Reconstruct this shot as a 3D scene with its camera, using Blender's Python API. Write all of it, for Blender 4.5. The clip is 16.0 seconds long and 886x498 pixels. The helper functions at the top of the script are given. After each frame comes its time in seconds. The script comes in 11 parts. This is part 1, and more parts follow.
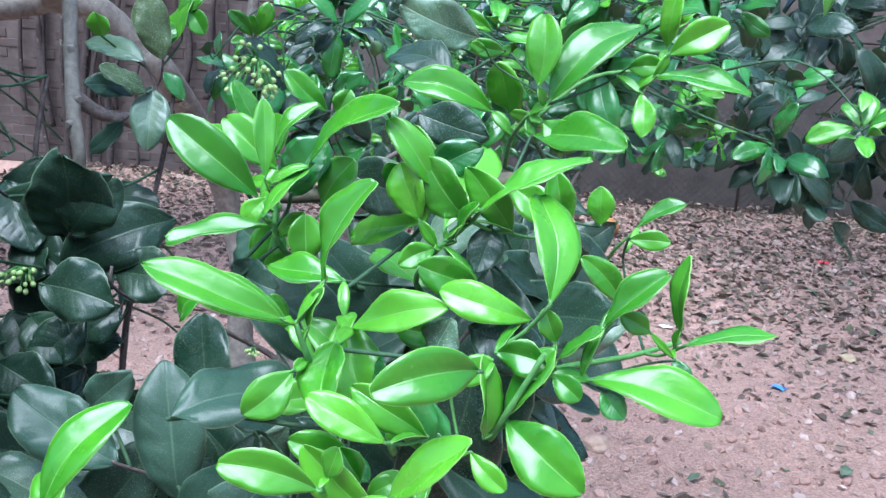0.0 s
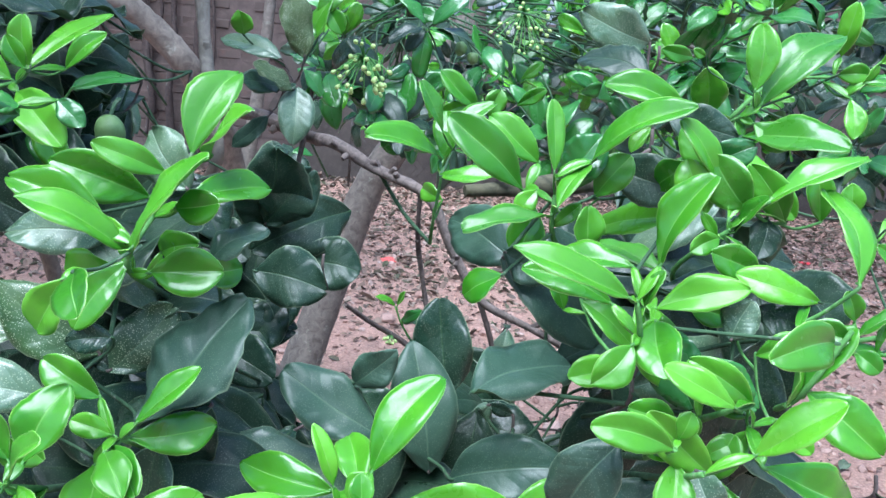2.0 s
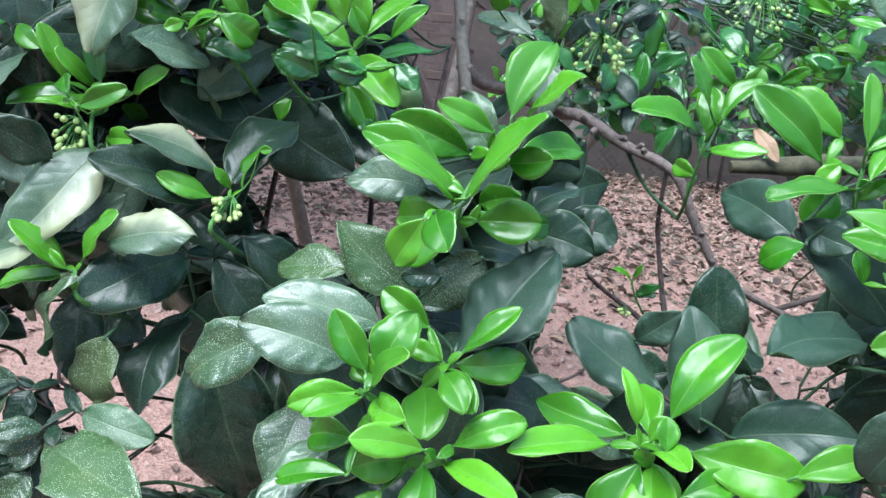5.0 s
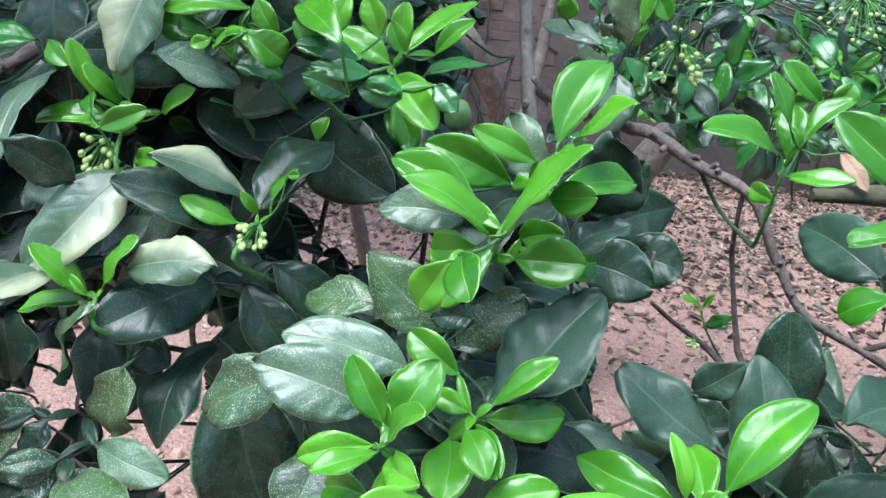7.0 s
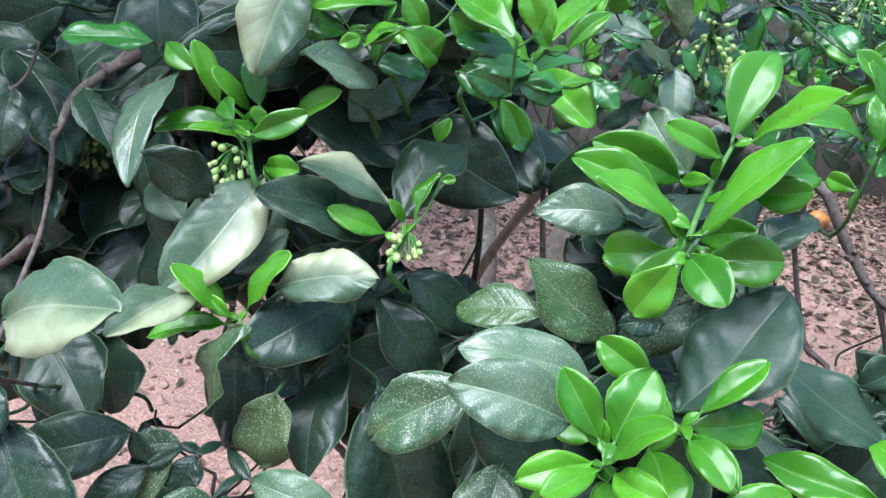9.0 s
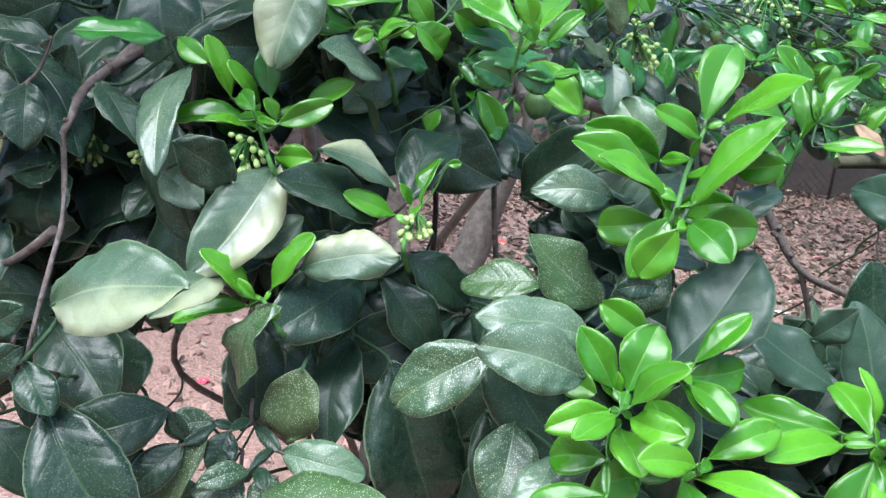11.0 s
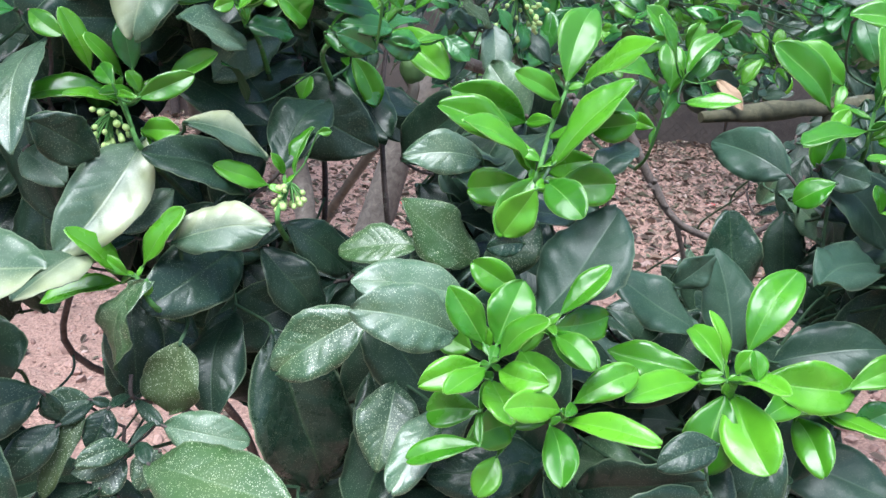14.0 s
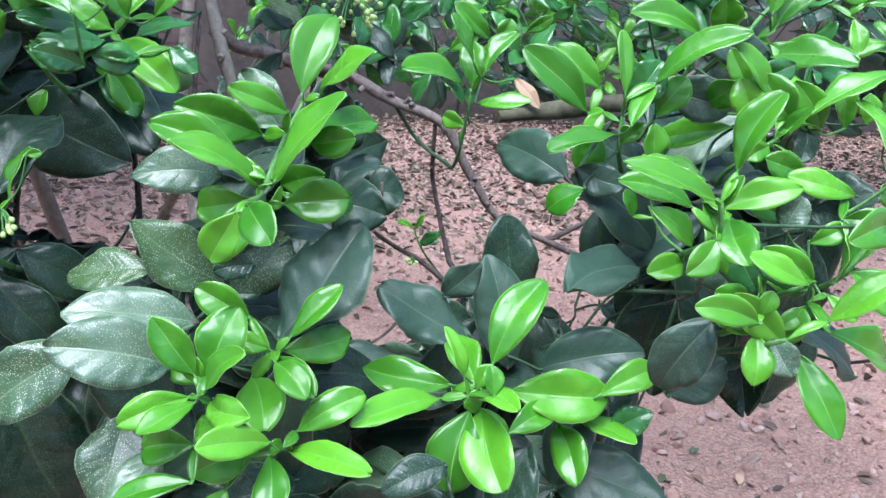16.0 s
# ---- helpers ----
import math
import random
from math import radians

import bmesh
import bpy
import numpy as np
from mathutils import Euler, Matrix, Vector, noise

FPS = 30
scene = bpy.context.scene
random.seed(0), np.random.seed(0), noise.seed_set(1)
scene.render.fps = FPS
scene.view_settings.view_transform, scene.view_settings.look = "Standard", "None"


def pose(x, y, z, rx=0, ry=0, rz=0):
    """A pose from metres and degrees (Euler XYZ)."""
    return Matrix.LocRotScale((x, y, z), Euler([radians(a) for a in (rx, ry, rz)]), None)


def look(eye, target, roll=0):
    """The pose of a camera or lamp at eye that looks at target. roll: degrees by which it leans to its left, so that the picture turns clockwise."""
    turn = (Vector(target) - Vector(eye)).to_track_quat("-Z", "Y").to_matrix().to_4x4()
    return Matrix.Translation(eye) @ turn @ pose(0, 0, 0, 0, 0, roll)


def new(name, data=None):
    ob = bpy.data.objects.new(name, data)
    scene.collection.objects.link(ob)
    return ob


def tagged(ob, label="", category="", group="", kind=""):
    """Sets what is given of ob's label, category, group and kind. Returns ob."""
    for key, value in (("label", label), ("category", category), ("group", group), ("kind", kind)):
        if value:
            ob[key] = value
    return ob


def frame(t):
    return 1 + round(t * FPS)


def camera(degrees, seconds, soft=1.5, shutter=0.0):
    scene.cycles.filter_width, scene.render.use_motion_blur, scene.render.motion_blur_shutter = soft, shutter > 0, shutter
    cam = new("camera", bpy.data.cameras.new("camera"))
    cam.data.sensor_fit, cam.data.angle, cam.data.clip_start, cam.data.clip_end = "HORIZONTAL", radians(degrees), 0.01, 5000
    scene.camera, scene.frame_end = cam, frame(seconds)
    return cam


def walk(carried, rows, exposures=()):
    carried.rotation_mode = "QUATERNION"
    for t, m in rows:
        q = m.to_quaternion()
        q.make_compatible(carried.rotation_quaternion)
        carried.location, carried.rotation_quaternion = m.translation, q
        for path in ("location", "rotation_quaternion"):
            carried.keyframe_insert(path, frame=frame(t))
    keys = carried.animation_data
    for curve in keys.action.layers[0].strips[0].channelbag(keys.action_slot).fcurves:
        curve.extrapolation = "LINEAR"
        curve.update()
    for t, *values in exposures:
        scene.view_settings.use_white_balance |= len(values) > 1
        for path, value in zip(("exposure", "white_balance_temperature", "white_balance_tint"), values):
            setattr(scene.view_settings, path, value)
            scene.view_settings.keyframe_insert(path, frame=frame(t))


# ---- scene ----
EXPOSURES = [(0.0, 1.5, 5100, 8), (2.0, 1.52, 5250, 9), (3.0, 1.35, 5400, 8), (9.0, 1.33, 5550, 9), (13.0, 1.38, 5750, 10), (14.5, 1.4, 5600, 10), (16.0, 1.4, 5400, 13)]
cam = camera(57.6, 16.0)
PATH = [
    (0, (0.0, 0.0, 1.6), (0.0, 1.945, 1.133), 4.0),
    (0.5, (-0.057, -0.018, 1.605), (-0.044, 1.927, 1.139), 2.8),
    (1, (-0.101, -0.024, 1.604), (-0.024, 1.923, 1.155), 2.8),
    (1.5, (-0.148, -0.035, 1.596), (-0.052, 1.911, 1.145), 4.1),
    (2, (-0.175, -0.04, 1.59), (-0.102, 1.904, 1.125), 5.0),
    (2.5, (-0.199, -0.048, 1.583), (-0.16, 1.892, 1.097), 5.9),
    (3, (-0.232, -0.058, 1.577), (-0.317, 1.872, 1.059), 6.4),
    (3.5, (-0.249, -0.076, 1.577), (-0.449, 1.842, 1.045), 6.3),
    (4, (-0.257, -0.087, 1.575), (-0.519, 1.824, 1.044), 6.0),
    (4.2, (-0.255, -0.088, 1.576), (-0.53, 1.82, 1.046), 5.8),
    (6.3, (-0.254, -0.076, 1.576), (-0.691, 1.792, 1.01), 6.0),
    (6.5, (-0.251, -0.063, 1.581), (-0.711, 1.799, 1.015), 5.9),
    (7, (-0.24, -0.036, 1.588), (-0.756, 1.814, 1.03), 5.6),
    (7.5, (-0.224, -0.025, 1.582), (-0.771, 1.816, 1.02), 5.6),
    (8, (-0.253, -0.024, 1.58), (-0.771, 1.823, 1.016), 5.4),
    (8.5, (-0.323, -0.033, 1.581), (-0.76, 1.838, 1.027), 5.3),
    (9, (-0.375, -0.046, 1.573), (-0.738, 1.844, 1.029), 4.6),
    (9.2, (-0.386, -0.049, 1.571), (-0.714, 1.847, 1.026), 4.2),
    (11.3, (-0.441, -0.104, 1.564), (-0.533, 1.825, 1.046), 5.2),
    (11.5, (-0.446, -0.11, 1.565), (-0.536, 1.82, 1.045), 5.7),
    (12, (-0.457, -0.119, 1.562), (-0.573, 1.8, 1.01), 5.8),
    (12.5, (-0.447, -0.117, 1.563), (-0.561, 1.794, 0.985), 4.6),
    (13, (-0.434, -0.112, 1.565), (-0.507, 1.799, 0.978), 3.6),
    (13.5, (-0.426, -0.11, 1.564), (-0.419, 1.8, 0.971), 2.9),
    (14, (-0.411, -0.105, 1.571), (-0.302, 1.801, 0.975), 3.9),
    (14.5, (-0.391, -0.101, 1.581), (-0.227, 1.796, 0.97), 5.1),
    (15, (-0.35, -0.097, 1.592), (-0.148, 1.793, 0.97), 4.4),
    (15.5, (-0.313, -0.098, 1.592), (-0.066, 1.785, 0.965), 3.6),
    (16, (-0.289, -0.091, 1.593), (-0.009, 1.789, 0.969), 3.3),
]
walk(cam, [(t, look(eye, target, roll)) for t, eye, target, roll in PATH], EXPOSURES)
# ---- light: a bright overcast day over an orchard ----
world = bpy.data.worlds.new("overcast_sky")
scene.world = world
world.use_nodes = True
wn = world.node_tree
sky = wn.nodes.new("ShaderNodeTexSky")
sky.sky_type = "NISHITA"
sky.sun_disc = False
sky.sun_elevation = radians(67)
sky.sun_rotation = radians(200)
sky.air_density, sky.dust_density, sky.ozone_density = 1.0, 3.5, 0.8
wn.links.new(sky.outputs[0], wn.nodes["Background"].inputs[0])
wn.nodes["Background"].inputs[1].default_value = 0.11
sun_data = bpy.data.lights.new("sun", "SUN")
sun_data.energy, sun_data.angle, sun_data.color = 2.6, radians(46), (1.0, 0.98, 0.95)
sun = new("sun", sun_data)
sun.matrix_world = look((-1.0, -2.0, 6.0), (0.0, 0.4, 0.0))


# ---- materials ----
class Mat:
    """A node material with short calls."""

    def __init__(self, name):
        self.m = bpy.data.materials.new(name)
        self.m.use_nodes = True
        self.t = self.m.node_tree
        self.b = self.t.nodes["Principled BSDF"]

    def n(self, kind, **kw):
        node = self.t.nodes.new("ShaderNode" + kind)
        for k, v in kw.items():
            node.inputs[k.replace("_", " ")].default_value = v
        return node

    def l(self, a, b):
        self.t.links.new(a, b)

    def noise(self, scale, detail=3.0, rough=0.55, coord="Object", dist=0.0):
        c = self.n("TexCoord")
        x = self.n("TexNoise", Scale=scale, Detail=detail, Roughness=rough, Distortion=dist)
        self.l(c.outputs[coord], x.inputs["Vector"])
        return x.outputs["Fac"]

    def ramp(self, fac, *stops):
        r = self.n("ValToRGB")
        e = r.color_ramp.elements
        while len(e) < len(stops):
            e.new(0.5)
        for el, (p, c) in zip(e, stops):
            el.position = p
            el.color = (c, c, c, 1) if isinstance(c, (int, float)) else (*c, 1)
        self.l(fac, r.inputs[0])
        return r.outputs[0]

    def mix(self, fac, a, b, mode="MIX"):
        x = self.t.nodes.new("ShaderNodeMix")
        x.data_type, x.blend_type = "RGBA", mode
        for v, i in ((fac, 0), (a, 6), (b, 7)):
            if isinstance(v, (int, float)):
                x.inputs[i].default_value = v
            elif isinstance(v, tuple):
                x.inputs[i].default_value = (*v, 1)
            else:
                self.l(v, x.inputs[i])
        return x.outputs[2]

    def math(self, op, a, b=0.0):
        x = self.t.nodes.new("ShaderNodeMath")
        x.operation = op
        for i, v in enumerate((a, b)):
            if isinstance(v, (int, float)):
                x.inputs[i].default_value = v
            else:
                self.l(v, x.inputs[i])
        return x.outputs[0]

    def set(self, colour=None, rough=None, bump=None, strength=0.3, distance=0.002):
        for v, name in ((colour, "Base Color"), (rough, "Roughness")):
            if v is None:
                continue
            if isinstance(v, tuple):
                self.b.inputs[name].default_value = (*v, 1)
            elif isinstance(v, (int, float)):
                self.b.inputs[name].default_value = v
            else:
                self.l(v, self.b.inputs[name])
        if bump is not None:
            x = self.n("Bump", Strength=strength, Distance=distance)
            self.l(bump, x.inputs["Height"])
            self.l(x.outputs[0], self.b.inputs["Normal"])
        return self.m


def leaf_material(name, low, high, rib, rough, through_colour, through_share, spots=0.0, pale=0.0, dust=0.0, vein=0.35, gloss=0.55, edge=None, furrow=0.2, other=None, mirror=False):
    """A citrus leaf: blotchy blade, pale midrib, fine side veins, waxy gloss and some light let through."""
    k = Mat(name)
    uv = k.n("UVMap")
    uv.uv_map = "leaf"
    sep = k.n("SeparateXYZ")
    k.l(uv.outputs[0], sep.inputs[0])
    across, along = sep.outputs[0], sep.outputs[1]
    off = k.math("ABSOLUTE", k.math("SUBTRACT", across, 0.5))
    rnd = k.n("ObjectInfo").outputs["Random"]
    blotch = k.noise(38.0, 4.0, 0.6)
    tone = k.math("ADD", k.math("MULTIPLY", blotch, 0.7), k.math("MULTIPLY", rnd, 0.5))
    col = k.mix(k.ramp(tone, (0.3, 0.0), (0.85, 1.0)), low, high)
    if other:
        shift = k.ramp(k.math("FRACT", k.math("MULTIPLY", rnd, 7.31)), (0.45, 0.0), (0.95, 0.75))
        col = k.mix(shift, col, other)
    # side veins leave the midrib at a slant
    slant = k.math("ADD", k.math("ADD", k.math("MULTIPLY", along, 9.0), k.math("MULTIPLY", off, -4.2)), k.math("ADD", k.math("MULTIPLY", k.noise(45.0, 2.0), 0.9), rnd))
    saw = k.math("ABSOLUTE", k.math("SUBTRACT", k.math("FRACT", slant), 0.5))
    veins = k.ramp(saw, (0.0, 1.0), (0.10, 0.0))
    mid = k.ramp(off, (0.004, 1.0), (0.026, 0.0))
    col = k.mix(k.math("MULTIPLY", veins, vein * 0.5), col, rib)
    col = k.mix(k.math("MULTIPLY", mid, 0.6), col, rib)
    if edge:
        col = k.mix(k.ramp(off, (0.474, 0.0), (0.494, 0.6)), col, edge)
    rough_v = k.math("ADD", k.math("ADD", k.math("MULTIPLY", k.noise(90.0, 2.0), 0.16), rough - 0.14), k.math("MULTIPLY", k.math("FRACT", k.math("MULTIPLY", rnd, 13.7)), 0.14))
    if pale:
        side = k.math("SUBTRACT", 1.0, across) if mirror else across
        patch = k.ramp(k.math("ADD", k.math("MULTIPLY", k.noise(34.0, 4.0), 0.55), k.math("MULTIPLY", side, 0.9)), (0.70, 0.0), (1.02, pale))
        yellow = k.mix(k.noise(70.0, 3.0), (0.42, 0.45, 0.16), (0.52, 0.56, 0.44))
        col = k.mix(patch, col, yellow)
    if spots > 0.2 or dust > 0.4:
        flush = k.math("MULTIPLY", k.ramp(k.noise(26.0, 3.0), (0.48, 0.0), (0.70, 0.4)), k.ramp(off, (0.0, 1.0), (0.34, 0.0)))
        col = k.mix(flush, col, (0.12, 0.18, 0.055))
    if dust:
        film = k.ramp(k.math("ADD", k.math("MULTIPLY", k.noise(48.0, 4.0, 0.6), 0.8), k.math("MULTIPLY", k.noise(500.0, 4.0, 0.7), 0.2)), (0.36, 0.0), (0.68, dust))
        col = k.mix(film, col, (0.20, 0.28, 0.19))
        rough_v = k.math("ADD", rough_v, k.math("MULTIPLY", film, 0.25))
    if spots:
        c = k.n("TexCoord")
        v = k.n("TexVoronoi", Scale=820.0, Randomness=1.0)
        k.l(c.outputs["Object"], v.inputs["Vector"])
        pick = k.ramp(k.noise(120.0, 3.0), (0.30, 0.15), (0.56, 1.0))
        dots = k.math("MULTIPLY", k.ramp(v.outputs["Distance"], (0.20, 1.0), (0.34, 0.0)), pick)
        col = k.mix(k.math("MULTIPLY", dots, spots), col, (0.50, 0.58, 0.38))
    # the blade rises between the side veins, more so towards the middle of each half
    pillow = k.math("MULTIPLY", k.math("SUBTRACT", k.math("MULTIPLY", saw, 2.0), k.math("MULTIPLY", k.math("MULTIPLY", saw, saw), 2.0)), k.ramp(off, (0.03, 0.0), (0.16, 1.0), (0.42, 0.5), (0.5, 0.0)))
    height = k.math("ADD", k.math("MULTIPLY", k.math("MULTIPLY", pillow, k.ramp(k.noise(30.0, 2.0), (0.3, 0.25), (0.7, 1.0))), furrow * 9.0), k.math("ADD", k.math("MULTIPLY", mid, -1.2), k.noise(150.0, 2.0)))
    height = k.math("ADD", height, k.math("MULTIPLY", k.noise(70.0, 1.0), 3.0))
    height = k.math("ADD", height, k.math("MULTIPLY", k.noise(700.0, 2.0), 0.30))
    k.set(col, rough_v, height, 0.42, 0.0006)
    k.b.inputs["Specular IOR Level"].default_value = gloss
    k.b.inputs["Coat Weight"].default_value = 0.0
    tr = k.n("BsdfTranslucent")
    tr.inputs[0].default_value = (*through_colour, 1)
    mx = k.n("MixShader")
    mx.inputs[0].default_value = through_share
    k.l(k.b.outputs[0], mx.inputs[1])
    k.l(tr.outputs[0], mx.inputs[2])
    out = k.t.nodes["Material Output"]
    k.l(mx.outputs[0], out.inputs["Surface"])
    return k.m


YOUNG = leaf_material("young_leaf", (0.038, 0.180, 0.007), (0.130, 0.400, 0.018), (0.22, 0.46, 0.10), 0.27, (0.26, 0.60, 0.03), 0.20, vein=0.03, gloss=0.64, edge=(0.34, 0.58, 0.14), furrow=0.03, other=(0.034, 0.15, 0.008))
YOUNG_UNDER = leaf_material("young_leaf_underside", (0.11, 0.34, 0.04), (0.17, 0.42, 0.06), (0.28, 0.52, 0.15), 0.5, (0.16, 0.60, 0.03), 0.25)
MIDDLE = leaf_material("grown_leaf", (0.021, 0.105, 0.021), (0.052, 0.21, 0.038), (0.12, 0.27, 0.10), 0.25, (0.06, 0.30, 0.03), 0.15, vein=0.08, gloss=0.7, furrow=0.10, other=(0.05, 0.22, 0.02))
OLD = leaf_material("mature_leaf", (0.007, 0.022, 0.012), (0.017, 0.046, 0.024), (0.045, 0.09, 0.04), 0.31, (0.03, 0.13, 0.02), 0.07, spots=0.17, dust=0.08, vein=0.16, gloss=0.38, furrow=0.20, other=(0.010, 0.034, 0.020), edge=(0.22, 0.29, 0.17))
OLD_UNDER = leaf_material("mature_leaf_underside", (0.045, 0.10, 0.045), (0.075, 0.15, 0.065), (0.12, 0.20, 0.10), 0.6, (0.03, 0.12, 0.02), 0.08)
SPOTTED = leaf_material("spotted_leaf", (0.013, 0.044, 0.017), (0.032, 0.085, 0.032), (0.14, 0.22, 0.11), 0.34, (0.03, 0.12, 0.02), 0.08, spots=0.8, dust=0.16, vein=0.14, gloss=0.7, furrow=0.24, other=(0.045, 0.11, 0.022), edge=(0.22, 0.29, 0.17))
MOTTLED = leaf_material("mottled_leaf", (0.030, 0.075, 0.034), (0.060, 0.125, 0.056), (0.26, 0.33, 0.18), 0.33, (0.10, 0.16, 0.04), 0.10, spots=0.2, pale=0.85, dust=0.32, vein=0.10, gloss=0.7, furrow=0.16, edge=(0.22, 0.29, 0.17))
MOTTLED_OTHER = leaf_material("mottled_leaf_other_half", (0.030, 0.075, 0.034), (0.060, 0.125, 0.056), (0.26, 0.33, 0.18), 0.33, (0.10, 0.16, 0.04), 0.10, spots=0.2, pale=0.66, dust=0.22, vein=0.14, gloss=0.6, furrow=0.16, edge=(0.22, 0.29, 0.17), mirror=True)
DUSTY = leaf_material("dusty_leaf", (0.032, 0.082, 0.040), (0.078, 0.155, 0.078), (0.20, 0.29, 0.17), 0.32, (0.04, 0.13, 0.03), 0.08, spots=0.5, dust=0.40, vein=0.10, gloss=0.75, furrow=0.18, other=(0.05, 0.13, 0.042), edge=(0.22, 0.29, 0.17))
SLATE = leaf_material("blue_green_leaf", (0.013, 0.037, 0.023), (0.027, 0.065, 0.040), (0.09, 0.15, 0.09), 0.38, (0.03, 0.13, 0.03), 0.07, spots=0.10, dust=0.10, vein=0.14, gloss=0.42, furrow=0.14, edge=(0.16, 0.22, 0.14))
OLIVE = leaf_material("olive_speckled_leaf", (0.038, 0.070, 0.020), (0.074, 0.116, 0.036), (0.11, 0.15, 0.06), 0.48, (0.06, 0.12, 0.02), 0.10, spots=0.65, dust=0.12, vein=0.10, gloss=0.4, furrow=0.16, edge=(0.22, 0.29, 0.17))
DRY = leaf_material("dry_tan_leaf", (0.26, 0.17, 0.10), (0.42, 0.29, 0.18), (0.46, 0.36, 0.25), 0.6, (0.3, 0.2, 0.1), 0.08, gloss=0.3)
RIM_YOUNG = Mat("young_leaf_edge").set((0.30, 0.55, 0.13), 0.5)
RIM_OLD = Mat("mature_leaf_edge").set((0.09, 0.14, 0.07), 0.5)
KINDS = {"y": (YOUNG, YOUNG_UNDER, RIM_YOUNG), "m": (OLD, OLD_UNDER, RIM_OLD), "s": (SPOTTED, OLD_UNDER, RIM_OLD),
         "p": (MOTTLED, OLD_UNDER, RIM_OLD), "g": (DUSTY, OLD_UNDER, RIM_OLD), "n": (MIDDLE, OLD_UNDER, RIM_OLD), "o": (OLIVE, OLD_UNDER, RIM_OLD), "b": (SLATE, OLD_UNDER, RIM_OLD), "q": (MOTTLED_OTHER, OLD_UNDER, RIM_OLD), "d": (DRY, DRY, RIM_OLD)}


def bark_material(name, low, high, scale=60.0):
    k = Mat(name)
    streak = k.noise(scale, 6.0, 0.65, dist=0.8)
    col = k.mix(k.ramp(streak, (0.3, 0.0), (0.7, 1.0)), low, high)
    lichen = k.ramp(k.noise(scale * 0.45, 5.0, 0.7), (0.60, 0.0), (0.70, 0.6))
    col = k.mix(lichen, col, (0.30, 0.32, 0.26))
    return k.set(col, 0.85, streak, 0.6, 0.002)


# grey bark with the shade under the crowns put into its colour
SHADE_BARK = bark_material("shaded_grey_bark", (0.065, 0.055, 0.046), (0.17, 0.15, 0.125), 30.0)
BARK = bark_material("grey_bark", (0.12, 0.108, 0.085), (0.27, 0.25, 0.205))
TWIG = bark_material("brown_twig_bark", (0.045, 0.034, 0.030), (0.14, 0.112, 0.098), 90.0)
BRANCH = bark_material("grey_brown_branch_bark", (0.055, 0.043, 0.038), (0.22, 0.18, 0.155), 130.0)
GREEN_STEM = bark_material("green_shoot_skin", (0.05, 0.16, 0.03), (0.12, 0.30, 0.07), 120.0)
DARK_STEM = bark_material("dark_green_shoot_skin", (0.02, 0.055, 0.025), (0.05, 0.11, 0.045), 120.0)
MOSSY = bark_material("mossy_dead_bark", (0.035, 0.036, 0.018), (0.12, 0.112, 0.062), 70.0)
BUD = Mat("flower_bud_skin")
BUD = BUD.set(BUD.mix(BUD.noise(220.0), (0.28, 0.44, 0.10), (0.52, 0.66, 0.27)), 0.45, BUD.noise(500.0), 0.2, 0.0005)
FRUIT = Mat("unripe_fruit_peel")
FRUIT = FRUIT.set(FRUIT.mix(FRUIT.noise(160.0), (0.06, 0.14, 0.04), (0.19, 0.31, 0.11)), 0.5, FRUIT.noise(400.0), 0.4, 0.0006)

k = Mat("red_soil")
big, fine = k.noise(1.6, 6.0, 0.6), k.noise(34.0, 8.0, 0.7)
soil = k.mix(k.ramp(fine, (0.30, 0.0), (0.72, 1.0)), (0.325, 0.180, 0.135), (0.60, 0.39, 0.305))
soil = k.mix(k.ramp(big, (0.35, 0.0), (0.65, 0.6)), soil, (0.50, 0.312, 0.24))
soil = k.mix(k.ramp(k.noise(9.0, 6.0, 0.7), (0.50, 0.0), (0.72, 0.5)), soil, (0.17, 0.118, 0.092))
soil = k.mix(k.ramp(k.noise(60.0, 4.0, 0.7), (0.60, 0.0), (0.72, 0.5)), soil, (0.62, 0.47, 0.39))
crumb = k.n("TexVoronoi", Scale=75.0, Randomness=1.0)
k.l(k.n("TexCoord").outputs["Object"], crumb.inputs["Vector"])
soil = k.mix(k.ramp(crumb.outputs["Distance"], (0.30, 0.0), (0.66, 0.4)), soil, (0.16, 0.10, 0.075))
lumps = k.math("SUBTRACT", k.math("ADD", fine, k.math("MULTIPLY", k.noise(12.0, 5.0, 0.6), 1.5)), k.math("MULTIPLY", crumb.outputs["Distance"], 0.4))
SOIL = k.set(soil, 0.95, lumps, 0.9, 0.03)


def island_material(name, colours, rough=0.9):
    """Pieces joined in one mesh, each with a colour of its own."""
    k = Mat(name)
    g = k.n("NewGeometry")
    stops = [(i / max(1, len(colours) - 1), c) for i, c in enumerate(colours)]
    col = k.ramp(g.outputs["Random Per Island"], *stops)
    col = k.mix(0.35, col, k.ramp(k.noise(70.0, 5.0), (0.3, 0.25), (0.7, 0.9)), "MULTIPLY")
    return k.set(col, rough, k.noise(120.0, 3.0), 0.4, 0.004)


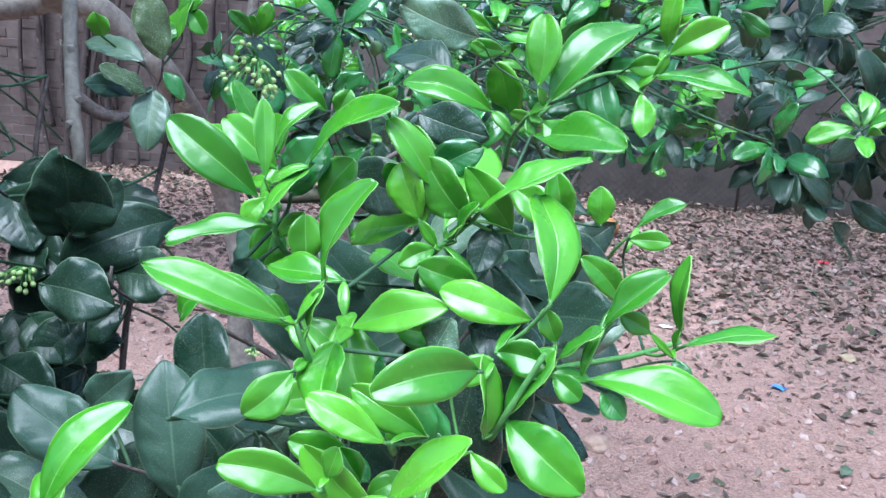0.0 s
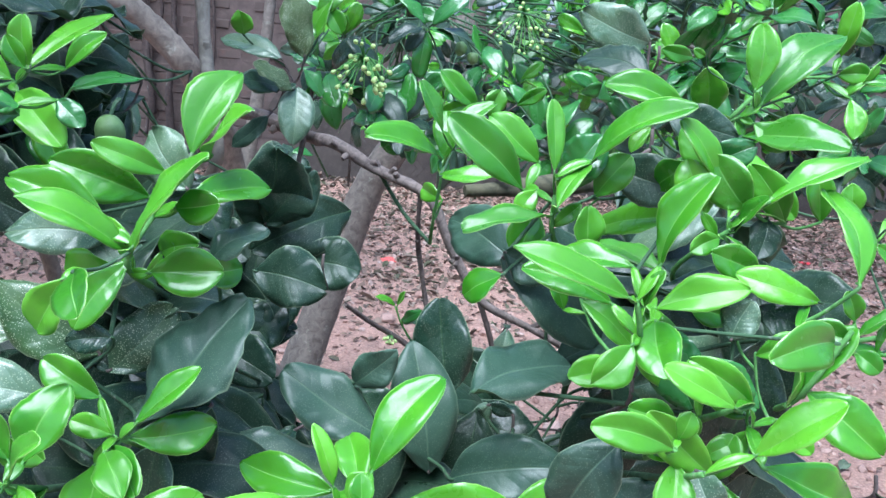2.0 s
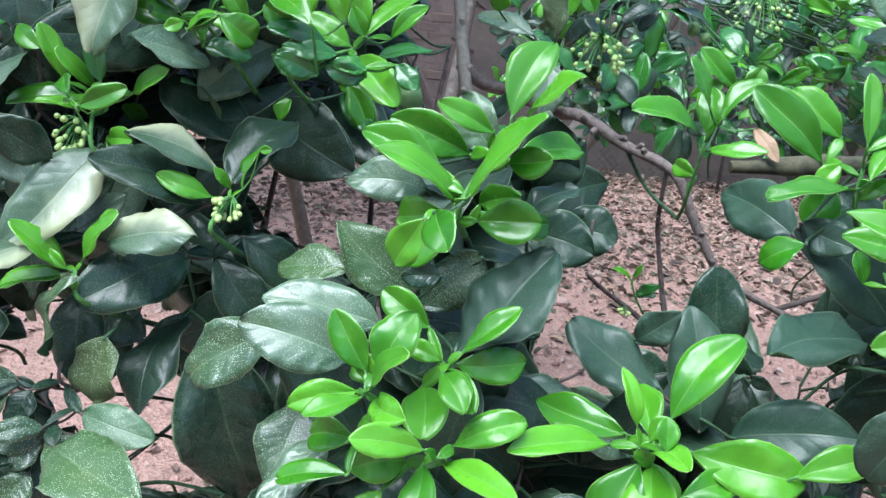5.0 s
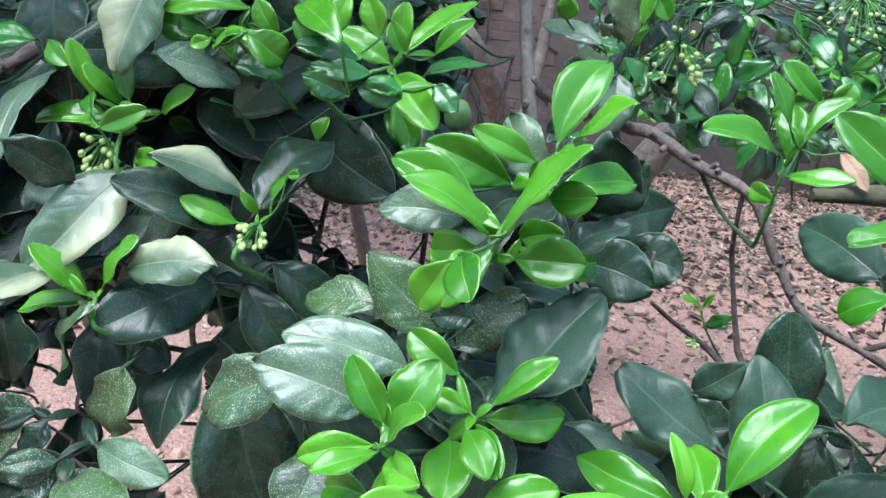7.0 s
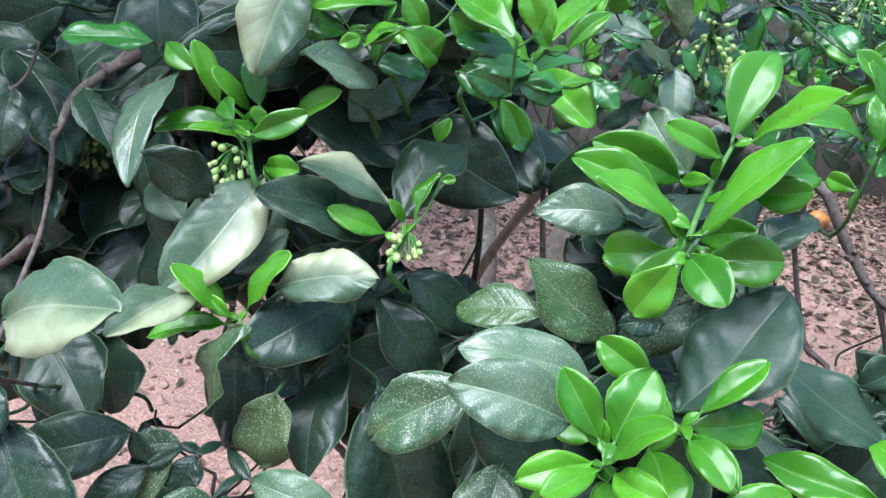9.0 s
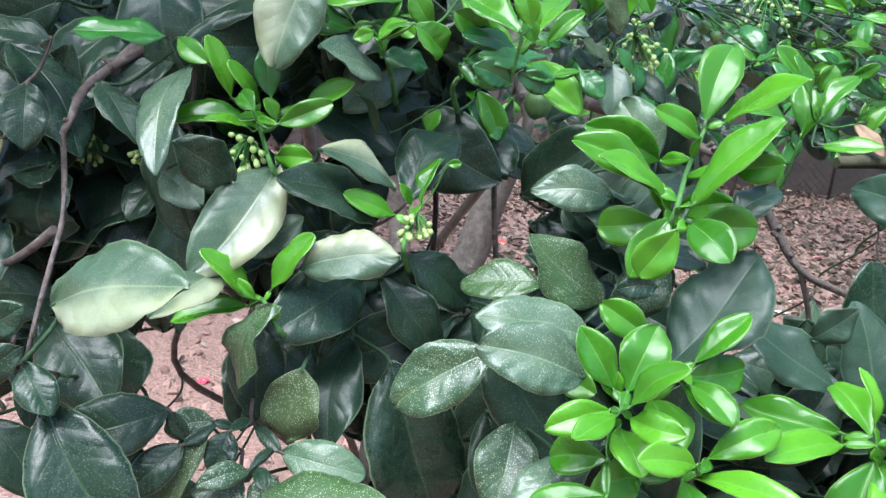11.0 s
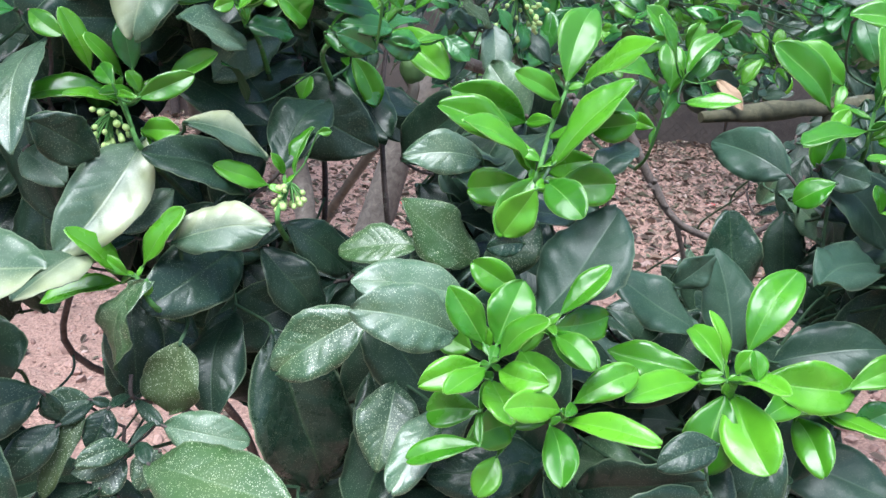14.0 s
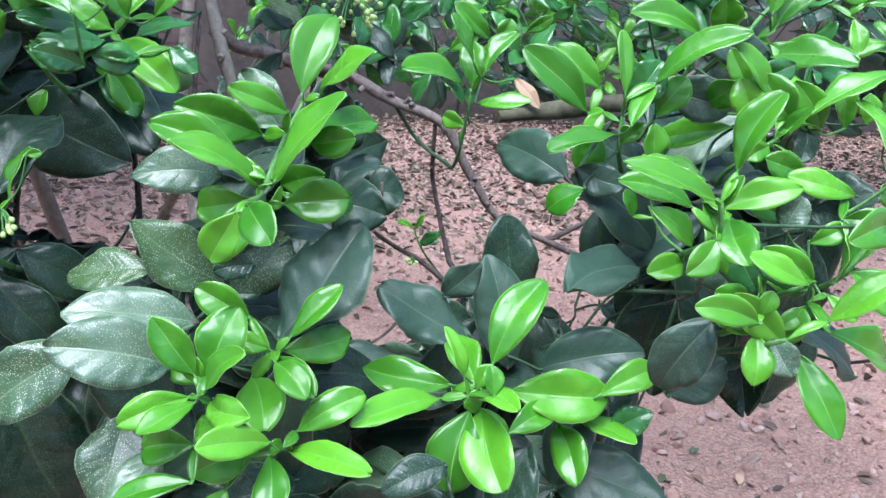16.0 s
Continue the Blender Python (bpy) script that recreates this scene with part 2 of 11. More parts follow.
LITTER = island_material("dead_leaf", [(0.12, 0.078, 0.055), (0.20, 0.135, 0.095), (0.075, 0.055, 0.042), (0.30, 0.21, 0.155), (0.14, 0.095, 0.07), (0.085, 0.095, 0.05), (0.10, 0.07, 0.053), (0.40, 0.31, 0.24), (0.06, 0.045, 0.036)])
STONES = island_material("field_stone", [(0.33, 0.195, 0.15), (0.44, 0.29, 0.235), (0.25, 0.145, 0.115), (0.52, 0.395, 0.335), (0.36, 0.22, 0.17), (0.41, 0.26, 0.205), (0.29, 0.17, 0.135)])
k = Mat("old_brick")
rnd = k.n("ObjectInfo").outputs["Random"]
col = k.mix(rnd, (0.062, 0.042, 0.037), (0.108, 0.062, 0.052))
col = k.mix(k.ramp(k.noise(9.0, 6.0, 0.7), (0.32, 0.0), (0.52, 0.96)), col, (0.074, 0.057, 0.050))
BRICK = k.set(col, 0.92, k.noise(60.0, 5.0), 0.7, 0.006)
k = Mat("weathered_mortar")
MORTAR = k.set(k.mix(k.ramp(k.noise(6.0, 6.0, 0.7), (0.35, 0.0), (0.65, 1.0)), (0.064, 0.048, 0.043), (0.115, 0.090, 0.080)), 0.95, k.noise(80.0, 5.0), 0.6, 0.006)
k = Mat("grimy_render")
coat = k.mix(k.ramp(k.noise(2.2, 7.0, 0.65), (0.32, 0.0), (0.68, 1.0)), (0.038, 0.032, 0.028), (0.082, 0.068, 0.058))
coat = k.mix(k.ramp(k.noise(14.0, 6.0, 0.7), (0.52, 0.0), (0.70, 0.6)), coat, (0.105, 0.088, 0.077))
RENDER = k.set(coat, 0.95, k.noise(45.0, 6.0, 0.7), 0.6, 0.008)
WIRE = Mat("galvanised_wire")
WIRE = WIRE.set(WIRE.mix(WIRE.noise(40.0), (0.05, 0.045, 0.04), (0.13, 0.115, 0.10)), 0.6)
WIRE.node_tree.nodes["Principled BSDF"].inputs["Metallic"].default_value = 0.6


# ---- builders ----
rng = random.Random(7)


def mesh_of(name, bm, *mats):
    me = bpy.data.meshes.new(name)
    bm.to_mesh(me)
    bm.free()
    for m in mats:
        me.materials.append(m)
    return me


def part(name, bm, material, parent, label=""):
    """One mesh object under a thing or a part, in world measure."""
    ob = new(name, bm if isinstance(bm, bpy.types.Mesh) else mesh_of(name, bm, material))
    ob.parent = parent
    if parent is not None:
        ob.matrix_parent_inverse = parent.matrix_basis.inverted()
    return tagged(ob, label)


def tube(bm, points, radii, sides=8, wobble=0.0, mat=0):
    """A tapered, capped tube along a smooth line through the points."""
    pts, rad = smooth(points, radii)
    rings = []
    side = Vector((0.3, 0.9, 0.2))
    for i, p in enumerate(pts):
        way = (pts[min(i + 1, len(pts) - 1)] - pts[max(i - 1, 0)]).normalized()
        side = (side - way * side.dot(way)).normalized()
        up = way.cross(side)
        ring = []
        for s in range(sides):
            a = 2 * math.pi * s / sides
            r = rad[i] * (1 + wobble * noise.noise(p * 40 + Vector((math.cos(a), math.sin(a), 0))))
            ring.append(bm.verts.new(p + (side * math.cos(a) + up * math.sin(a)) * r))
        rings.append(ring)
    for a, b in zip(rings, rings[1:]):
        for s in range(sides):
            f = bm.faces.new((a[s], a[(s + 1) % sides], b[(s + 1) % sides], b[s]))
            f.smooth, f.material_index = True, mat
    for ring in (rings[0][::-1], rings[-1]):
        bm.faces.new(ring).material_index = mat
    return bm


def smooth(points, radii, steps=5):
    """Catmull-Rom through the points."""
    p = [Vector(q) for q in points]
    r = list(radii) if isinstance(radii, (list, tuple)) else [radii] * len(p)
    if len(r) == 2 and len(p) > 2:
        r = [r[0] + (r[1] - r[0]) * i / (len(p) - 1) for i in range(len(p))]
    if len(p) < 3:
        return p, r
    out, rad = [], []
    for i in range(len(p) - 1):
        a, b, c, d = p[max(i - 1, 0)], p[i], p[i + 1], p[min(i + 2, len(p) - 1)]
        for s in range(steps):
            u = s / steps
            out.append(0.5 * (2 * b + (c - a) * u + (2 * a - 5 * b + 4 * c - d) * u * u + (3 * b - a - 3 * c + d) * u ** 3))
            rad.append(r[i] + (r[i + 1] - r[i]) * u)
    return out + [p[-1]], rad + [r[-1]]


def outline(s, kind, point, full):
    """Half width of the blade, 0 to 1, along its length: a narrow base and a blunt tip."""
    x = s / full * 0.5 if s < full else 0.5 + (s - full) / (1 - full) * 0.5
    return math.sin(math.pi * x) ** (point if s > full else (0.92 if kind == "y" else 0.70))


def leaf_geometry(bm, L, W, kind, r, long=16, wide=8, place=Matrix(), uv=None, thick=0.0004, first=0):
    """A closed thin blade from (0,0,0) to (L,0,0): each half bulges beside the sunk midrib, the edge turns down."""
    young = kind == "y"
    arch = L * (r.uniform(0.03, 0.12) if young else r.uniform(0.03, 0.14))
    fold = r.uniform(0.34, 0.72) if young else r.uniform(0.14, 0.46)
    bulge = fold * r.uniform(0.30, 0.62) if young else fold * r.uniform(0.5, 1.0)
    droop = r.uniform(-0.02, 0.09) * L
    wave, ph = (r.uniform(0.02, 0.07) if young else r.uniform(0.04, 0.12)) * W, r.uniform(0, 6.28)
    pucker = (r.uniform(0.004, 0.013) if young else r.uniform(0.010, 0.026)) * W
    twist, sweep = r.uniform(-0.30, 0.30), r.uniform(-0.06, 0.06) * L
    notch = max(0.0, r.uniform(-0.03, 0.05))
    point = r.uniform(0.42, 0.66) if young else r.uniform(0.46, 0.76)
    full = r.uniform(0.52, 0.64) if young else r.uniform(0.44, 0.56)
    crimp = r.uniform(0.006, 0.018)
    lean = r.uniform(-0.10, 0.10)
    layers = []
    for lay in (1, -1):
        rows = []
        for i in range(long + 1):
            s = 0.5 * i / long + 0.25 * (1 - math.cos(math.pi * i / long))
            u = min(max(s, 0.008), 0.993)
            hw = 0.5 * W * outline(u, kind, point, full) * (1 + crimp * math.sin(i * 2.9 + ph) + 0.4 * crimp * math.sin(i * 5.3))
            row = []
            for j in range(wide + 1):
                v = 2 * j / wide - 1
                # rows crowd towards the midrib and the edge
                v = v * (0.55 + 0.45 * abs(v)) if wide > 6 else v
                y = v * hw
                a = math.sqrt(v * v + 0.010) - 0.1
                z = arch * 4 * s * (1 - s) - droop * max(0.0, s - 0.55) ** 2 * (1 - s) * 12
                z += hw * (fold * a - bulge * a * a) + lean * y
                z += wave * abs(v) ** 3 * math.sin(ph + s * 11 + v * 1.7) + pucker * math.sin(ph * 3 + s * 34 - abs(v) * 5) * abs(v)
                z += 0.035 * W * math.sin(ph * 2 + s * 6.5 + 2.1 * v) * min(1.0, 4 * s * (1 - s))
                t = twist * (s - 0.5)
                y2, z2 = y * math.cos(t) - z * math.sin(t) * 0.3, z + y * math.sin(t)
                x = s * L - notch * L * math.exp(-(4.5 * v) ** 2) * max(0.0, (s - 0.9) / 0.1) ** 2
                q = Vector((x, y2 + sweep * 4 * s * (1 - s), z2 + lay * thick * 0.5))
                row.append((bm.verts.new(place @ q), 0.5 + v / 2, s))
            rows.append(row)
        layers.append(rows)

    def face(quad, m):
        f = bm.faces.new([q[0] for q in quad])
        f.smooth, f.material_index = m < 2, m + first
        for loop, q in zip(f.loops, quad):
            loop[uv].uv = (q[1], q[2])

    top, low = layers
    for i in range(long):
        for j in range(wide):
            a, b, c, d = (i, j), (i + 1, j), (i + 1, j + 1), (i, j + 1)
            for tri in ((a, b, c), (a, c, d)):
                face([top[p][q] for p, q in tri], 0)
                face([low[p][q] for p, q in tri[::-1]], 1)
        face((low[i][0], low[i + 1][0], top[i + 1][0], top[i][0]), 2)
        face((top[i][wide], top[i + 1][wide], low[i + 1][wide], low[i][wide]), 2)
    for j in range(wide):
        face((top[0][j], top[0][j + 1], low[0][j + 1], low[0][j]), 2)
        face((low[long][j], low[long][j + 1], top[long][j + 1], top[long][j]), 2)


def leaf_pose(base, tip, roll):
    """At the base, x to the tip; the face turned by roll degrees from up-and-forward."""
    base, tip = Vector(base), Vector(tip)
    x = (tip - base).normalized()
    z = Vector((0, -0.7, 0.7))
    z = (z - x * z.dot(x)).normalized()
    z = Matrix.Rotation(radians(roll), 3, x) @ z
    return Matrix.Translation(base) @ Matrix((x, z.cross(x), z)).transposed().to_4x4()


def leaf(parent, kind, base, tip, width, roll):
    bm = bmesh.new()
    uv = bm.loops.layers.uv.new("leaf")
    own = random.Random(round(1e4 * (base[0] + 7 * base[1] + 31 * base[2] + 3 * tip[0])))
    leaf_geometry(bm, (Vector(tip) - Vector(base)).length, width, kind, own, 22, 10, uv=uv)
    ob = new("leaf", mesh_of("leaf", bm, *KINDS[kind]))
    ob.parent = parent
    ob.matrix_parent_inverse = parent.matrix_basis.inverted()
    ob.matrix_basis = leaf_pose(base, tip, roll)
    return ob


def nearest(points, q):
    return min(points, key=lambda p: (p - q).length)


def shoot(tree, stem, radii, leaves, material, label=""):
    """A shoot: its stem with the leaf stalks is one mesh, each leaf a part of it."""
    bm = bmesh.new()
    uv = bm.loops.layers.uv.new("leaf")
    tube(bm, stem[:-2], radii, 7)
    tube(bm, stem[-3:], (radii[1], radii[1] * 1.1), 7, mat=1)
    nodes, _ = smooth(stem[:-2], 0.001, 8)
    nodes = list(nodes)
    drop = Vector((0, 0, 0.006))
    order = sorted(leaves, key=lambda q: min((p - Vector(q[1:4])).length for p in nodes))
    for kind, bx, by, bz, tx, ty, tz, width, roll in order:
        base = Vector((bx, by, bz))
        foot = nearest(nodes, base - drop)
        gap = (base - foot).length
        into = base + (Vector((tx, ty, tz)) - base) * 0.06
        r = min(0.0013, 0.03 * width + 0.0004)
        if 0.006 < gap < 0.030:
            leaf_geometry(bm, gap, min(0.34 * width, 0.55 * gap), "y", rng, 6, 4, leaf_pose(foot, base, roll), uv, first=2)
        # a far leaf hangs on a stalk that comes from deeper in the crown
        mid = (foot + base) / 2 + Vector((0, 0.1 * gap, -0.12 * gap)) if gap < 0.04 else base.lerp(foot, 0.25) + Vector((0, 0.3 * gap, -0.1 * gap))
        tube(bm, [foot, mid, base, into], [r * 1.2, r, r, r * 0.5], 5, mat=0 if gap < 0.04 else 1)
        # later leaves may branch from this stalk
        if gap > 0.012:
            nodes += [foot.lerp(mid, 0.5), mid, mid.lerp(base, 0.6)]
    ob = part("shoot", mesh_of("shoot", bm, material, DARK_STEM, *KINDS["y" if material is GREEN_STEM else "m"]), None, tree, label)
    for kind, bx, by, bz, tx, ty, tz, width, roll in leaves:
        leaf(ob, kind, (bx, by, bz), (tx, ty, tz), width, roll)
    return ob


def ball(bm, place, radii, sides=10, mat=0):
    made = bmesh.ops.create_uvsphere(bm, u_segments=sides, v_segments=max(6, sides - 2), radius=1.0)
    bmesh.ops.transform(bm, matrix=place @ Matrix.Diagonal((*radii, 1)), verts=made["verts"])
    for f in {f for v in made["verts"] for f in v.link_faces}:
        f.smooth, f.material_index = True, mat


def bud_cluster(parent, centre, spread, count, size, lean=(0, -0.3, -0.2), seed=1):
    """Flower buds on thin stalks, spraying from one stem; each bud a part."""
    r = random.Random(seed)
    root = Vector(centre) - Vector(lean).normalized() * spread
    stalks = bmesh.new()
    cluster = None
    ends = []
    size *= 0.82
    for _ in range(int(count * 1.5)):
        d = Vector((r.gauss(0, 1), r.gauss(0, 0.7), r.gauss(0, 0.8))).normalized() * spread * r.uniform(0.45, 1.0)
        end = Vector(centre) + d
        tube(stalks, [root, (root + end) / 2 + Vector((0, 0, 0.1 * spread)), end], [size * 0.16, size * 0.10], 5)
        ends.append((end, (end - root).normalized(), size * r.uniform(0.75, 1.1)))
    cluster = part("flower_stalk", stalks, GREEN_STEM, parent, "cluster of pale green unopened flower buds")
    for end, way, s in ends:
        bm = bmesh.new()
        turn = way.to_track_quat("Z", "Y").to_matrix().to_4x4()
        ball(bm, Matrix.Translation((0, 0, s * 0.5)), (s * 0.40, s * 0.40, s * 0.55), 10)
        for v in bm.verts:
            v.co.x *= 0.72 + 0.5 * v.co.z / s
            v.co.y *= 0.72 + 0.5 * v.co.z / s
        ob = new("bud", mesh_of("bud", bm, BUD))
        ob.parent = cluster
        ob.matrix_parent_inverse = cluster.matrix_basis.inverted()
        ob.matrix_basis = Matrix.Translation(end) @ turn
    return cluster


# ---- setting: soil, wall, fence ----
def ground_height(x, y):
    p = Vector((x, y, 0))
    near = max(0.0, 1 - Vector((x, y - 2.5)).length / 12)
    bank = 0.09 * math.exp(-((9.75 - y) / 0.4) ** 2) * (0.7 + 0.8 * noise.noise(Vector((x * 1.6, 0, 7))))
    return bank + near * (0.035 * noise.noise(p * 0.8) + 0.018 * noise.noise(p * 3.1) + 0.008 * noise.noise(p * 9.0))


def sheet():
    xs = [-400, -120, -40, -16] + [-8 + 0.12 * i for i in range(134)] + [16, 40, 120, 400]
    ys = [-400, -120, -40, -12, -4] + [-1.5 + 0.12 * i for i in range(84)] + [14, 40, 120, 400]
    verts = [(x, y, ground_height(x, y)) for y in ys for x in xs]
    w = len(xs)
    faces = [(j * w + i, j * w + i + 1, (j + 1) * w + i + 1, (j + 1) * w + i) for j in range(len(ys) - 1) for i in range(w - 1)]
    me = bpy.data.meshes.new("ground")
    me.from_pydata(verts, [], faces)
    for p in me.polygons:
        p.use_smooth = True
    me.materials.append(SOIL)
    return new("ground", me)


tagged(sheet(), "bare reddish-brown orchard soil, dry and lumpy", "ground", kind="structure")
# ---- the near citrus tree: wood ----
tree = new("citrus_tree")
tree.matrix_basis = pose(-0.60, 1.05, 0)
tagged(tree, "citrus tree with glossy bright young leaves over dark mature ones", "tree", "orchard trees")


def limb(name, points, radii, material, parent, sides=10, wobble=0.18, label="", knots=0, seed=3):
    bm = bmesh.new()
    tube(bm, points, radii, sides, wobble)
    # swollen scars where shoots were lost
    r = random.Random(seed)
    line, rad = smooth(points, radii)
    for _ in range(knots):
        i = r.randrange(len(line) // 4, len(line) - 1)
        out = Vector((r.gauss(0, 1), r.gauss(-0.8, 0.5), r.gauss(0, 1))).normalized()
        tube(bm, [line[i], line[i] + out * rad[i] * 1.25, line[i] + out * rad[i] * r.uniform(1.5, 2.3)], [rad[i] * 0.75, rad[i] * 0.42], 7, 0.3)
    return part(name, bm, material, parent, label)


limb("trunk", [(-0.60, 1.05, -0.1), (-0.61, 1.06, 0.3), (-0.59, 1.05, 0.6), (-0.58, 1.05, 0.95)], [0.045, 0.04, 0.036, 0.026], BARK, tree, 12, 0.15, "short grey main trunk")
limb("branch", [(-0.425, 0.908, 1.53), (-0.40, 0.925, 1.508), (-0.368, 0.933, 1.502), (-0.303, 0.88, 1.488), (-0.27, 0.829, 1.49), (-0.219, 0.824, 1.464), (-0.165, 0.801, 1.445), (-0.135, 0.778, 1.395), (-0.103, 0.757, 1.349), (-0.051, 0.733, 1.33), (0.01, 0.709, 1.307)],
     [0.0085, 0.0085, 0.008, 0.007, 0.0065, 0.006, 0.0055, 0.005, 0.004, 0.0035, 0.003], BRANCH, tree, 12, 0.3, "crooked brown branch with bark scars", 16)
limb("branch", [(-0.48, 1.024, 1.85), (-0.454, 0.973, 1.671), (-0.427, 0.914, 1.551), (-0.412, 0.882, 1.502), (-0.405, 0.875, 1.453), (-0.45, 0.92, 1.38), (-0.54, 1.0, 1.2), (-0.58, 1.045, 0.92)],
     [0.007, 0.0076, 0.008, 0.0078, 0.007, 0.006, 0.007, 0.011], BARK, tree, 12, 0.3, "upright pale grey stem", 9, 5)
limb("branch", [(-0.172, 0.804, 1.452), (-0.172, 0.815, 1.41), (-0.166, 0.835, 1.361), (-0.146, 0.815, 1.277), (-0.135, 0.787, 1.236), (-0.3, 0.95, 1.0), (-0.57, 1.04, 0.75)], [0.0026, 0.0027, 0.0029, 0.0031, 0.0034, 0.005, 0.007], TWIG, tree, 8, 0.4, "thin bare twig", 5, 8)
limb("branch", [(-0.241, 0.768, 1.329), (-0.218, 0.789, 1.306), (-0.176, 0.813, 1.274), (-0.136, 0.80, 1.242)], [0.002, 0.004], TWIG, tree)
limb("branch", [(-0.60, 0.70, 1.70), (-0.634, 0.492, 1.597), (-0.652, 0.462, 1.567), (-0.668, 0.435, 1.545), (-0.684, 0.413, 1.526), (-0.693, 0.393, 1.512), (-0.6975, 0.383, 1.493), (-0.7005, 0.379, 1.486), (-0.697, 0.373, 1.475), (-0.683, 0.344, 1.443), (-0.675, 0.304, 1.407), (-0.674, 0.286, 1.38)],
     [0.009, 0.0075, 0.0064, 0.0052, 0.0036, 0.0024, 0.002, 0.0022, 0.0018, 0.0016, 0.0012, 0.0009], BRANCH, tree, 8, 0.55, "thin grey-brown drooping branch", 9, 6)
limb("branch", [(-0.752, 0.359, 1.396), (-0.711, 0.341, 1.416), (-0.684, 0.337, 1.437)], [0.002, 0.003], TWIG, tree)
limb("branch", [(-0.929, 0.572, 1.518), (-0.837, 0.591, 1.521), (-0.747, 0.52, 1.522), (-0.684, 0.413, 1.526)], [0.0035, 0.005], BRANCH, tree)
limb("branch", [(-0.971, 0.671, 1.474), (-0.862, 0.662, 1.499), (-0.743, 0.56, 1.53), (-0.66, 0.45, 1.555)], [0.0055, 0.007], BRANCH, tree)

limb("branch", [(0.01, 0.709, 1.307), (0.06, 0.73, 1.27), (0.10, 0.75, 1.20), (0.11, 0.78, 1.12)], [0.003, 0.0016], TWIG, tree)
limb("branch", [(-0.051, 0.733, 1.33), (0.03, 0.75, 1.37), (0.09, 0.77, 1.43), (0.13, 0.80, 1.50)], [0.003, 0.002], TWIG, tree)
limb("branch", [(-0.103, 0.757, 1.349), (-0.08, 0.76, 1.27), (-0.10, 0.78, 1.18), (-0.12, 0.80, 1.08)], [0.003, 0.0022], TWIG, tree)

limb("branch", [(-0.135, 0.644, 1.479), (-0.086, 0.660, 1.483), (-0.004, 0.687, 1.490), (0.069, 0.711, 1.496)], [0.005, 0.0085, 0.0095, 0.008], MOSSY, tree, 10, 0.35, "dead branch grown over with moss", 3, 12)

lean_tree = new("citrus_tree")
lean_tree.matrix_basis = pose(-0.70, 3.32, 0)
tagged(lean_tree, "citrus tree with a stout smooth grey trunk leaning sideways", "tree", "orchard trees")
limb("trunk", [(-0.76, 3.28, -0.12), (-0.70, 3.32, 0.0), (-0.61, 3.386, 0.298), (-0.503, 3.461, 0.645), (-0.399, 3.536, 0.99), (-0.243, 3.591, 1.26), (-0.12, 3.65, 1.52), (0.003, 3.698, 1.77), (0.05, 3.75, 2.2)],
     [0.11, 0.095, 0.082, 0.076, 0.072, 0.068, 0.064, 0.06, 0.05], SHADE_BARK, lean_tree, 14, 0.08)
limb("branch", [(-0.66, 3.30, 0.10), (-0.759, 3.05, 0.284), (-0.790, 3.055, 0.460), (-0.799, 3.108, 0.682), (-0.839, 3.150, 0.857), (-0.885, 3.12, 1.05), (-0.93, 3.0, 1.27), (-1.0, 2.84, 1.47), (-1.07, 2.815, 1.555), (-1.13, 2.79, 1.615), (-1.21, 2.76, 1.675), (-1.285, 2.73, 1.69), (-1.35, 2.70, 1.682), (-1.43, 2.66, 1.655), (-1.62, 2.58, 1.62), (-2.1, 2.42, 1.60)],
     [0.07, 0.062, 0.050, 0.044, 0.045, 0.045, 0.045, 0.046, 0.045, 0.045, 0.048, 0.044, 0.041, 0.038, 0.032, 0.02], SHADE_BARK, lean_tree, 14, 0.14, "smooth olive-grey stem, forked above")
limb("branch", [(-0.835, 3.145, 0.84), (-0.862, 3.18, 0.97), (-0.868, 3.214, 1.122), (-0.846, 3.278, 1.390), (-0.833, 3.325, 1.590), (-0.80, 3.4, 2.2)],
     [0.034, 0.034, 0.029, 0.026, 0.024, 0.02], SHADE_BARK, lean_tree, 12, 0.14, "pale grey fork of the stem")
# limbs reaching up into the unseen leaf masses added for shade
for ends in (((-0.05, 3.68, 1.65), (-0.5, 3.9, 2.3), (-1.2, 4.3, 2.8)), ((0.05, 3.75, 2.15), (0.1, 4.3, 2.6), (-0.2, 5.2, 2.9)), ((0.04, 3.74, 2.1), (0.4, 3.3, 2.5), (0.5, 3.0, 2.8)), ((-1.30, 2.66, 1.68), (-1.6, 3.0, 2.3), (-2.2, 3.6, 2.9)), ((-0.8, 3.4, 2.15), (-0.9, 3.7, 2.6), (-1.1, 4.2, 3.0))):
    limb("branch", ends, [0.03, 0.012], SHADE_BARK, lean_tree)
for ends in (((-0.58, 1.05, 0.92), (-0.75, 1.0, 1.6), (-0.9, 0.8, 2.2)), ((-0.48, 1.024, 1.8), (-0.6, 0.9, 2.05), (-0.75, 0.6, 2.25))):
    limb("branch", ends, [0.012, 0.006], BARK, tree)
# ---- the near citrus tree: shoots and leaves at their places ----

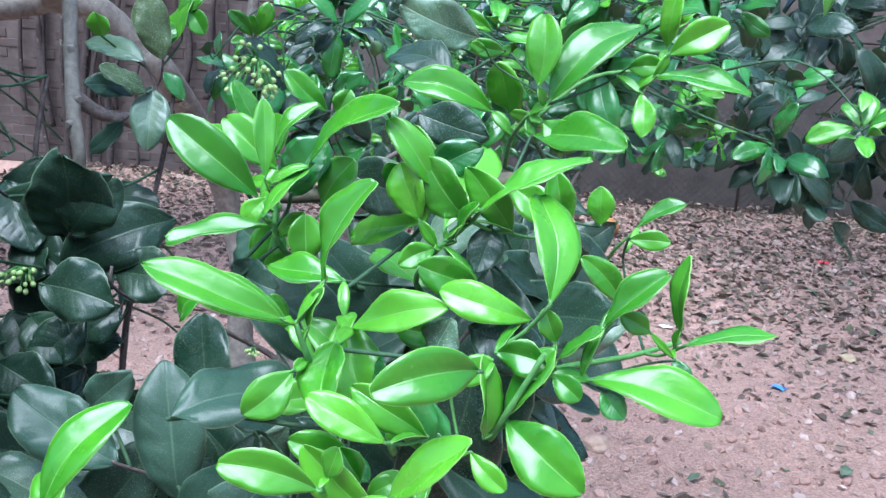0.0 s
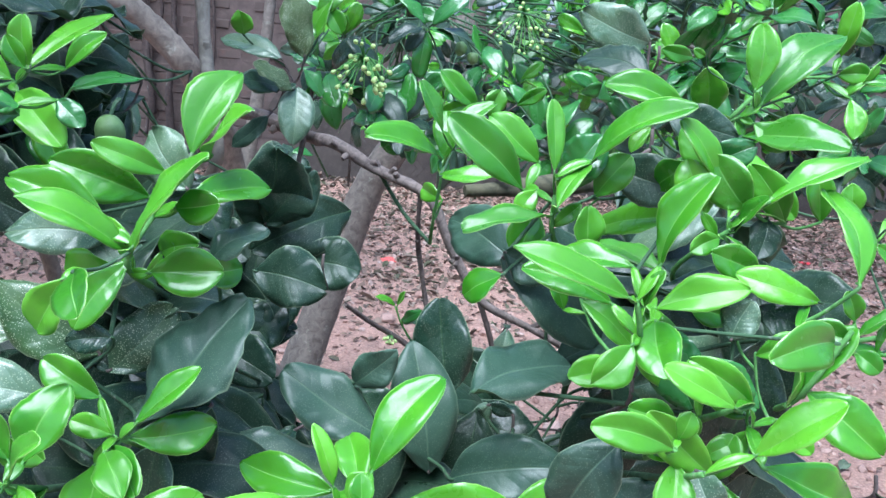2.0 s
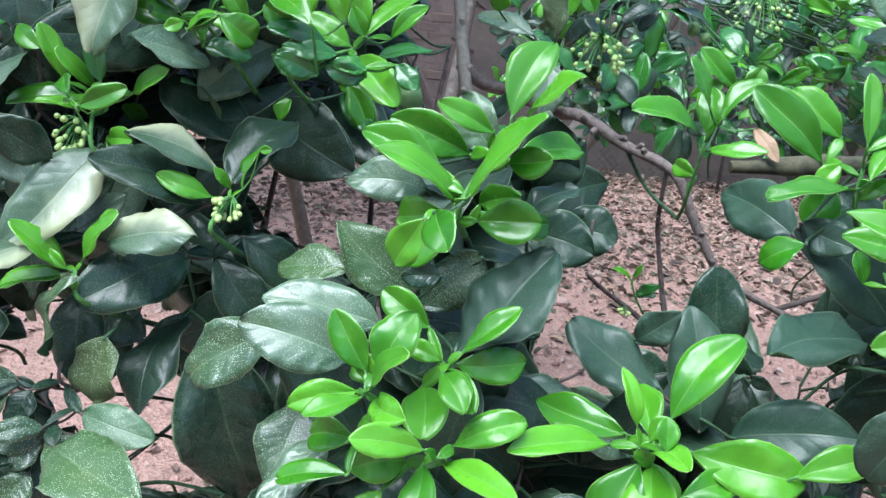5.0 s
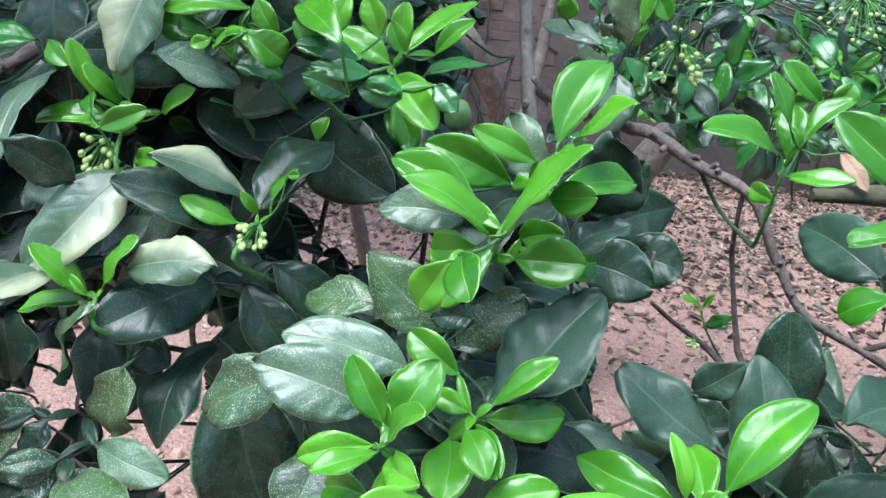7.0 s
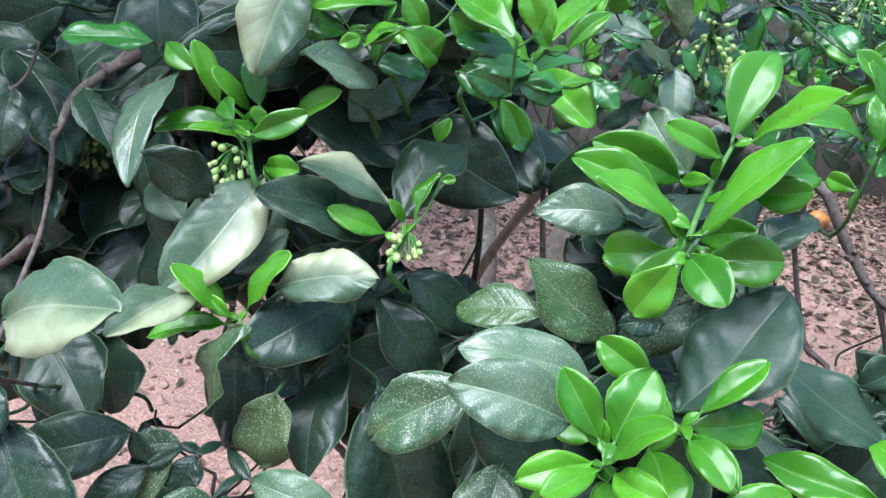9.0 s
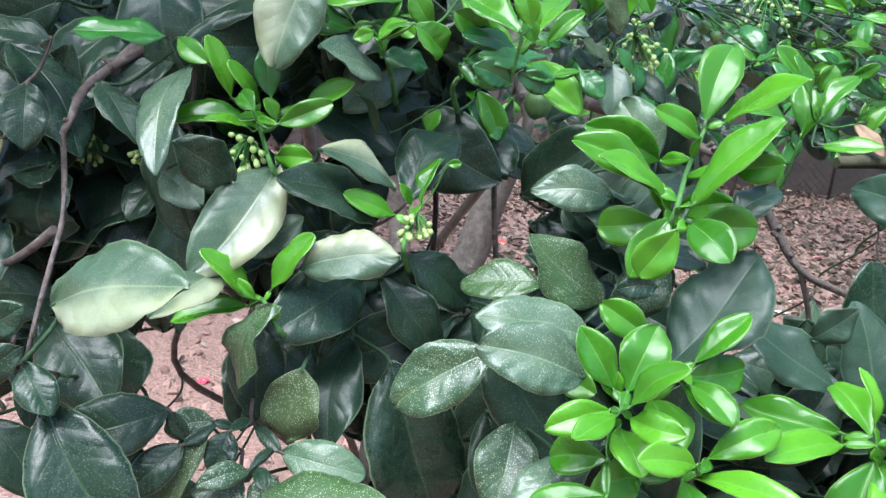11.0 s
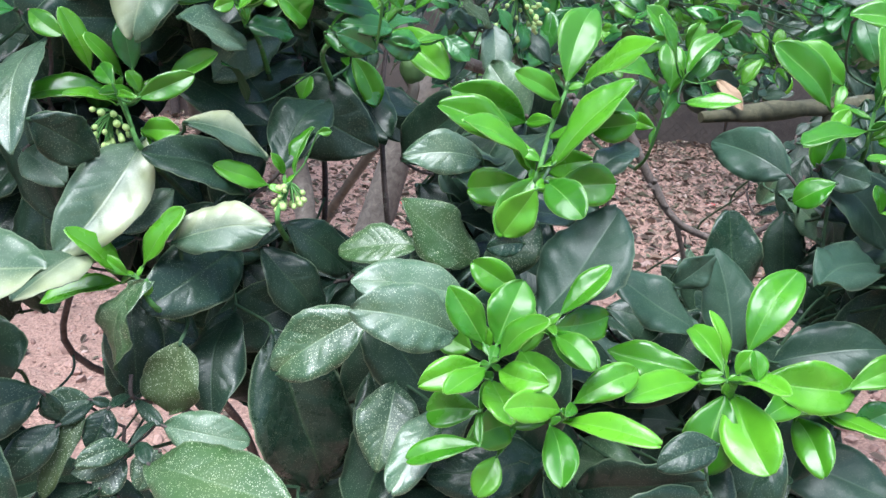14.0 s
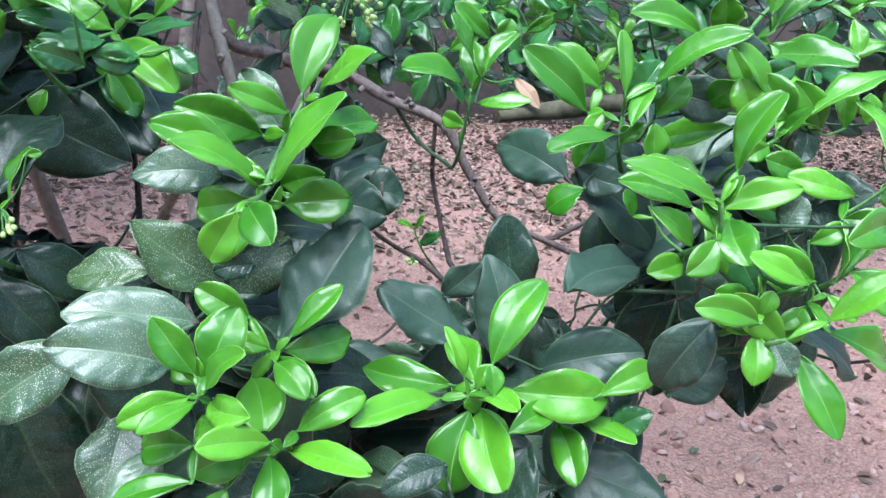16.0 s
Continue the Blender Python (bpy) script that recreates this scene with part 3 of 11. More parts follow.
shoot(tree, [(-0.306, 0.43, 1.518), (-0.319, 0.405, 1.493), (-0.328, 0.382, 1.468), (-0.328, 0.422, 1.443), (-0.328, 0.522, 1.39), (-0.328, 0.542, 1.368)], (0.0013, 0.0021), [
    ("y", -0.307, 0.428, 1.522, -0.288, 0.461, 1.57, 0.028, 3),
    ("y", -0.296, 0.427, 1.522, -0.264, 0.382, 1.554, 0.026, -1),
    ("y", -0.314, 0.406, 1.514, -0.347, 0.385, 1.531, 0.017, -15),
    ("y", -0.331, 0.429, 1.495, -0.383, 0.416, 1.515, 0.029, -39),
    ("y", -0.34, 0.39, 1.483, -0.392, 0.387, 1.509, 0.024, -9),
    ("y", -0.331, 0.389, 1.472, -0.378, 0.365, 1.503, 0.025, 13),
    ("y", -0.321, 0.37, 1.479, -0.28, 0.363, 1.532, 0.028, -27),
    ("y", -0.299, 0.386, 1.502, -0.26, 0.423, 1.507, 0.022, 12),
    ("y", -0.301, 0.377, 1.501, -0.275, 0.365, 1.508, 0.019, 41),
    ("y", -0.317, 0.386, 1.462, -0.277, 0.386, 1.466, 0.027, 32),
    ("y", -0.3, 0.409, 1.456, -0.275, 0.423, 1.458, 0.023, 20),
    ("y", -0.337, 0.326, 1.474, -0.353, 0.332, 1.445, 0.022, -17),
    ("y", -0.332, 0.326, 1.478, -0.317, 0.293, 1.467, 0.021, 30),
    ("y", -0.337, 0.387, 1.465, -0.369, 0.4, 1.455, 0.025, -34),
    ("y", -0.328, 0.386, 1.468, -0.351, 0.368, 1.433, 0.021, -20),
    ("y", -0.319, 0.412, 1.467, -0.292, 0.392, 1.479, 0.019, 40),
    ("y", -0.328, 0.393, 1.467, -0.343, 0.395, 1.489, 0.011, -27),
], GREEN_STEM, "fresh bright green shoot with glossy young citrus leaves")

shoot(tree, [(-0.357, 0.303, 1.378), (-0.357, 0.343, 1.353), (-0.357, 0.443, 1.3), (-0.357, 0.463, 1.278)], (0.0013, 0.0021), [
    ("y", -0.36, 0.315, 1.384, -0.382, 0.319, 1.417, 0.020, -16),
    ("y", -0.353, 0.314, 1.384, -0.338, 0.332, 1.418, 0.027, 3),
    ("y", -0.353, 0.3, 1.382, -0.33, 0.284, 1.413, 0.017, -25),
    ("y", -0.362, 0.307, 1.376, -0.397, 0.292, 1.368, 0.018, -16),
    ("y", -0.359, 0.304, 1.374, -0.383, 0.278, 1.371, 0.015, 7),
    ("y", -0.351, 0.304, 1.374, -0.328, 0.279, 1.379, 0.018, 24),
    ("y", -0.353, 0.323, 1.358, -0.343, 0.291, 1.347, 0.023, -4),
    ("y", -0.36, 0.292, 1.333, -0.401, 0.291, 1.322, 0.017, 21),
    ("y", -0.36, 0.304, 1.348, -0.39, 0.314, 1.34, 0.022, -16),
    ("y", -0.357, 0.318, 1.378, -0.366, 0.319, 1.395, 0.013, -16),
], GREEN_STEM, "fresh bright green shoot with glossy young citrus leaves")
shoot(tree, [(-0.319, 0.346, 1.383), (-0.319, 0.386, 1.358), (-0.319, 0.486, 1.306), (-0.319, 0.506, 1.283)], (0.0013, 0.0021), [
    ("y", -0.335, 0.362, 1.398, -0.366, 0.364, 1.417, 0.021, -25),
    ("y", -0.311, 0.347, 1.392, -0.281, 0.358, 1.421, 0.018, -17),
    ("y", -0.316, 0.348, 1.383, -0.275, 0.37, 1.383, 0.023, 19),
    ("y", -0.32, 0.335, 1.384, -0.296, 0.303, 1.377, 0.019, 24),
    ("y", -0.318, 0.323, 1.388, -0.3, 0.297, 1.379, 0.018, 3),
    ("y", -0.323, 0.348, 1.384, -0.345, 0.348, 1.391, 0.013, -16),
    ("y", -0.333, 0.348, 1.366, -0.324, 0.31, 1.352, 0.028, -1),
    ("y", -0.384, 0.374, 1.366, -0.363, 0.356, 1.362, 0.019, 25),
], GREEN_STEM, "fresh bright green shoot with glossy young citrus leaves")
shoot(tree, [(-0.313, 0.298, 1.349), (-0.313, 0.338, 1.324), (-0.313, 0.438, 1.272), (-0.313, 0.458, 1.249)], (0.0013, 0.0021), [
    ("y", -0.318, 0.287, 1.359, -0.353, 0.264, 1.371, 0.018, -7),
    ("y", -0.306, 0.309, 1.352, -0.268, 0.318, 1.37, 0.020, 9),
    ("y", -0.311, 0.311, 1.339, -0.266, 0.268, 1.351, 0.016, -10),
    ("y", -0.32, 0.3, 1.343, -0.318, 0.262, 1.327, 0.020, 11),
    ("y", -0.337, 0.334, 1.322, -0.365, 0.31, 1.325, 0.025, -13),
    ("y", -0.346, 0.317, 1.311, -0.358, 0.304, 1.291, 0.018, -1),
], GREEN_STEM, "fresh bright green shoot with glossy young citrus leaves")

shoot(tree, [(-0.204, 0.34, 1.356), (-0.204, 0.38, 1.331), (-0.204, 0.48, 1.279), (-0.204, 0.5, 1.256)], (0.0013, 0.0021), [
    ("y", -0.188, 0.353, 1.37, -0.153, 0.378, 1.417, 0.028, -8),
    ("y", -0.209, 0.372, 1.346, -0.266, 0.393, 1.349, 0.026, 0),
    ("y", -0.22, 0.344, 1.352, -0.276, 0.309, 1.355, 0.020, 15),
    ("y", -0.194, 0.367, 1.348, -0.205, 0.407, 1.363, 0.022, -5),
    ("y", -0.207, 0.341, 1.367, -0.22, 0.347, 1.399, 0.011, 23),
    ("y", -0.198, 0.345, 1.352, -0.181, 0.305, 1.365, 0.016, 0),
    ("y", -0.202, 0.343, 1.345, -0.214, 0.326, 1.297, 0.035, 16),
    ("y", -0.194, 0.349, 1.342, -0.189, 0.295, 1.318, 0.034, 27),
    ("y", -0.176, 0.345, 1.326, -0.14, 0.367, 1.332, 0.019, 2),
    ("y", -0.199, 0.34, 1.36, -0.19, 0.341, 1.376, 0.012, -8),
    ("y", -0.191, 0.327, 1.362, -0.193, 0.335, 1.379, 0.013, 0),
], GREEN_STEM, "fresh bright green shoot with glossy young citrus leaves")
shoot(tree, [(-0.138, 0.369, 1.323), (-0.138, 0.409, 1.298), (-0.138, 0.509, 1.245), (-0.138, 0.529, 1.223)], (0.0013, 0.0021), [
    ("y", -0.171, 0.369, 1.343, -0.105, 0.365, 1.339, 0.035, 15),
    ("y", -0.113, 0.361, 1.343, -0.071, 0.371, 1.358, 0.021, 5),
    ("y", -0.133, 0.381, 1.311, -0.128, 0.339, 1.29, 0.025, 30),
    ("y", -0.114, 0.381, 1.316, -0.093, 0.338, 1.321, 0.019, -18),
    ("n", -0.101, 0.362, 1.313, -0.077, 0.356, 1.333, 0.021, 4),
], GREEN_STEM, "fresh bright green shoot with glossy young citrus leaves")

shoot(tree, [(-0.093, 0.435, 1.515), (-0.09, 0.441, 1.487), (-0.056, 0.509, 1.448), (-0.000, 0.652, 1.390), (0.03, 0.75, 1.37)], (0.0013, 0.0021), [
    ("y", -0.109, 0.462, 1.512, -0.16, 0.458, 1.555, 0.027, -10),
    ("y", -0.100, 0.468, 1.529, -0.133, 0.476, 1.556, 0.023, -10),
    ("y", -0.097, 0.424, 1.529, -0.101, 0.434, 1.571, 0.012, 10),
    ("y", -0.075, 0.43, 1.537, -0.026, 0.403, 1.575, 0.024, -12),
    ("y", -0.094, 0.434, 1.502, -0.148, 0.417, 1.493, 0.023, 25),
    ("y", -0.122, 0.41, 1.470, -0.143, 0.422, 1.452, 0.022, 0),
    ("y", -0.1, 0.471, 1.502, -0.107, 0.467, 1.468, 0.025, 0),
    ("y", -0.095, 0.412, 1.511, -0.076, 0.432, 1.536, 0.015, -30),
    ("y", -0.102, 0.449, 1.515, -0.113, 0.445, 1.498, 0.014, -13),
    ("y", -0.009, 0.466, 1.463, -0.045, 0.512, 1.472, 0.024, 11),
], GREEN_STEM, "fresh bright green shoot with glossy young citrus leaves")

shoot(tree, [(-0.154, 0.686, 1.493), (-0.159, 0.71, 1.431), (-0.159, 0.75, 1.406), (-0.189, 0.827, 1.42), (-0.219, 0.824, 1.464)], (0.0013, 0.0021), [
    ("y", -0.158, 0.668, 1.527, -0.18, 0.666, 1.568, 0.019, 12),
    ("y", -0.153, 0.69, 1.499, -0.155, 0.708, 1.541, 0.027, -11),
    ("y", -0.145, 0.671, 1.516, -0.112, 0.688, 1.553, 0.021, -19),
    ("y", -0.155, 0.712, 1.496, -0.225, 0.663, 1.518, 0.036, 11),
    ("y", -0.158, 0.626, 1.493, -0.113, 0.608, 1.499, 0.020, -9),
    ("d", -0.118, 0.664, 1.512, -0.097, 0.642, 1.488, 0.014, 20),
    ("y", -0.151, 0.726, 1.455, -0.171, 0.753, 1.461, 0.019, -40),
], GREEN_STEM, "fresh bright green shoot with glossy young citrus leaves")

shoot(tree, [(-0.063, 0.339, 1.48), (-0.057, 0.347, 1.458), (-0.057, 0.387, 1.433), (-0.057, 0.487, 1.38), (-0.057, 0.507, 1.358)], (0.0013, 0.0021), [
    ("y", -0.068, 0.335, 1.483, -0.128, 0.331, 1.505, 0.020, 10),
    ("y", -0.07, 0.36, 1.472, -0.119, 0.359, 1.488, 0.020, 0),
    ("y", -0.052, 0.346, 1.498, -0.031, 0.346, 1.545, 0.021, -34),
    ("y", -0.058, 0.342, 1.477, -0.051, 0.34, 1.497, 0.009, -41),
    ("y", -0.042, 0.374, 1.467, 0.004, 0.365, 1.484, 0.021, 5),
    ("y", -0.063, 0.336, 1.459, -0.083, 0.327, 1.44, 0.019, -23),
    ("y", -0.055, 0.391, 1.426, -0.083, 0.381, 1.421, 0.019, 0),
    ("y", -0.074, 0.414, 1.457, -0.04, 0.412, 1.431, 0.023, 0),
    ("y", -0.048, 0.39, 1.468, -0.031, 0.366, 1.425, 0.031, 2),
    ("y", -0.047, 0.356, 1.466, -0.047, 0.323, 1.447, 0.025, 23),
    ("y", 0.018, 0.301, 1.479, -0.023, 0.274, 1.478, 0.021, -23),
    ("y", -0.011, 0.436, 1.51, -0.057, 0.482, 1.488, 0.025, -3),
    ("y", -0.073, 0.423, 1.484, -0.075, 0.423, 1.512, 0.019, 6),
    ("y", -0.083, 0.418, 1.449, -0.091, 0.418, 1.468, 0.011, -4),
    ("y", -0.05, 0.401, 1.483, -0.093, 0.417, 1.484, 0.019, 12),
], GREEN_STEM, "fresh bright green shoot with glossy young citrus leaves")

shoot(tree, [(0.001, 0.401, 1.508), (-0.014, 0.438, 1.474), (0.011, 0.481, 1.442), (0.044, 0.530, 1.390), (0.063, 0.555, 1.345)], (0.0013, 0.0021), [
    ("y", -0.093, 0.436, 1.495, -0.077, 0.433, 1.511, 0.010, 18),
    ("y", -0.069, 0.438, 1.515, -0.051, 0.434, 1.542, 0.022, 9),
    ("y", 0.013, 0.404, 1.519, -0.012, 0.408, 1.549, 0.027, -51),
    ("y", -0.013, 0.409, 1.516, -0.025, 0.412, 1.545, 0.021, -43),
    ("y", 0.001, 0.435, 1.529, -0.021, 0.439, 1.562, 0.016, -37),
    ("y", 0.028, 0.356, 1.467, 0.051, 0.345, 1.466, 0.017, 36),
    ("y", 0.017, 0.394, 1.526, 0.07, 0.396, 1.555, 0.025, -32),
    ("y", 0.006, 0.404, 1.507, 0.016, 0.388, 1.531, 0.012, -27),
    ("y", -0.006, 0.408, 1.533, -0.032, 0.41, 1.567, 0.017, -4),
    ("y", 0, 0.401, 1.514, 0.021, 0.452, 1.551, 0.027, 8),
    ("y", 0.049, 0.345, 1.494, 0.045, 0.389, 1.537, 0.025, 20),
    ("y", 0.065, 0.426, 1.513, 0.057, 0.425, 1.545, 0.017, -19),
    ("y", 0.046, 0.372, 1.478, 0, 0.378, 1.489, 0.019, -12),
    ("y", -0.032, 0.441, 1.524, -0.021, 0.419, 1.542, 0.021, 56),
    ("y", 0.035, 0.407, 1.514, 0.009, 0.406, 1.546, 0.020, -48),
    ("y", -0.004, 0.399, 1.504, -0.022, 0.392, 1.496, 0.013, -28),
    ("y", 0.019, 0.393, 1.488, -0.012, 0.387, 1.498, 0.020, -31),
], GREEN_STEM, "fresh bright green shoot with glossy young citrus leaves")

shoot(tree, [(0.049, 0.342, 1.473), (0.031, 0.349, 1.431), (0.031, 0.389, 1.406), (0.031, 0.489, 1.354), (0.031, 0.509, 1.331)], (0.0013, 0.0021), [
    ("y", 0.077, 0.356, 1.483, 0.103, 0.353, 1.511, 0.016, -20),
    ("y", 0.056, 0.35, 1.467, 0.075, 0.347, 1.485, 0.011, -42),
    ("y", 0.072, 0.349, 1.459, 0.128, 0.331, 1.452, 0.024, -7),
    ("y", 0.034, 0.349, 1.437, 0.054, 0.348, 1.473, 0.017, -34),
    ("y", 0.025, 0.347, 1.427, 0.021, 0.347, 1.468, 0.017, 48),
    ("y", 0.035, 0.349, 1.436, 0.071, 0.33, 1.411, 0.028, 18),
    ("y", 0.054, 0.348, 1.461, 0.067, 0.341, 1.452, 0.012, 23),
    ("y", 0.086, 0.364, 1.492, 0.064, 0.362, 1.514, 0.013, -24),
    ("y", 0.055, 0.352, 1.475, 0.048, 0.352, 1.491, 0.011, -22),
], GREEN_STEM, "fresh bright green shoot with glossy young citrus leaves")
shoot(tree, [(0.13, 0.409, 1.46), (0.1, 0.397, 1.454), (0.063, 0.395, 1.445), (0.063, 0.435, 1.42), (0.063, 0.535, 1.367), (0.063, 0.555, 1.345)], (0.0013, 0.0021), [
    ("y", 0.116, 0.367, 1.48, 0.116, 0.367, 1.517, 0.015, -77),
    ("y", 0.118, 0.365, 1.473, 0.157, 0.356, 1.484, 0.017, -39),
    ("y", 0.113, 0.36, 1.468, 0.118, 0.356, 1.462, 0.006, 28),
    ("y", 0.104, 0.427, 1.517, 0.127, 0.423, 1.532, 0.011, -17),
    ("y", 0.096, 0.412, 1.513, 0.117, 0.407, 1.514, 0.011, 34),
    ("y", 0.1, 0.361, 1.48, 0.085, 0.359, 1.488, 0.011, -34),
], GREEN_STEM, "fresh bright green shoot with glossy young citrus leaves")
shoot(tree, [(0.185, 0.766, 1.448), (0.171, 0.781, 1.425), (0.171, 0.821, 1.4), (0.181, 0.941, 1.338), (0.191, 0.981, 1.305)], (0.0013, 0.0021), [
], GREEN_STEM, "fresh bright green shoot with glossy young citrus leaves")

shoot(tree, [(-0.045, 0.304, 1.42), (-0.045, 0.344, 1.395), (-0.045, 0.444, 1.342), (-0.045, 0.464, 1.32)], (0.0013, 0.0021), [
    ("y", -0.026, 0.318, 1.409, -0.012, 0.317, 1.419, 0.011, 16),
    ("y", -0.045, 0.305, 1.419, -0.087, 0.302, 1.43, 0.018, -23),
    ("y", -0.039, 0.318, 1.407, -0.044, 0.301, 1.381, 0.020, 10),
    ("y", -0.036, 0.334, 1.422, -0.063, 0.328, 1.429, 0.016, -17),
    ("y", -0.029, 0.322, 1.415, -0.039, 0.321, 1.431, 0.013, -8),
    ("y", -0.05, 0.332, 1.405, -0.061, 0.331, 1.414, 0.009, -10),
    ("y", -0.042, 0.31, 1.422, -0.038, 0.309, 1.437, 0.011, -11),
], GREEN_STEM, "fresh bright green shoot with glossy young citrus leaves")
shoot(tree, [(-0.035, 0.291, 1.415), (-0.035, 0.331, 1.39), (-0.035, 0.431, 1.337), (-0.035, 0.451, 1.315)], (0.0013, 0.0021), [
    ("y", -0.014, 0.289, 1.427, 0.016, 0.277, 1.46, 0.019, -25),
    ("y", -0.013, 0.315, 1.396, 0.005, 0.283, 1.355, 0.023, 15),
    ("y", -0.017, 0.318, 1.398, -0.012, 0.318, 1.423, 0.017, -16),
    ("y", -0.019, 0.316, 1.4, -0.055, 0.32, 1.431, 0.021, -40),
], GREEN_STEM, "fresh bright green shoot with glossy young citrus leaves")
shoot(tree, [(-0.017, 0.312, 1.439), (-0.017, 0.352, 1.414), (-0.017, 0.452, 1.362), (-0.017, 0.472, 1.339)], (0.0013, 0.0021), [
    ("y", 0.005, 0.384, 1.461, -0.021, 0.379, 1.467, 0.017, -26),
    ("y", 0.019, 0.342, 1.422, 0.036, 0.332, 1.409, 0.012, 15),
    ("y", 0.002, 0.333, 1.419, -0.013, 0.324, 1.406, 0.012, -11),
    ("y", -0.018, 0.308, 1.441, -0.053, 0.314, 1.457, 0.016, -12),
    ("y", -0.002, 0.304, 1.414, 0.055, 0.322, 1.386, 0.027, -1),
    ("y", -0.02, 0.356, 1.429, 0.008, 0.347, 1.422, 0.018, 17),
    ("y", -0.001, 0.328, 1.435, -0.036, 0.33, 1.456, 0.017, -41),
    ("y", 0.007, 0.353, 1.452, 0.027, 0.348, 1.465, 0.014, 14),
], GREEN_STEM, "fresh bright green shoot with glossy young citrus leaves")

shoot(tree, [(0.05, 0.54, 1.565), (0.044, 0.594, 1.543), (0.044, 0.634, 1.518), (0.087, 0.757, 1.494), (0.13, 0.8, 1.5)], (0.0013, 0.0021), [
    ("y", 0.054, 0.529, 1.584, 0.055, 0.537, 1.63, 0.023, -21),
    ("y", 0.062, 0.535, 1.575, 0.122, 0.555, 1.628, 0.034, -7),
    ("y", 0.029, 0.595, 1.562, -0.037, 0.598, 1.579, 0.028, -14),
    ("y", 0.055, 0.539, 1.552, 0.105, 0.483, 1.553, 0.031, 9),
    ("y", 0.126, 0.521, 1.596, 0.181, 0.503, 1.589, 0.024, -15),
    ("y", 0.132, 0.519, 1.61, 0.165, 0.513, 1.63, 0.021, 37),
    ("y", 0.036, 0.47, 1.528, 0.064, 0.456, 1.509, 0.020, 31),
    ("y", 0.084, 0.432, 1.515, 0.083, 0.432, 1.537, 0.015, -13),
    ("y", 0.119, 0.523, 1.585, 0.119, 0.509, 1.558, 0.015, 15),
    ("y", 0.059, 0.535, 1.562, 0.085, 0.524, 1.549, 0.021, 38),
    ("y", 0.019, 0.538, 1.605, 0.009, 0.536, 1.609, 0.007, -46),
    ("y", 0.11, 0.531, 1.6, 0.132, 0.525, 1.602, 0.015, 46),
], GREEN_STEM, "fresh bright green shoot with glossy young citrus leaves")
shoot(tree, [(0.151, 0.617, 1.6), (0.103, 0.615, 1.592), (0.065, 0.588, 1.565), (0.065, 0.628, 1.54), (0.097, 0.754, 1.505), (0.13, 0.8, 1.5)], (0.0013, 0.0021), [
    ("y", 0.04, 0.581, 1.564, 0.028, 0.56, 1.598, 0.027, -61),
    ("y", 0.157, 0.624, 1.616, 0.157, 0.612, 1.658, 0.018, -44),
], GREEN_STEM, "fresh bright green shoot with glossy young citrus leaves")

shoot(tree, [(-0.427, 0.472, 1.552), (-0.467, 0.454, 1.534), (-0.467, 0.494, 1.509), (-0.467, 0.594, 1.457), (-0.467, 0.614, 1.434)], (0.0013, 0.0021), [
    ("n", -0.43, 0.42, 1.557, -0.463, 0.402, 1.563, 0.016, -12),
    ("n", -0.422, 0.42, 1.55, -0.453, 0.402, 1.552, 0.015, -21),
    ("n", -0.464, 0.416, 1.545, -0.433, 0.413, 1.536, 0.020, 31),
    ("n", -0.404, 0.426, 1.537, -0.428, 0.414, 1.542, 0.015, -42),
    ("n", -0.388, 0.439, 1.546, -0.371, 0.434, 1.532, 0.015, 10),
    ("y", -0.408, 0.498, 1.561, -0.384, 0.505, 1.586, 0.014, 20),
    ("n", -0.52, 0.458, 1.493, -0.528, 0.416, 1.523, 0.010, 10),
    ("n", -0.463, 0.567, 1.519, -0.435, 0.547, 1.484, 0.027, 0),
    ("y", -0.45, 0.423, 1.568, -0.44, 0.425, 1.593, 0.016, 28),
    ("y", -0.423, 0.465, 1.547, -0.385, 0.438, 1.519, 0.025, 5),
    ("y", -0.417, 0.463, 1.561, -0.427, 0.46, 1.58, 0.013, 0),
    ("y", -0.419, 0.473, 1.562, -0.422, 0.472, 1.593, 0.015, 0),
    ("y", -0.428, 0.387, 1.566, -0.466, 0.412, 1.586, 0.021, 7),
    ("y", -0.429, 0.471, 1.553, -0.469, 0.468, 1.569, 0.022, -2),
    ("y", -0.425, 0.48, 1.559, -0.393, 0.539, 1.598, 0.020, -10),
    ("n", -0.436, 0.571, 1.543, -0.401, 0.628, 1.551, 0.019, -5),
    ("y", -0.456, 0.55, 1.522, -0.435, 0.551, 1.483, 0.022, 7),
    ("n", -0.434, 0.416, 1.538, -0.454, 0.406, 1.537, 0.013, -43),
    ("n", -0.459, 0.412, 1.549, -0.434, 0.42, 1.537, 0.020, 0),
    ("y", -0.422, 0.43, 1.57, -0.431, 0.428, 1.594, 0.016, -15),
    ("y", -0.445, 0.421, 1.562, -0.469, 0.41, 1.576, 0.017, -37),
    ("n", -0.404, 0.428, 1.542, -0.424, 0.415, 1.544, 0.015, -10),
    ("n", -0.431, 0.408, 1.536, -0.455, 0.397, 1.546, 0.016, -36),
], GREEN_STEM, "fresh bright green shoot with glossy young citrus leaves")
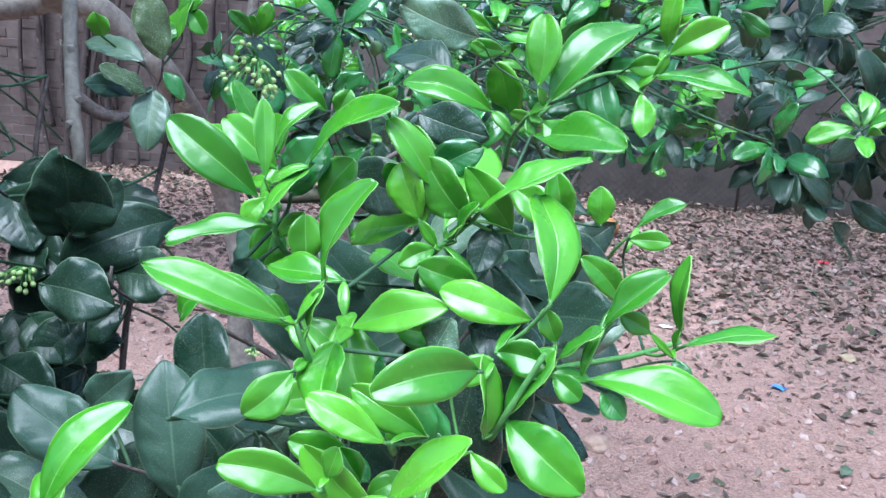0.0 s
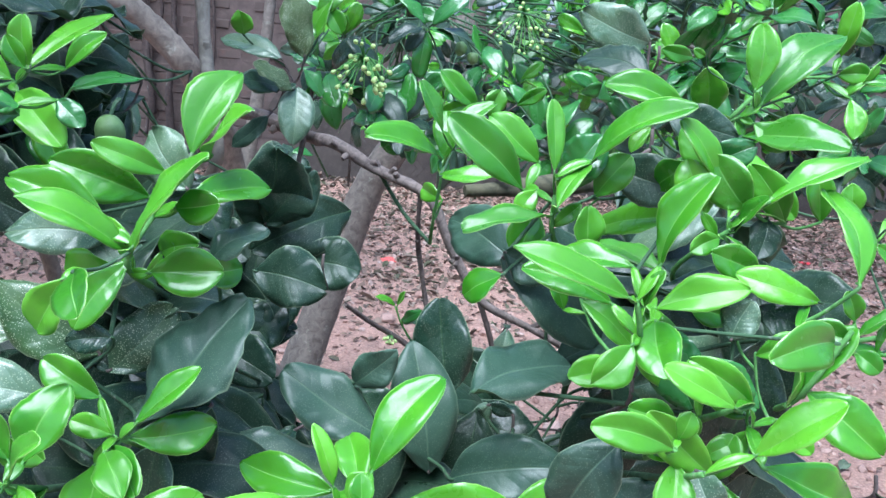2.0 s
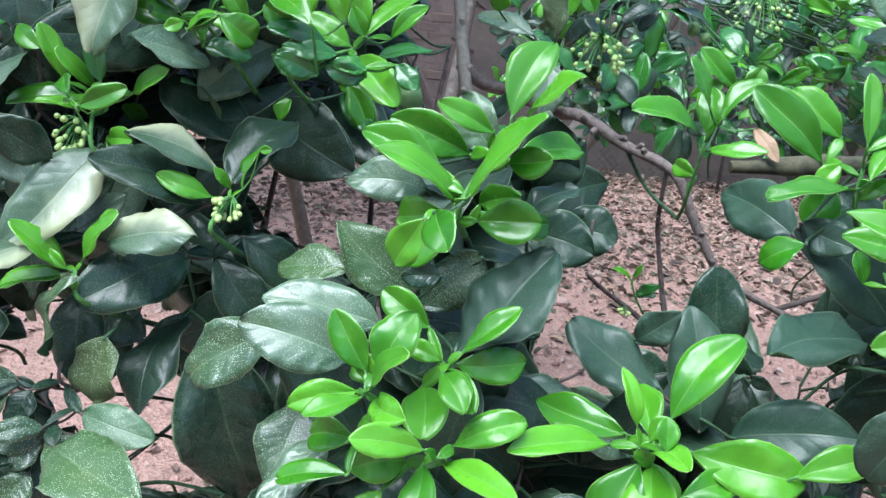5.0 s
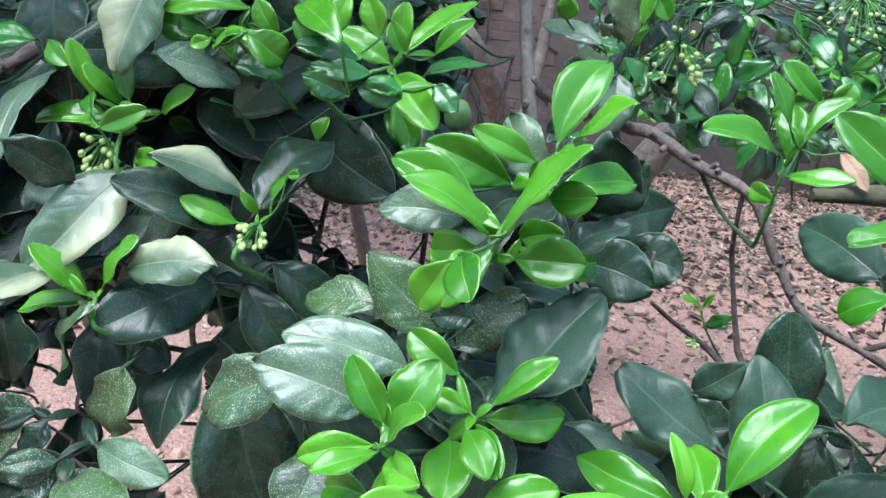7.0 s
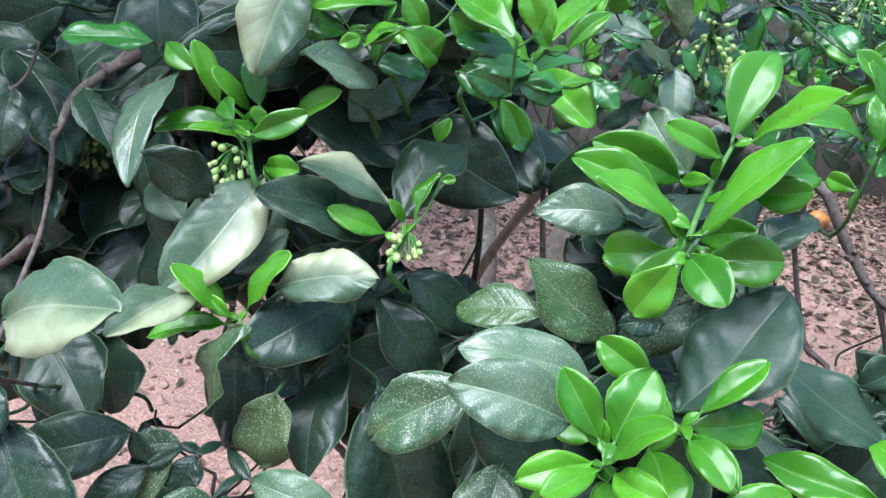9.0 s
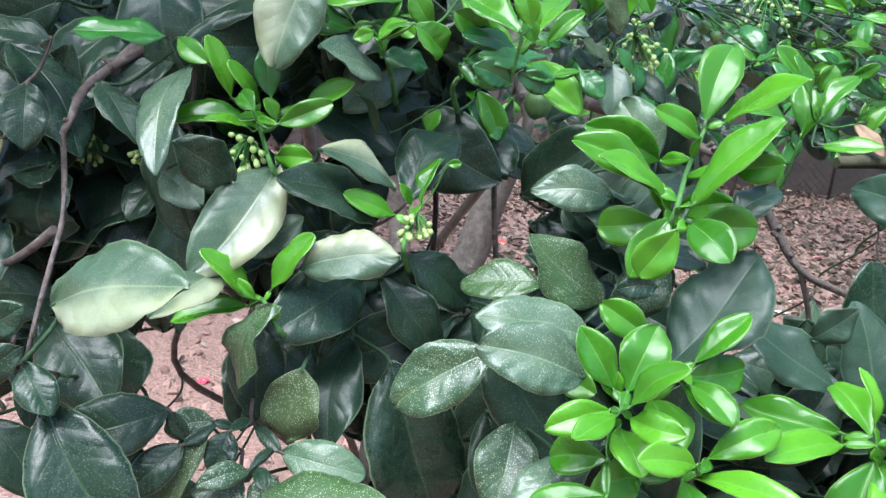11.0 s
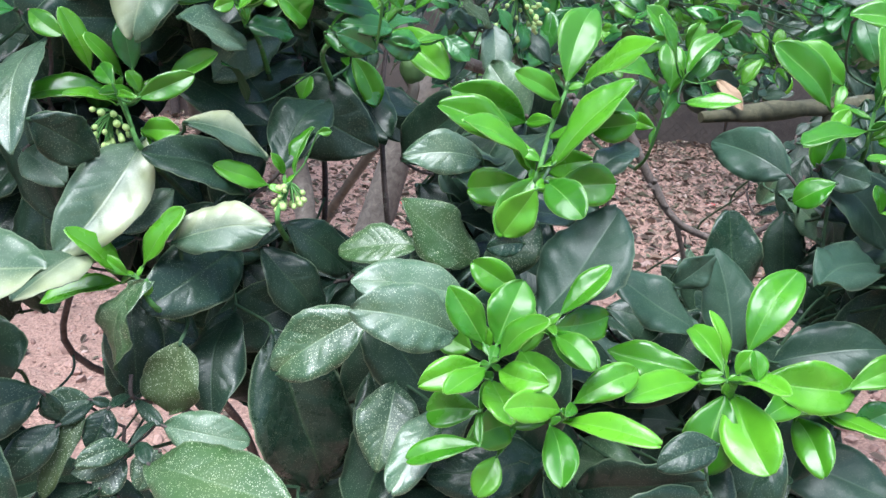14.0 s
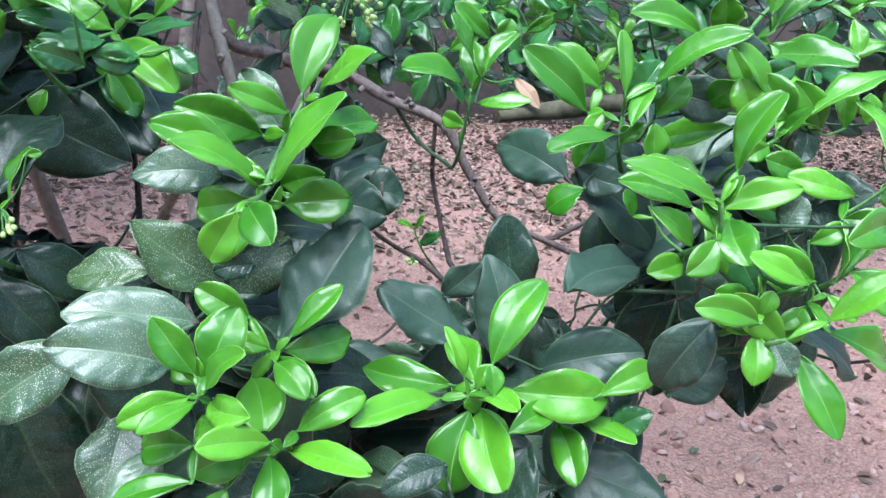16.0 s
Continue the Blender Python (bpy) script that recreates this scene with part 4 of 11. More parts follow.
shoot(tree, [(-0.52, 0.422, 1.567), (-0.514, 0.466, 1.535), (-0.514, 0.506, 1.51), (-0.514, 0.606, 1.457), (-0.514, 0.626, 1.435)], (0.0013, 0.0021), [
    ("y", -0.467, 0.428, 1.586, -0.442, 0.419, 1.562, 0.016, 13),
    ("y", -0.549, 0.413, 1.576, -0.523, 0.414, 1.587, 0.016, 51),
    ("y", -0.482, 0.418, 1.565, -0.496, 0.414, 1.586, 0.015, -21),
    ("y", -0.492, 0.394, 1.567, -0.474, 0.409, 1.552, 0.023, 15),
    ("y", -0.512, 0.394, 1.556, -0.497, 0.404, 1.569, 0.015, -20),
    ("y", -0.533, 0.423, 1.562, -0.562, 0.405, 1.568, 0.021, -15),
    ("y", -0.505, 0.414, 1.567, -0.492, 0.411, 1.56, 0.010, 31),
    ("y", -0.515, 0.396, 1.561, -0.526, 0.39, 1.556, 0.009, -46),
    ("n", -0.513, 0.416, 1.546, -0.485, 0.431, 1.541, 0.018, 0),
    ("y", -0.503, 0.418, 1.58, -0.549, 0.395, 1.575, 0.019, -10),
], GREEN_STEM, "fresh bright green shoot with glossy young citrus leaves")

shoot(tree, [(-0.59, 0.414, 1.502), (-0.57, 0.379, 1.477), (-0.57, 0.419, 1.452), (-0.57, 0.519, 1.399), (-0.57, 0.539, 1.377)], (0.0013, 0.0021), [
    ("y", -0.588, 0.41, 1.496, -0.639, 0.389, 1.498, 0.022, 8),
    ("y", -0.603, 0.402, 1.514, -0.616, 0.394, 1.551, 0.014, 20),
    ("y", -0.588, 0.412, 1.511, -0.601, 0.389, 1.537, 0.013, 0),
    ("y", -0.559, 0.35, 1.507, -0.529, 0.354, 1.521, 0.014, 40),
    ("y", -0.59, 0.405, 1.494, -0.613, 0.382, 1.502, 0.010, 5),
    ("y", -0.574, 0.401, 1.503, -0.581, 0.4, 1.516, 0.009, 0),
    ("y", -0.575, 0.405, 1.499, -0.591, 0.38, 1.504, 0.010, 10),
    ("y", -0.559, 0.409, 1.511, -0.525, 0.395, 1.53, 0.017, 8),
    ("y", -0.575, 0.404, 1.48, -0.549, 0.395, 1.482, 0.016, 38),
    ("y", -0.578, 0.367, 1.511, -0.59, 0.38, 1.52, 0.012, -12),
    ("n", -0.578, 0.402, 1.517, -0.583, 0.406, 1.549, 0.016, 8),
    ("y", -0.666, 0.61, 1.464, -0.68, 0.589, 1.475, 0.016, -56),
], GREEN_STEM, "fresh bright green shoot with glossy young citrus leaves")

shoot(tree, [(-0.486, 0.403, 1.447), (-0.487, 0.379, 1.434), (-0.487, 0.419, 1.409), (-0.487, 0.519, 1.356), (-0.487, 0.539, 1.334)], (0.0013, 0.0021), [
    ("y", -0.496, 0.399, 1.45, -0.526, 0.381, 1.465, 0.016, -4),
    ("y", -0.481, 0.412, 1.455, -0.471, 0.428, 1.484, 0.014, -31),
    ("y", -0.487, 0.407, 1.456, -0.494, 0.397, 1.471, 0.008, 10),
    ("y", -0.466, 0.404, 1.484, -0.457, 0.403, 1.486, 0.006, 37),
    ("y", -0.487, 0.488, 1.492, -0.481, 0.493, 1.51, 0.013, 0),
], GREEN_STEM, "fresh bright green shoot with glossy young citrus leaves")

shoot(tree, [(-0.566, 0.353, 1.402), (-0.551, 0.333, 1.392), (-0.551, 0.373, 1.367), (-0.551, 0.473, 1.315), (-0.551, 0.493, 1.292)], (0.0013, 0.0021), [
    ("y", -0.574, 0.355, 1.402, -0.598, 0.335, 1.434, 0.018, 25),
    ("y", -0.562, 0.354, 1.407, -0.537, 0.355, 1.444, 0.018, -15),
    ("y", -0.576, 0.357, 1.395, -0.621, 0.348, 1.383, 0.019, 20),
    ("s", -0.553, 0.332, 1.407, -0.573, 0.334, 1.35, 0.036, 30),
    ("y", -0.569, 0.349, 1.403, -0.583, 0.347, 1.415, 0.009, -16),
], GREEN_STEM, "fresh bright green shoot with glossy young citrus leaves")

limb("branch", [(-0.833, 0.818, 1.55), (-0.818, 0.81, 1.46), (-0.801, 0.815, 1.34), (-0.805, 0.836, 1.22), (-0.824, 0.865, 1.1), (-0.702, 0.98, 0.95), (-0.585, 1.05, 0.7)], [0.002, 0.003, 0.0035, 0.004, 0.0045, 0.006, 0.009], TWIG, tree, 7)
limb("branch", [(-0.729, 0.828, 1.55), (-0.739, 0.815, 1.46), (-0.734, 0.811, 1.34), (-0.715, 0.824, 1.22), (-0.7, 0.85, 1.1), (-0.64, 0.98, 0.95), (-0.585, 1.05, 0.7)], [0.002, 0.003, 0.0035, 0.004, 0.0045, 0.006, 0.009], TWIG, tree, 7)
limb("branch", [(-0.6, 0.841, 1.55), (-0.607, 0.823, 1.46), (-0.627, 0.81, 1.34), (-0.64, 0.815, 1.22), (-0.632, 0.836, 1.1), (-0.606, 0.98, 0.95), (-0.585, 1.05, 0.7)], [0.002, 0.003, 0.0035, 0.004, 0.0045, 0.006, 0.009], TWIG, tree, 7)
limb("branch", [(-0.528, 0.855, 1.55), (-0.512, 0.834, 1.46), (-0.5, 0.815, 1.34), (-0.509, 0.811, 1.22), (-0.53, 0.824, 1.1), (-0.555, 0.98, 0.95), (-0.585, 1.05, 0.7)], [0.002, 0.003, 0.0035, 0.004, 0.0045, 0.006, 0.009], TWIG, tree, 7)
limb("branch", [(-0.433, 0.87, 1.55), (-0.44, 0.848, 1.46), (-0.43, 0.823, 1.34), (-0.409, 0.81, 1.22), (-0.4, 0.815, 1.1), (-0.49, 0.98, 0.95), (-0.585, 1.05, 0.7)], [0.002, 0.003, 0.0035, 0.004, 0.0045, 0.006, 0.009], TWIG, tree, 7)
limb("branch", [(-0.301, 0.884, 1.55), (-0.311, 0.863, 1.46), (-0.332, 0.834, 1.34), (-0.34, 0.815, 1.22), (-0.327, 0.811, 1.1), (-0.454, 0.98, 0.95), (-0.585, 1.05, 0.7)], [0.002, 0.003, 0.0035, 0.004, 0.0045, 0.006, 0.009], TWIG, tree, 7)

shoot(tree, [(-0.534, 0.403, 1.427), (-0.534, 0.403, 1.412), (-0.534, 0.443, 1.387), (-0.534, 0.543, 1.334), (-0.534, 0.563, 1.312)], (0.0012, 0.0014), [
    ("p", -0.594, 0.361, 1.412, -0.608, 0.289, 1.408, 0.031, -10),
    ("p", -0.569, 0.389, 1.477, -0.604, 0.337, 1.417, 0.044, -15),
    ("m", -0.511, 0.416, 1.44, -0.563, 0.364, 1.474, 0.039, 0),
    ("p", -0.544, 0.354, 1.423, -0.486, 0.356, 1.435, 0.032, 1),
    ("g", -0.581, 0.376, 1.42, -0.553, 0.391, 1.446, 0.024, -5),
    ("p", -0.539, 0.368, 1.492, -0.498, 0.411, 1.464, 0.027, -5),
    ("m", -0.49, 0.413, 1.457, -0.468, 0.472, 1.496, 0.040, -1),
    ("m", -0.519, 0.409, 1.403, -0.558, 0.34, 1.385, 0.047, -29),
    ("m", -0.506, 0.426, 1.4, -0.464, 0.429, 1.348, 0.036, -6),
    ("m", -0.49, 0.435, 1.415, -0.446, 0.461, 1.374, 0.035, 4),
    ("m", -0.521, 0.413, 1.357, -0.522, 0.352, 1.308, 0.042, 6),
    ("o", -0.538, 0.342, 1.365, -0.546, 0.338, 1.32, 0.039, 0),
    ("m", -0.492, 0.389, 1.355, -0.454, 0.392, 1.237, 0.069, -12),
], TWIG, "woody shoot with large dark green mature citrus leaves")
shoot(tree, [(-0.536, 0.573, 1.533), (-0.536, 0.573, 1.518), (-0.536, 0.613, 1.493), (-0.524, 0.764, 1.462), (-0.512, 0.834, 1.46)], (0.0012, 0.0014), [
    ("m", -0.51, 0.524, 1.498, -0.431, 0.503, 1.458, 0.064, 31),
    ("m", -0.59, 0.498, 1.512, -0.509, 0.488, 1.475, 0.048, -4),
    ("m", -0.494, 0.549, 1.514, -0.545, 0.491, 1.458, 0.051, -39),
    ("g", -0.505, 0.561, 1.551, -0.586, 0.534, 1.549, 0.038, 33),
    ("m", -0.566, 0.569, 1.459, -0.574, 0.535, 1.361, 0.049, 27),
    ("m", -0.575, 0.495, 1.537, -0.639, 0.414, 1.542, 0.050, -47),
    ("m", -0.582, 0.506, 1.577, -0.489, 0.491, 1.6, 0.046, -3),
    ("m", -0.484, 0.605, 1.517, -0.423, 0.547, 1.458, 0.050, 2),
    ("m", -0.529, 0.62, 1.484, -0.469, 0.556, 1.445, 0.046, 25),
    ("g", -0.509, 0.533, 1.547, -0.548, 0.478, 1.505, 0.043, -49),
    ("m", -0.5, 0.539, 1.536, -0.556, 0.572, 1.482, 0.038, 11),
    ("m", -0.529, 0.573, 1.533, -0.487, 0.556, 1.591, 0.034, 13),
    ("m", -0.552, 0.612, 1.535, -0.557, 0.541, 1.513, 0.040, -18),
    ("g", -0.58, 0.563, 1.524, -0.674, 0.549, 1.548, 0.048, 26),
], TWIG, "woody shoot with large dark green mature citrus leaves")
shoot(tree, [(-0.566, 0.336, 1.345), (-0.566, 0.336, 1.33), (-0.566, 0.376, 1.305), (-0.566, 0.476, 1.252), (-0.566, 0.496, 1.23)], (0.0012, 0.0014), [
    ("g", -0.545, 0.325, 1.318, -0.494, 0.323, 1.31, 0.027, 8),
    ("s", -0.546, 0.299, 1.308, -0.458, 0.247, 1.321, 0.044, -10),
    ("s", -0.559, 0.308, 1.314, -0.583, 0.288, 1.313, 0.015, -11),
    ("m", -0.578, 0.375, 1.382, -0.569, 0.352, 1.323, 0.036, -10),
    ("m", -0.569, 0.391, 1.358, -0.541, 0.392, 1.344, 0.029, 0),
    ("m", -0.603, 0.303, 1.349, -0.654, 0.278, 1.339, 0.035, -12),
    ("s", -0.583, 0.317, 1.338, -0.608, 0.307, 1.334, 0.019, -22),
    ("m", -0.586, 0.313, 1.333, -0.599, 0.303, 1.322, 0.014, -23),
    ("m", -0.595, 0.301, 1.33, -0.62, 0.281, 1.305, 0.022, -23),
    ("m", -0.573, 0.317, 1.333, -0.58, 0.304, 1.312, 0.019, -10),
    ("s", -0.563, 0.311, 1.308, -0.59, 0.299, 1.301, 0.017, -14),
    ("s", -0.563, 0.31, 1.305, -0.575, 0.297, 1.288, 0.019, -18),
], TWIG, "woody shoot with large dark green mature citrus leaves")
shoot(tree, [(-0.681, 0.288, 1.391), (-0.681, 0.288, 1.376), (-0.681, 0.328, 1.351), (-0.681, 0.428, 1.299), (-0.681, 0.448, 1.276)], (0.0012, 0.0014), [
    ("q", -0.648, 0.269, 1.418, -0.569, 0.246, 1.443, 0.048, 10),
    ("m", -0.653, 0.267, 1.364, -0.598, 0.25, 1.298, 0.048, -7),
    ("p", -0.705, 0.282, 1.407, -0.694, 0.24, 1.337, 0.045, 20),
    ("m", -0.664, 0.266, 1.386, -0.642, 0.253, 1.366, 0.020, -8),
    ("m", -0.75, 0.359, 1.298, -0.712, 0.352, 1.249, 0.036, -9),
    ("m", -0.688, 0.271, 1.399, -0.664, 0.271, 1.415, 0.020, 39),
    ("m", -0.691, 0.263, 1.376, -0.662, 0.263, 1.397, 0.020, 38),
], TWIG, "woody shoot with large dark green mature citrus leaves")
shoot(tree, [(-0.378, 0.404, 1.401), (-0.378, 0.404, 1.386), (-0.378, 0.444, 1.361), (-0.378, 0.544, 1.308), (-0.378, 0.564, 1.286)], (0.0012, 0.0014), [
    ("s", -0.428, 0.35, 1.385, -0.483, 0.344, 1.346, 0.040, -19),
    ("g", -0.375, 0.331, 1.383, -0.437, 0.315, 1.402, 0.040, -14),
    ("g", -0.367, 0.371, 1.391, -0.439, 0.353, 1.404, 0.033, 0),
    ("s", -0.398, 0.4, 1.414, -0.451, 0.407, 1.405, 0.030, 3),
    ("s", -0.358, 0.42, 1.398, -0.411, 0.406, 1.444, 0.040, -4),
    ("s", -0.352, 0.418, 1.389, -0.317, 0.431, 1.429, 0.035, 20),
    ("b", -0.319, 0.37, 1.38, -0.267, 0.406, 1.445, 0.059, -19),
    ("g", -0.358, 0.431, 1.468, -0.412, 0.421, 1.469, 0.031, -20),
    ("s", -0.409, 0.359, 1.335, -0.418, 0.321, 1.294, 0.039, 0),
    ("g", -0.385, 0.333, 1.333, -0.409, 0.289, 1.301, 0.027, 5),
    ("m", -0.333, 0.375, 1.427, -0.357, 0.371, 1.424, 0.017, -26),
    ("m", -0.391, 0.417, 1.406, -0.41, 0.413, 1.325, 0.038, 23),
    ("m", -0.327, 0.419, 1.344, -0.335, 0.398, 1.242, 0.051, 25),
    ("m", -0.411, 0.391, 1.334, -0.339, 0.42, 1.319, 0.044, -1),
], TWIG, "woody shoot with large dark green mature citrus leaves")
shoot(tree, [(-0.28, 0.662, 1.42), (-0.28, 0.662, 1.405), (-0.28, 0.702, 1.38), (-0.306, 0.808, 1.345), (-0.332, 0.834, 1.34)], (0.0012, 0.0014), [
    ("m", -0.308, 0.64, 1.435, -0.288, 0.595, 1.51, 0.064, 65),
    ("m", -0.302, 0.632, 1.439, -0.263, 0.628, 1.49, 0.046, 46),
    ("m", -0.235, 0.686, 1.445, -0.316, 0.642, 1.412, 0.057, -37),
    ("m", -0.273, 0.65, 1.404, -0.22, 0.641, 1.4, 0.049, 15),
    ("m", -0.275, 0.665, 1.37, -0.306, 0.646, 1.343, 0.032, -33),
    ("m", -0.276, 0.6, 1.382, -0.313, 0.579, 1.347, 0.039, -26),
], TWIG, "woody shoot with large dark green mature citrus leaves")
shoot(tree, [(-0.245, 0.576, 1.431), (-0.245, 0.576, 1.416), (-0.245, 0.616, 1.391), (-0.288, 0.765, 1.35), (-0.332, 0.834, 1.34)], (0.0012, 0.0014), [
    ("m", -0.299, 0.577, 1.413, -0.24, 0.568, 1.403, 0.049, 20),
], TWIG, "woody shoot with large dark green mature citrus leaves")
shoot(tree, [(-0.091, 0.469, 1.464), (-0.091, 0.469, 1.449), (-0.062, 0.529, 1.417), (-0.000, 0.672, 1.378), (0.03, 0.75, 1.37)], (0.0012, 0.0014), [
    ("b", -0.103, 0.515, 1.452, -0.149, 0.571, 1.468, 0.044, -38),
    ("b", -0.119, 0.449, 1.471, -0.05, 0.454, 1.417, 0.047, 12),
    ("b", -0.119, 0.441, 1.476, -0.09, 0.425, 1.468, 0.024, 37),
    ("n", -0.087, 0.443, 1.518, -0.068, 0.441, 1.552, 0.028, 6),
    ("b", -0.077, 0.466, 1.393, -0.013, 0.457, 1.439, 0.037, -28),
    ("b", -0.037, 0.463, 1.424, 0.01, 0.442, 1.34, 0.046, -13),
], TWIG, "woody shoot with large dark green mature citrus leaves")
shoot(tree, [(-0.157, 0.458, 1.336), (-0.157, 0.458, 1.321), (-0.157, 0.498, 1.296), (-0.118, 0.669, 1.268), (-0.08, 0.76, 1.27)], (0.0012, 0.0014), [
    ("m", -0.143, 0.484, 1.361, -0.154, 0.499, 1.426, 0.043, -12),
    ("b", -0.153, 0.451, 1.318, -0.171, 0.476, 1.401, 0.045, -5),
    ("b", -0.187, 0.44, 1.347, -0.253, 0.449, 1.385, 0.041, -1),
    ("b", -0.142, 0.407, 1.339, -0.074, 0.388, 1.361, 0.041, 10),
    ("b", -0.175, 0.471, 1.253, -0.256, 0.489, 1.239, 0.045, 8),
    ("b", -0.207, 0.45, 1.378, -0.18, 0.448, 1.404, 0.026, 35),
    ("b", -0.121, 0.419, 1.318, -0.081, 0.422, 1.231, 0.045, -10),
    ("g", -0.174, 0.392, 1.273, -0.24, 0.356, 1.211, 0.046, 42),
    ("b", -0.171, 0.415, 1.259, -0.143, 0.432, 1.172, 0.047, 27),
    ("b", -0.108, 0.401, 1.326, -0.131, 0.374, 1.264, 0.034, 15),
    ("g", -0.09, 0.445, 1.353, -0.124, 0.411, 1.292, 0.043, 23),
], TWIG, "woody shoot with large dark green mature citrus leaves")
shoot(tree, [(-0.047, 0.381, 1.424), (-0.047, 0.381, 1.409), (-0.047, 0.421, 1.384), (-0.047, 0.521, 1.331), (-0.047, 0.541, 1.309)], (0.0012, 0.0014), [
    ("b", -0.135, 0.382, 1.408, -0.071, 0.429, 1.409, 0.043, -12),
    ("b", -0.067, 0.315, 1.417, -0.089, 0.327, 1.367, 0.034, 5),
    ("b", -0.061, 0.371, 1.337, -0.028, 0.363, 1.367, 0.032, 4),
    ("n", -0.037, 0.334, 1.422, -0.026, 0.327, 1.412, 0.011, 7),
    ("n", -0.034, 0.383, 1.455, -0.019, 0.356, 1.418, 0.031, 35),
    ("n", -0.023, 0.366, 1.444, 0.009, 0.343, 1.426, 0.022, 38),
    ("g", -0.03, 0.314, 1.405, -0.021, 0.3, 1.387, 0.021, 35),
    ("b", 0, 0.372, 1.404, 0.073, 0.37, 1.351, 0.041, -19),
    ("m", 0.021, 0.378, 1.452, -0.01, 0.375, 1.361, 0.050, -17),
], TWIG, "woody shoot with large dark green mature citrus leaves")
shoot(tree, [(-0.187, 0.364, 1.322), (-0.187, 0.364, 1.307), (-0.187, 0.404, 1.282), (-0.187, 0.504, 1.229), (-0.187, 0.524, 1.207)], (0.0012, 0.0014), [
    ("m", -0.222, 0.297, 1.336, -0.259, 0.288, 1.325, 0.022, -8),
    ("b", -0.137, 0.405, 1.273, -0.055, 0.362, 1.258, 0.050, 10),
    ("m", -0.2, 0.373, 1.301, -0.217, 0.303, 1.235, 0.053, 27),
    ("m", -0.134, 0.366, 1.27, -0.215, 0.373, 1.21, 0.047, -8),
    ("m", -0.158, 0.356, 1.312, -0.183, 0.339, 1.245, 0.038, 7),
    ("m", -0.215, 0.309, 1.293, -0.307, 0.294, 1.254, 0.047, -36),
], TWIG, "woody shoot with large dark green mature citrus leaves")
shoot(tree, [(-0.742, 0.403, 1.515), (-0.742, 0.403, 1.5), (-0.742, 0.443, 1.475), (-0.742, 0.543, 1.423), (-0.742, 0.563, 1.4)], (0.0012, 0.0014), [
    ("b", -0.719, 0.395, 1.463, -0.725, 0.397, 1.41, 0.059, 0),
    ("p", -0.716, 0.345, 1.487, -0.751, 0.328, 1.474, 0.032, -44),
    ("m", -0.709, 0.358, 1.517, -0.701, 0.338, 1.482, 0.027, -24),
    ("m", -0.702, 0.374, 1.542, -0.743, 0.36, 1.544, 0.023, -1),
    ("y", -0.74, 0.352, 1.509, -0.738, 0.353, 1.544, 0.019, 35),
    ("m", -0.757, 0.372, 1.495, -0.794, 0.395, 1.409, 0.048, -3),
    ("m", -0.759, 0.429, 1.523, -0.724, 0.48, 1.449, 0.049, 3),
    ("m", -0.762, 0.432, 1.482, -0.721, 0.395, 1.414, 0.048, 16),
    ("m", -0.746, 0.402, 1.537, -0.691, 0.381, 1.471, 0.041, -34),
    ("m", -0.8, 0.395, 1.52, -0.728, 0.386, 1.499, 0.040, 6),
    ("g", -0.745, 0.364, 1.486, -0.755, 0.359, 1.393, 0.045, 4),
], TWIG, "woody shoot with large dark green mature citrus leaves")
shoot(tree, [(-0.635, 0.417, 1.504), (-0.635, 0.417, 1.489), (-0.635, 0.457, 1.464), (-0.635, 0.557, 1.412), (-0.635, 0.577, 1.389)], (0.0012, 0.0014), [
    ("m", -0.613, 0.336, 1.494, -0.589, 0.364, 1.469, 0.030, 41),
    ("g", -0.629, 0.407, 1.533, -0.624, 0.337, 1.474, 0.029, 20),
    ("g", -0.643, 0.393, 1.465, -0.611, 0.373, 1.45, 0.026, 5),
    ("m", -0.672, 0.369, 1.519, -0.64, 0.35, 1.489, 0.026, -36),
    ("n", -0.641, 0.398, 1.547, -0.691, 0.38, 1.548, 0.024, 13),
    ("y", -0.636, 0.399, 1.548, -0.614, 0.391, 1.535, 0.014, 24),
    ("m", -0.642, 0.463, 1.487, -0.712, 0.447, 1.529, 0.038, -36),
    ("m", -0.649, 0.417, 1.498, -0.619, 0.389, 1.419, 0.042, 34),
    ("m", -0.643, 0.42, 1.445, -0.64, 0.407, 1.352, 0.050, 13),
    ("m", -0.578, 0.411, 1.449, -0.618, 0.394, 1.389, 0.039, 29),
], TWIG, "woody shoot with large dark green mature citrus leaves")
shoot(tree, [(-0.548, 0.478, 1.598), (-0.548, 0.478, 1.583), (-0.548, 0.518, 1.558), (-0.548, 0.618, 1.505), (-0.548, 0.638, 1.483)], (0.0012, 0.0014), [
    ("q", -0.553, 0.404, 1.595, -0.571, 0.382, 1.535, 0.041, -10),
    ("g", -0.544, 0.381, 1.55, -0.514, 0.428, 1.533, 0.031, 14),
    ("m", -0.56, 0.461, 1.626, -0.563, 0.462, 1.553, 0.037, 51),
    ("m", -0.539, 0.476, 1.605, -0.467, 0.479, 1.555, 0.046, 65),
    ("g", -0.533, 0.47, 1.598, -0.603, 0.487, 1.531, 0.050, 20),
    ("m", -0.517, 0.506, 1.571, -0.544, 0.43, 1.541, 0.047, -2),
    ("m", -0.578, 0.471, 1.587, -0.639, 0.43, 1.555, 0.037, -10),
    ("m", -0.566, 0.507, 1.59, -0.543, 0.512, 1.503, 0.044, -16),
    ("m", -0.53, 0.456, 1.586, -0.586, 0.442, 1.538, 0.035, 1),
], TWIG, "woody shoot with large dark green mature citrus leaves")
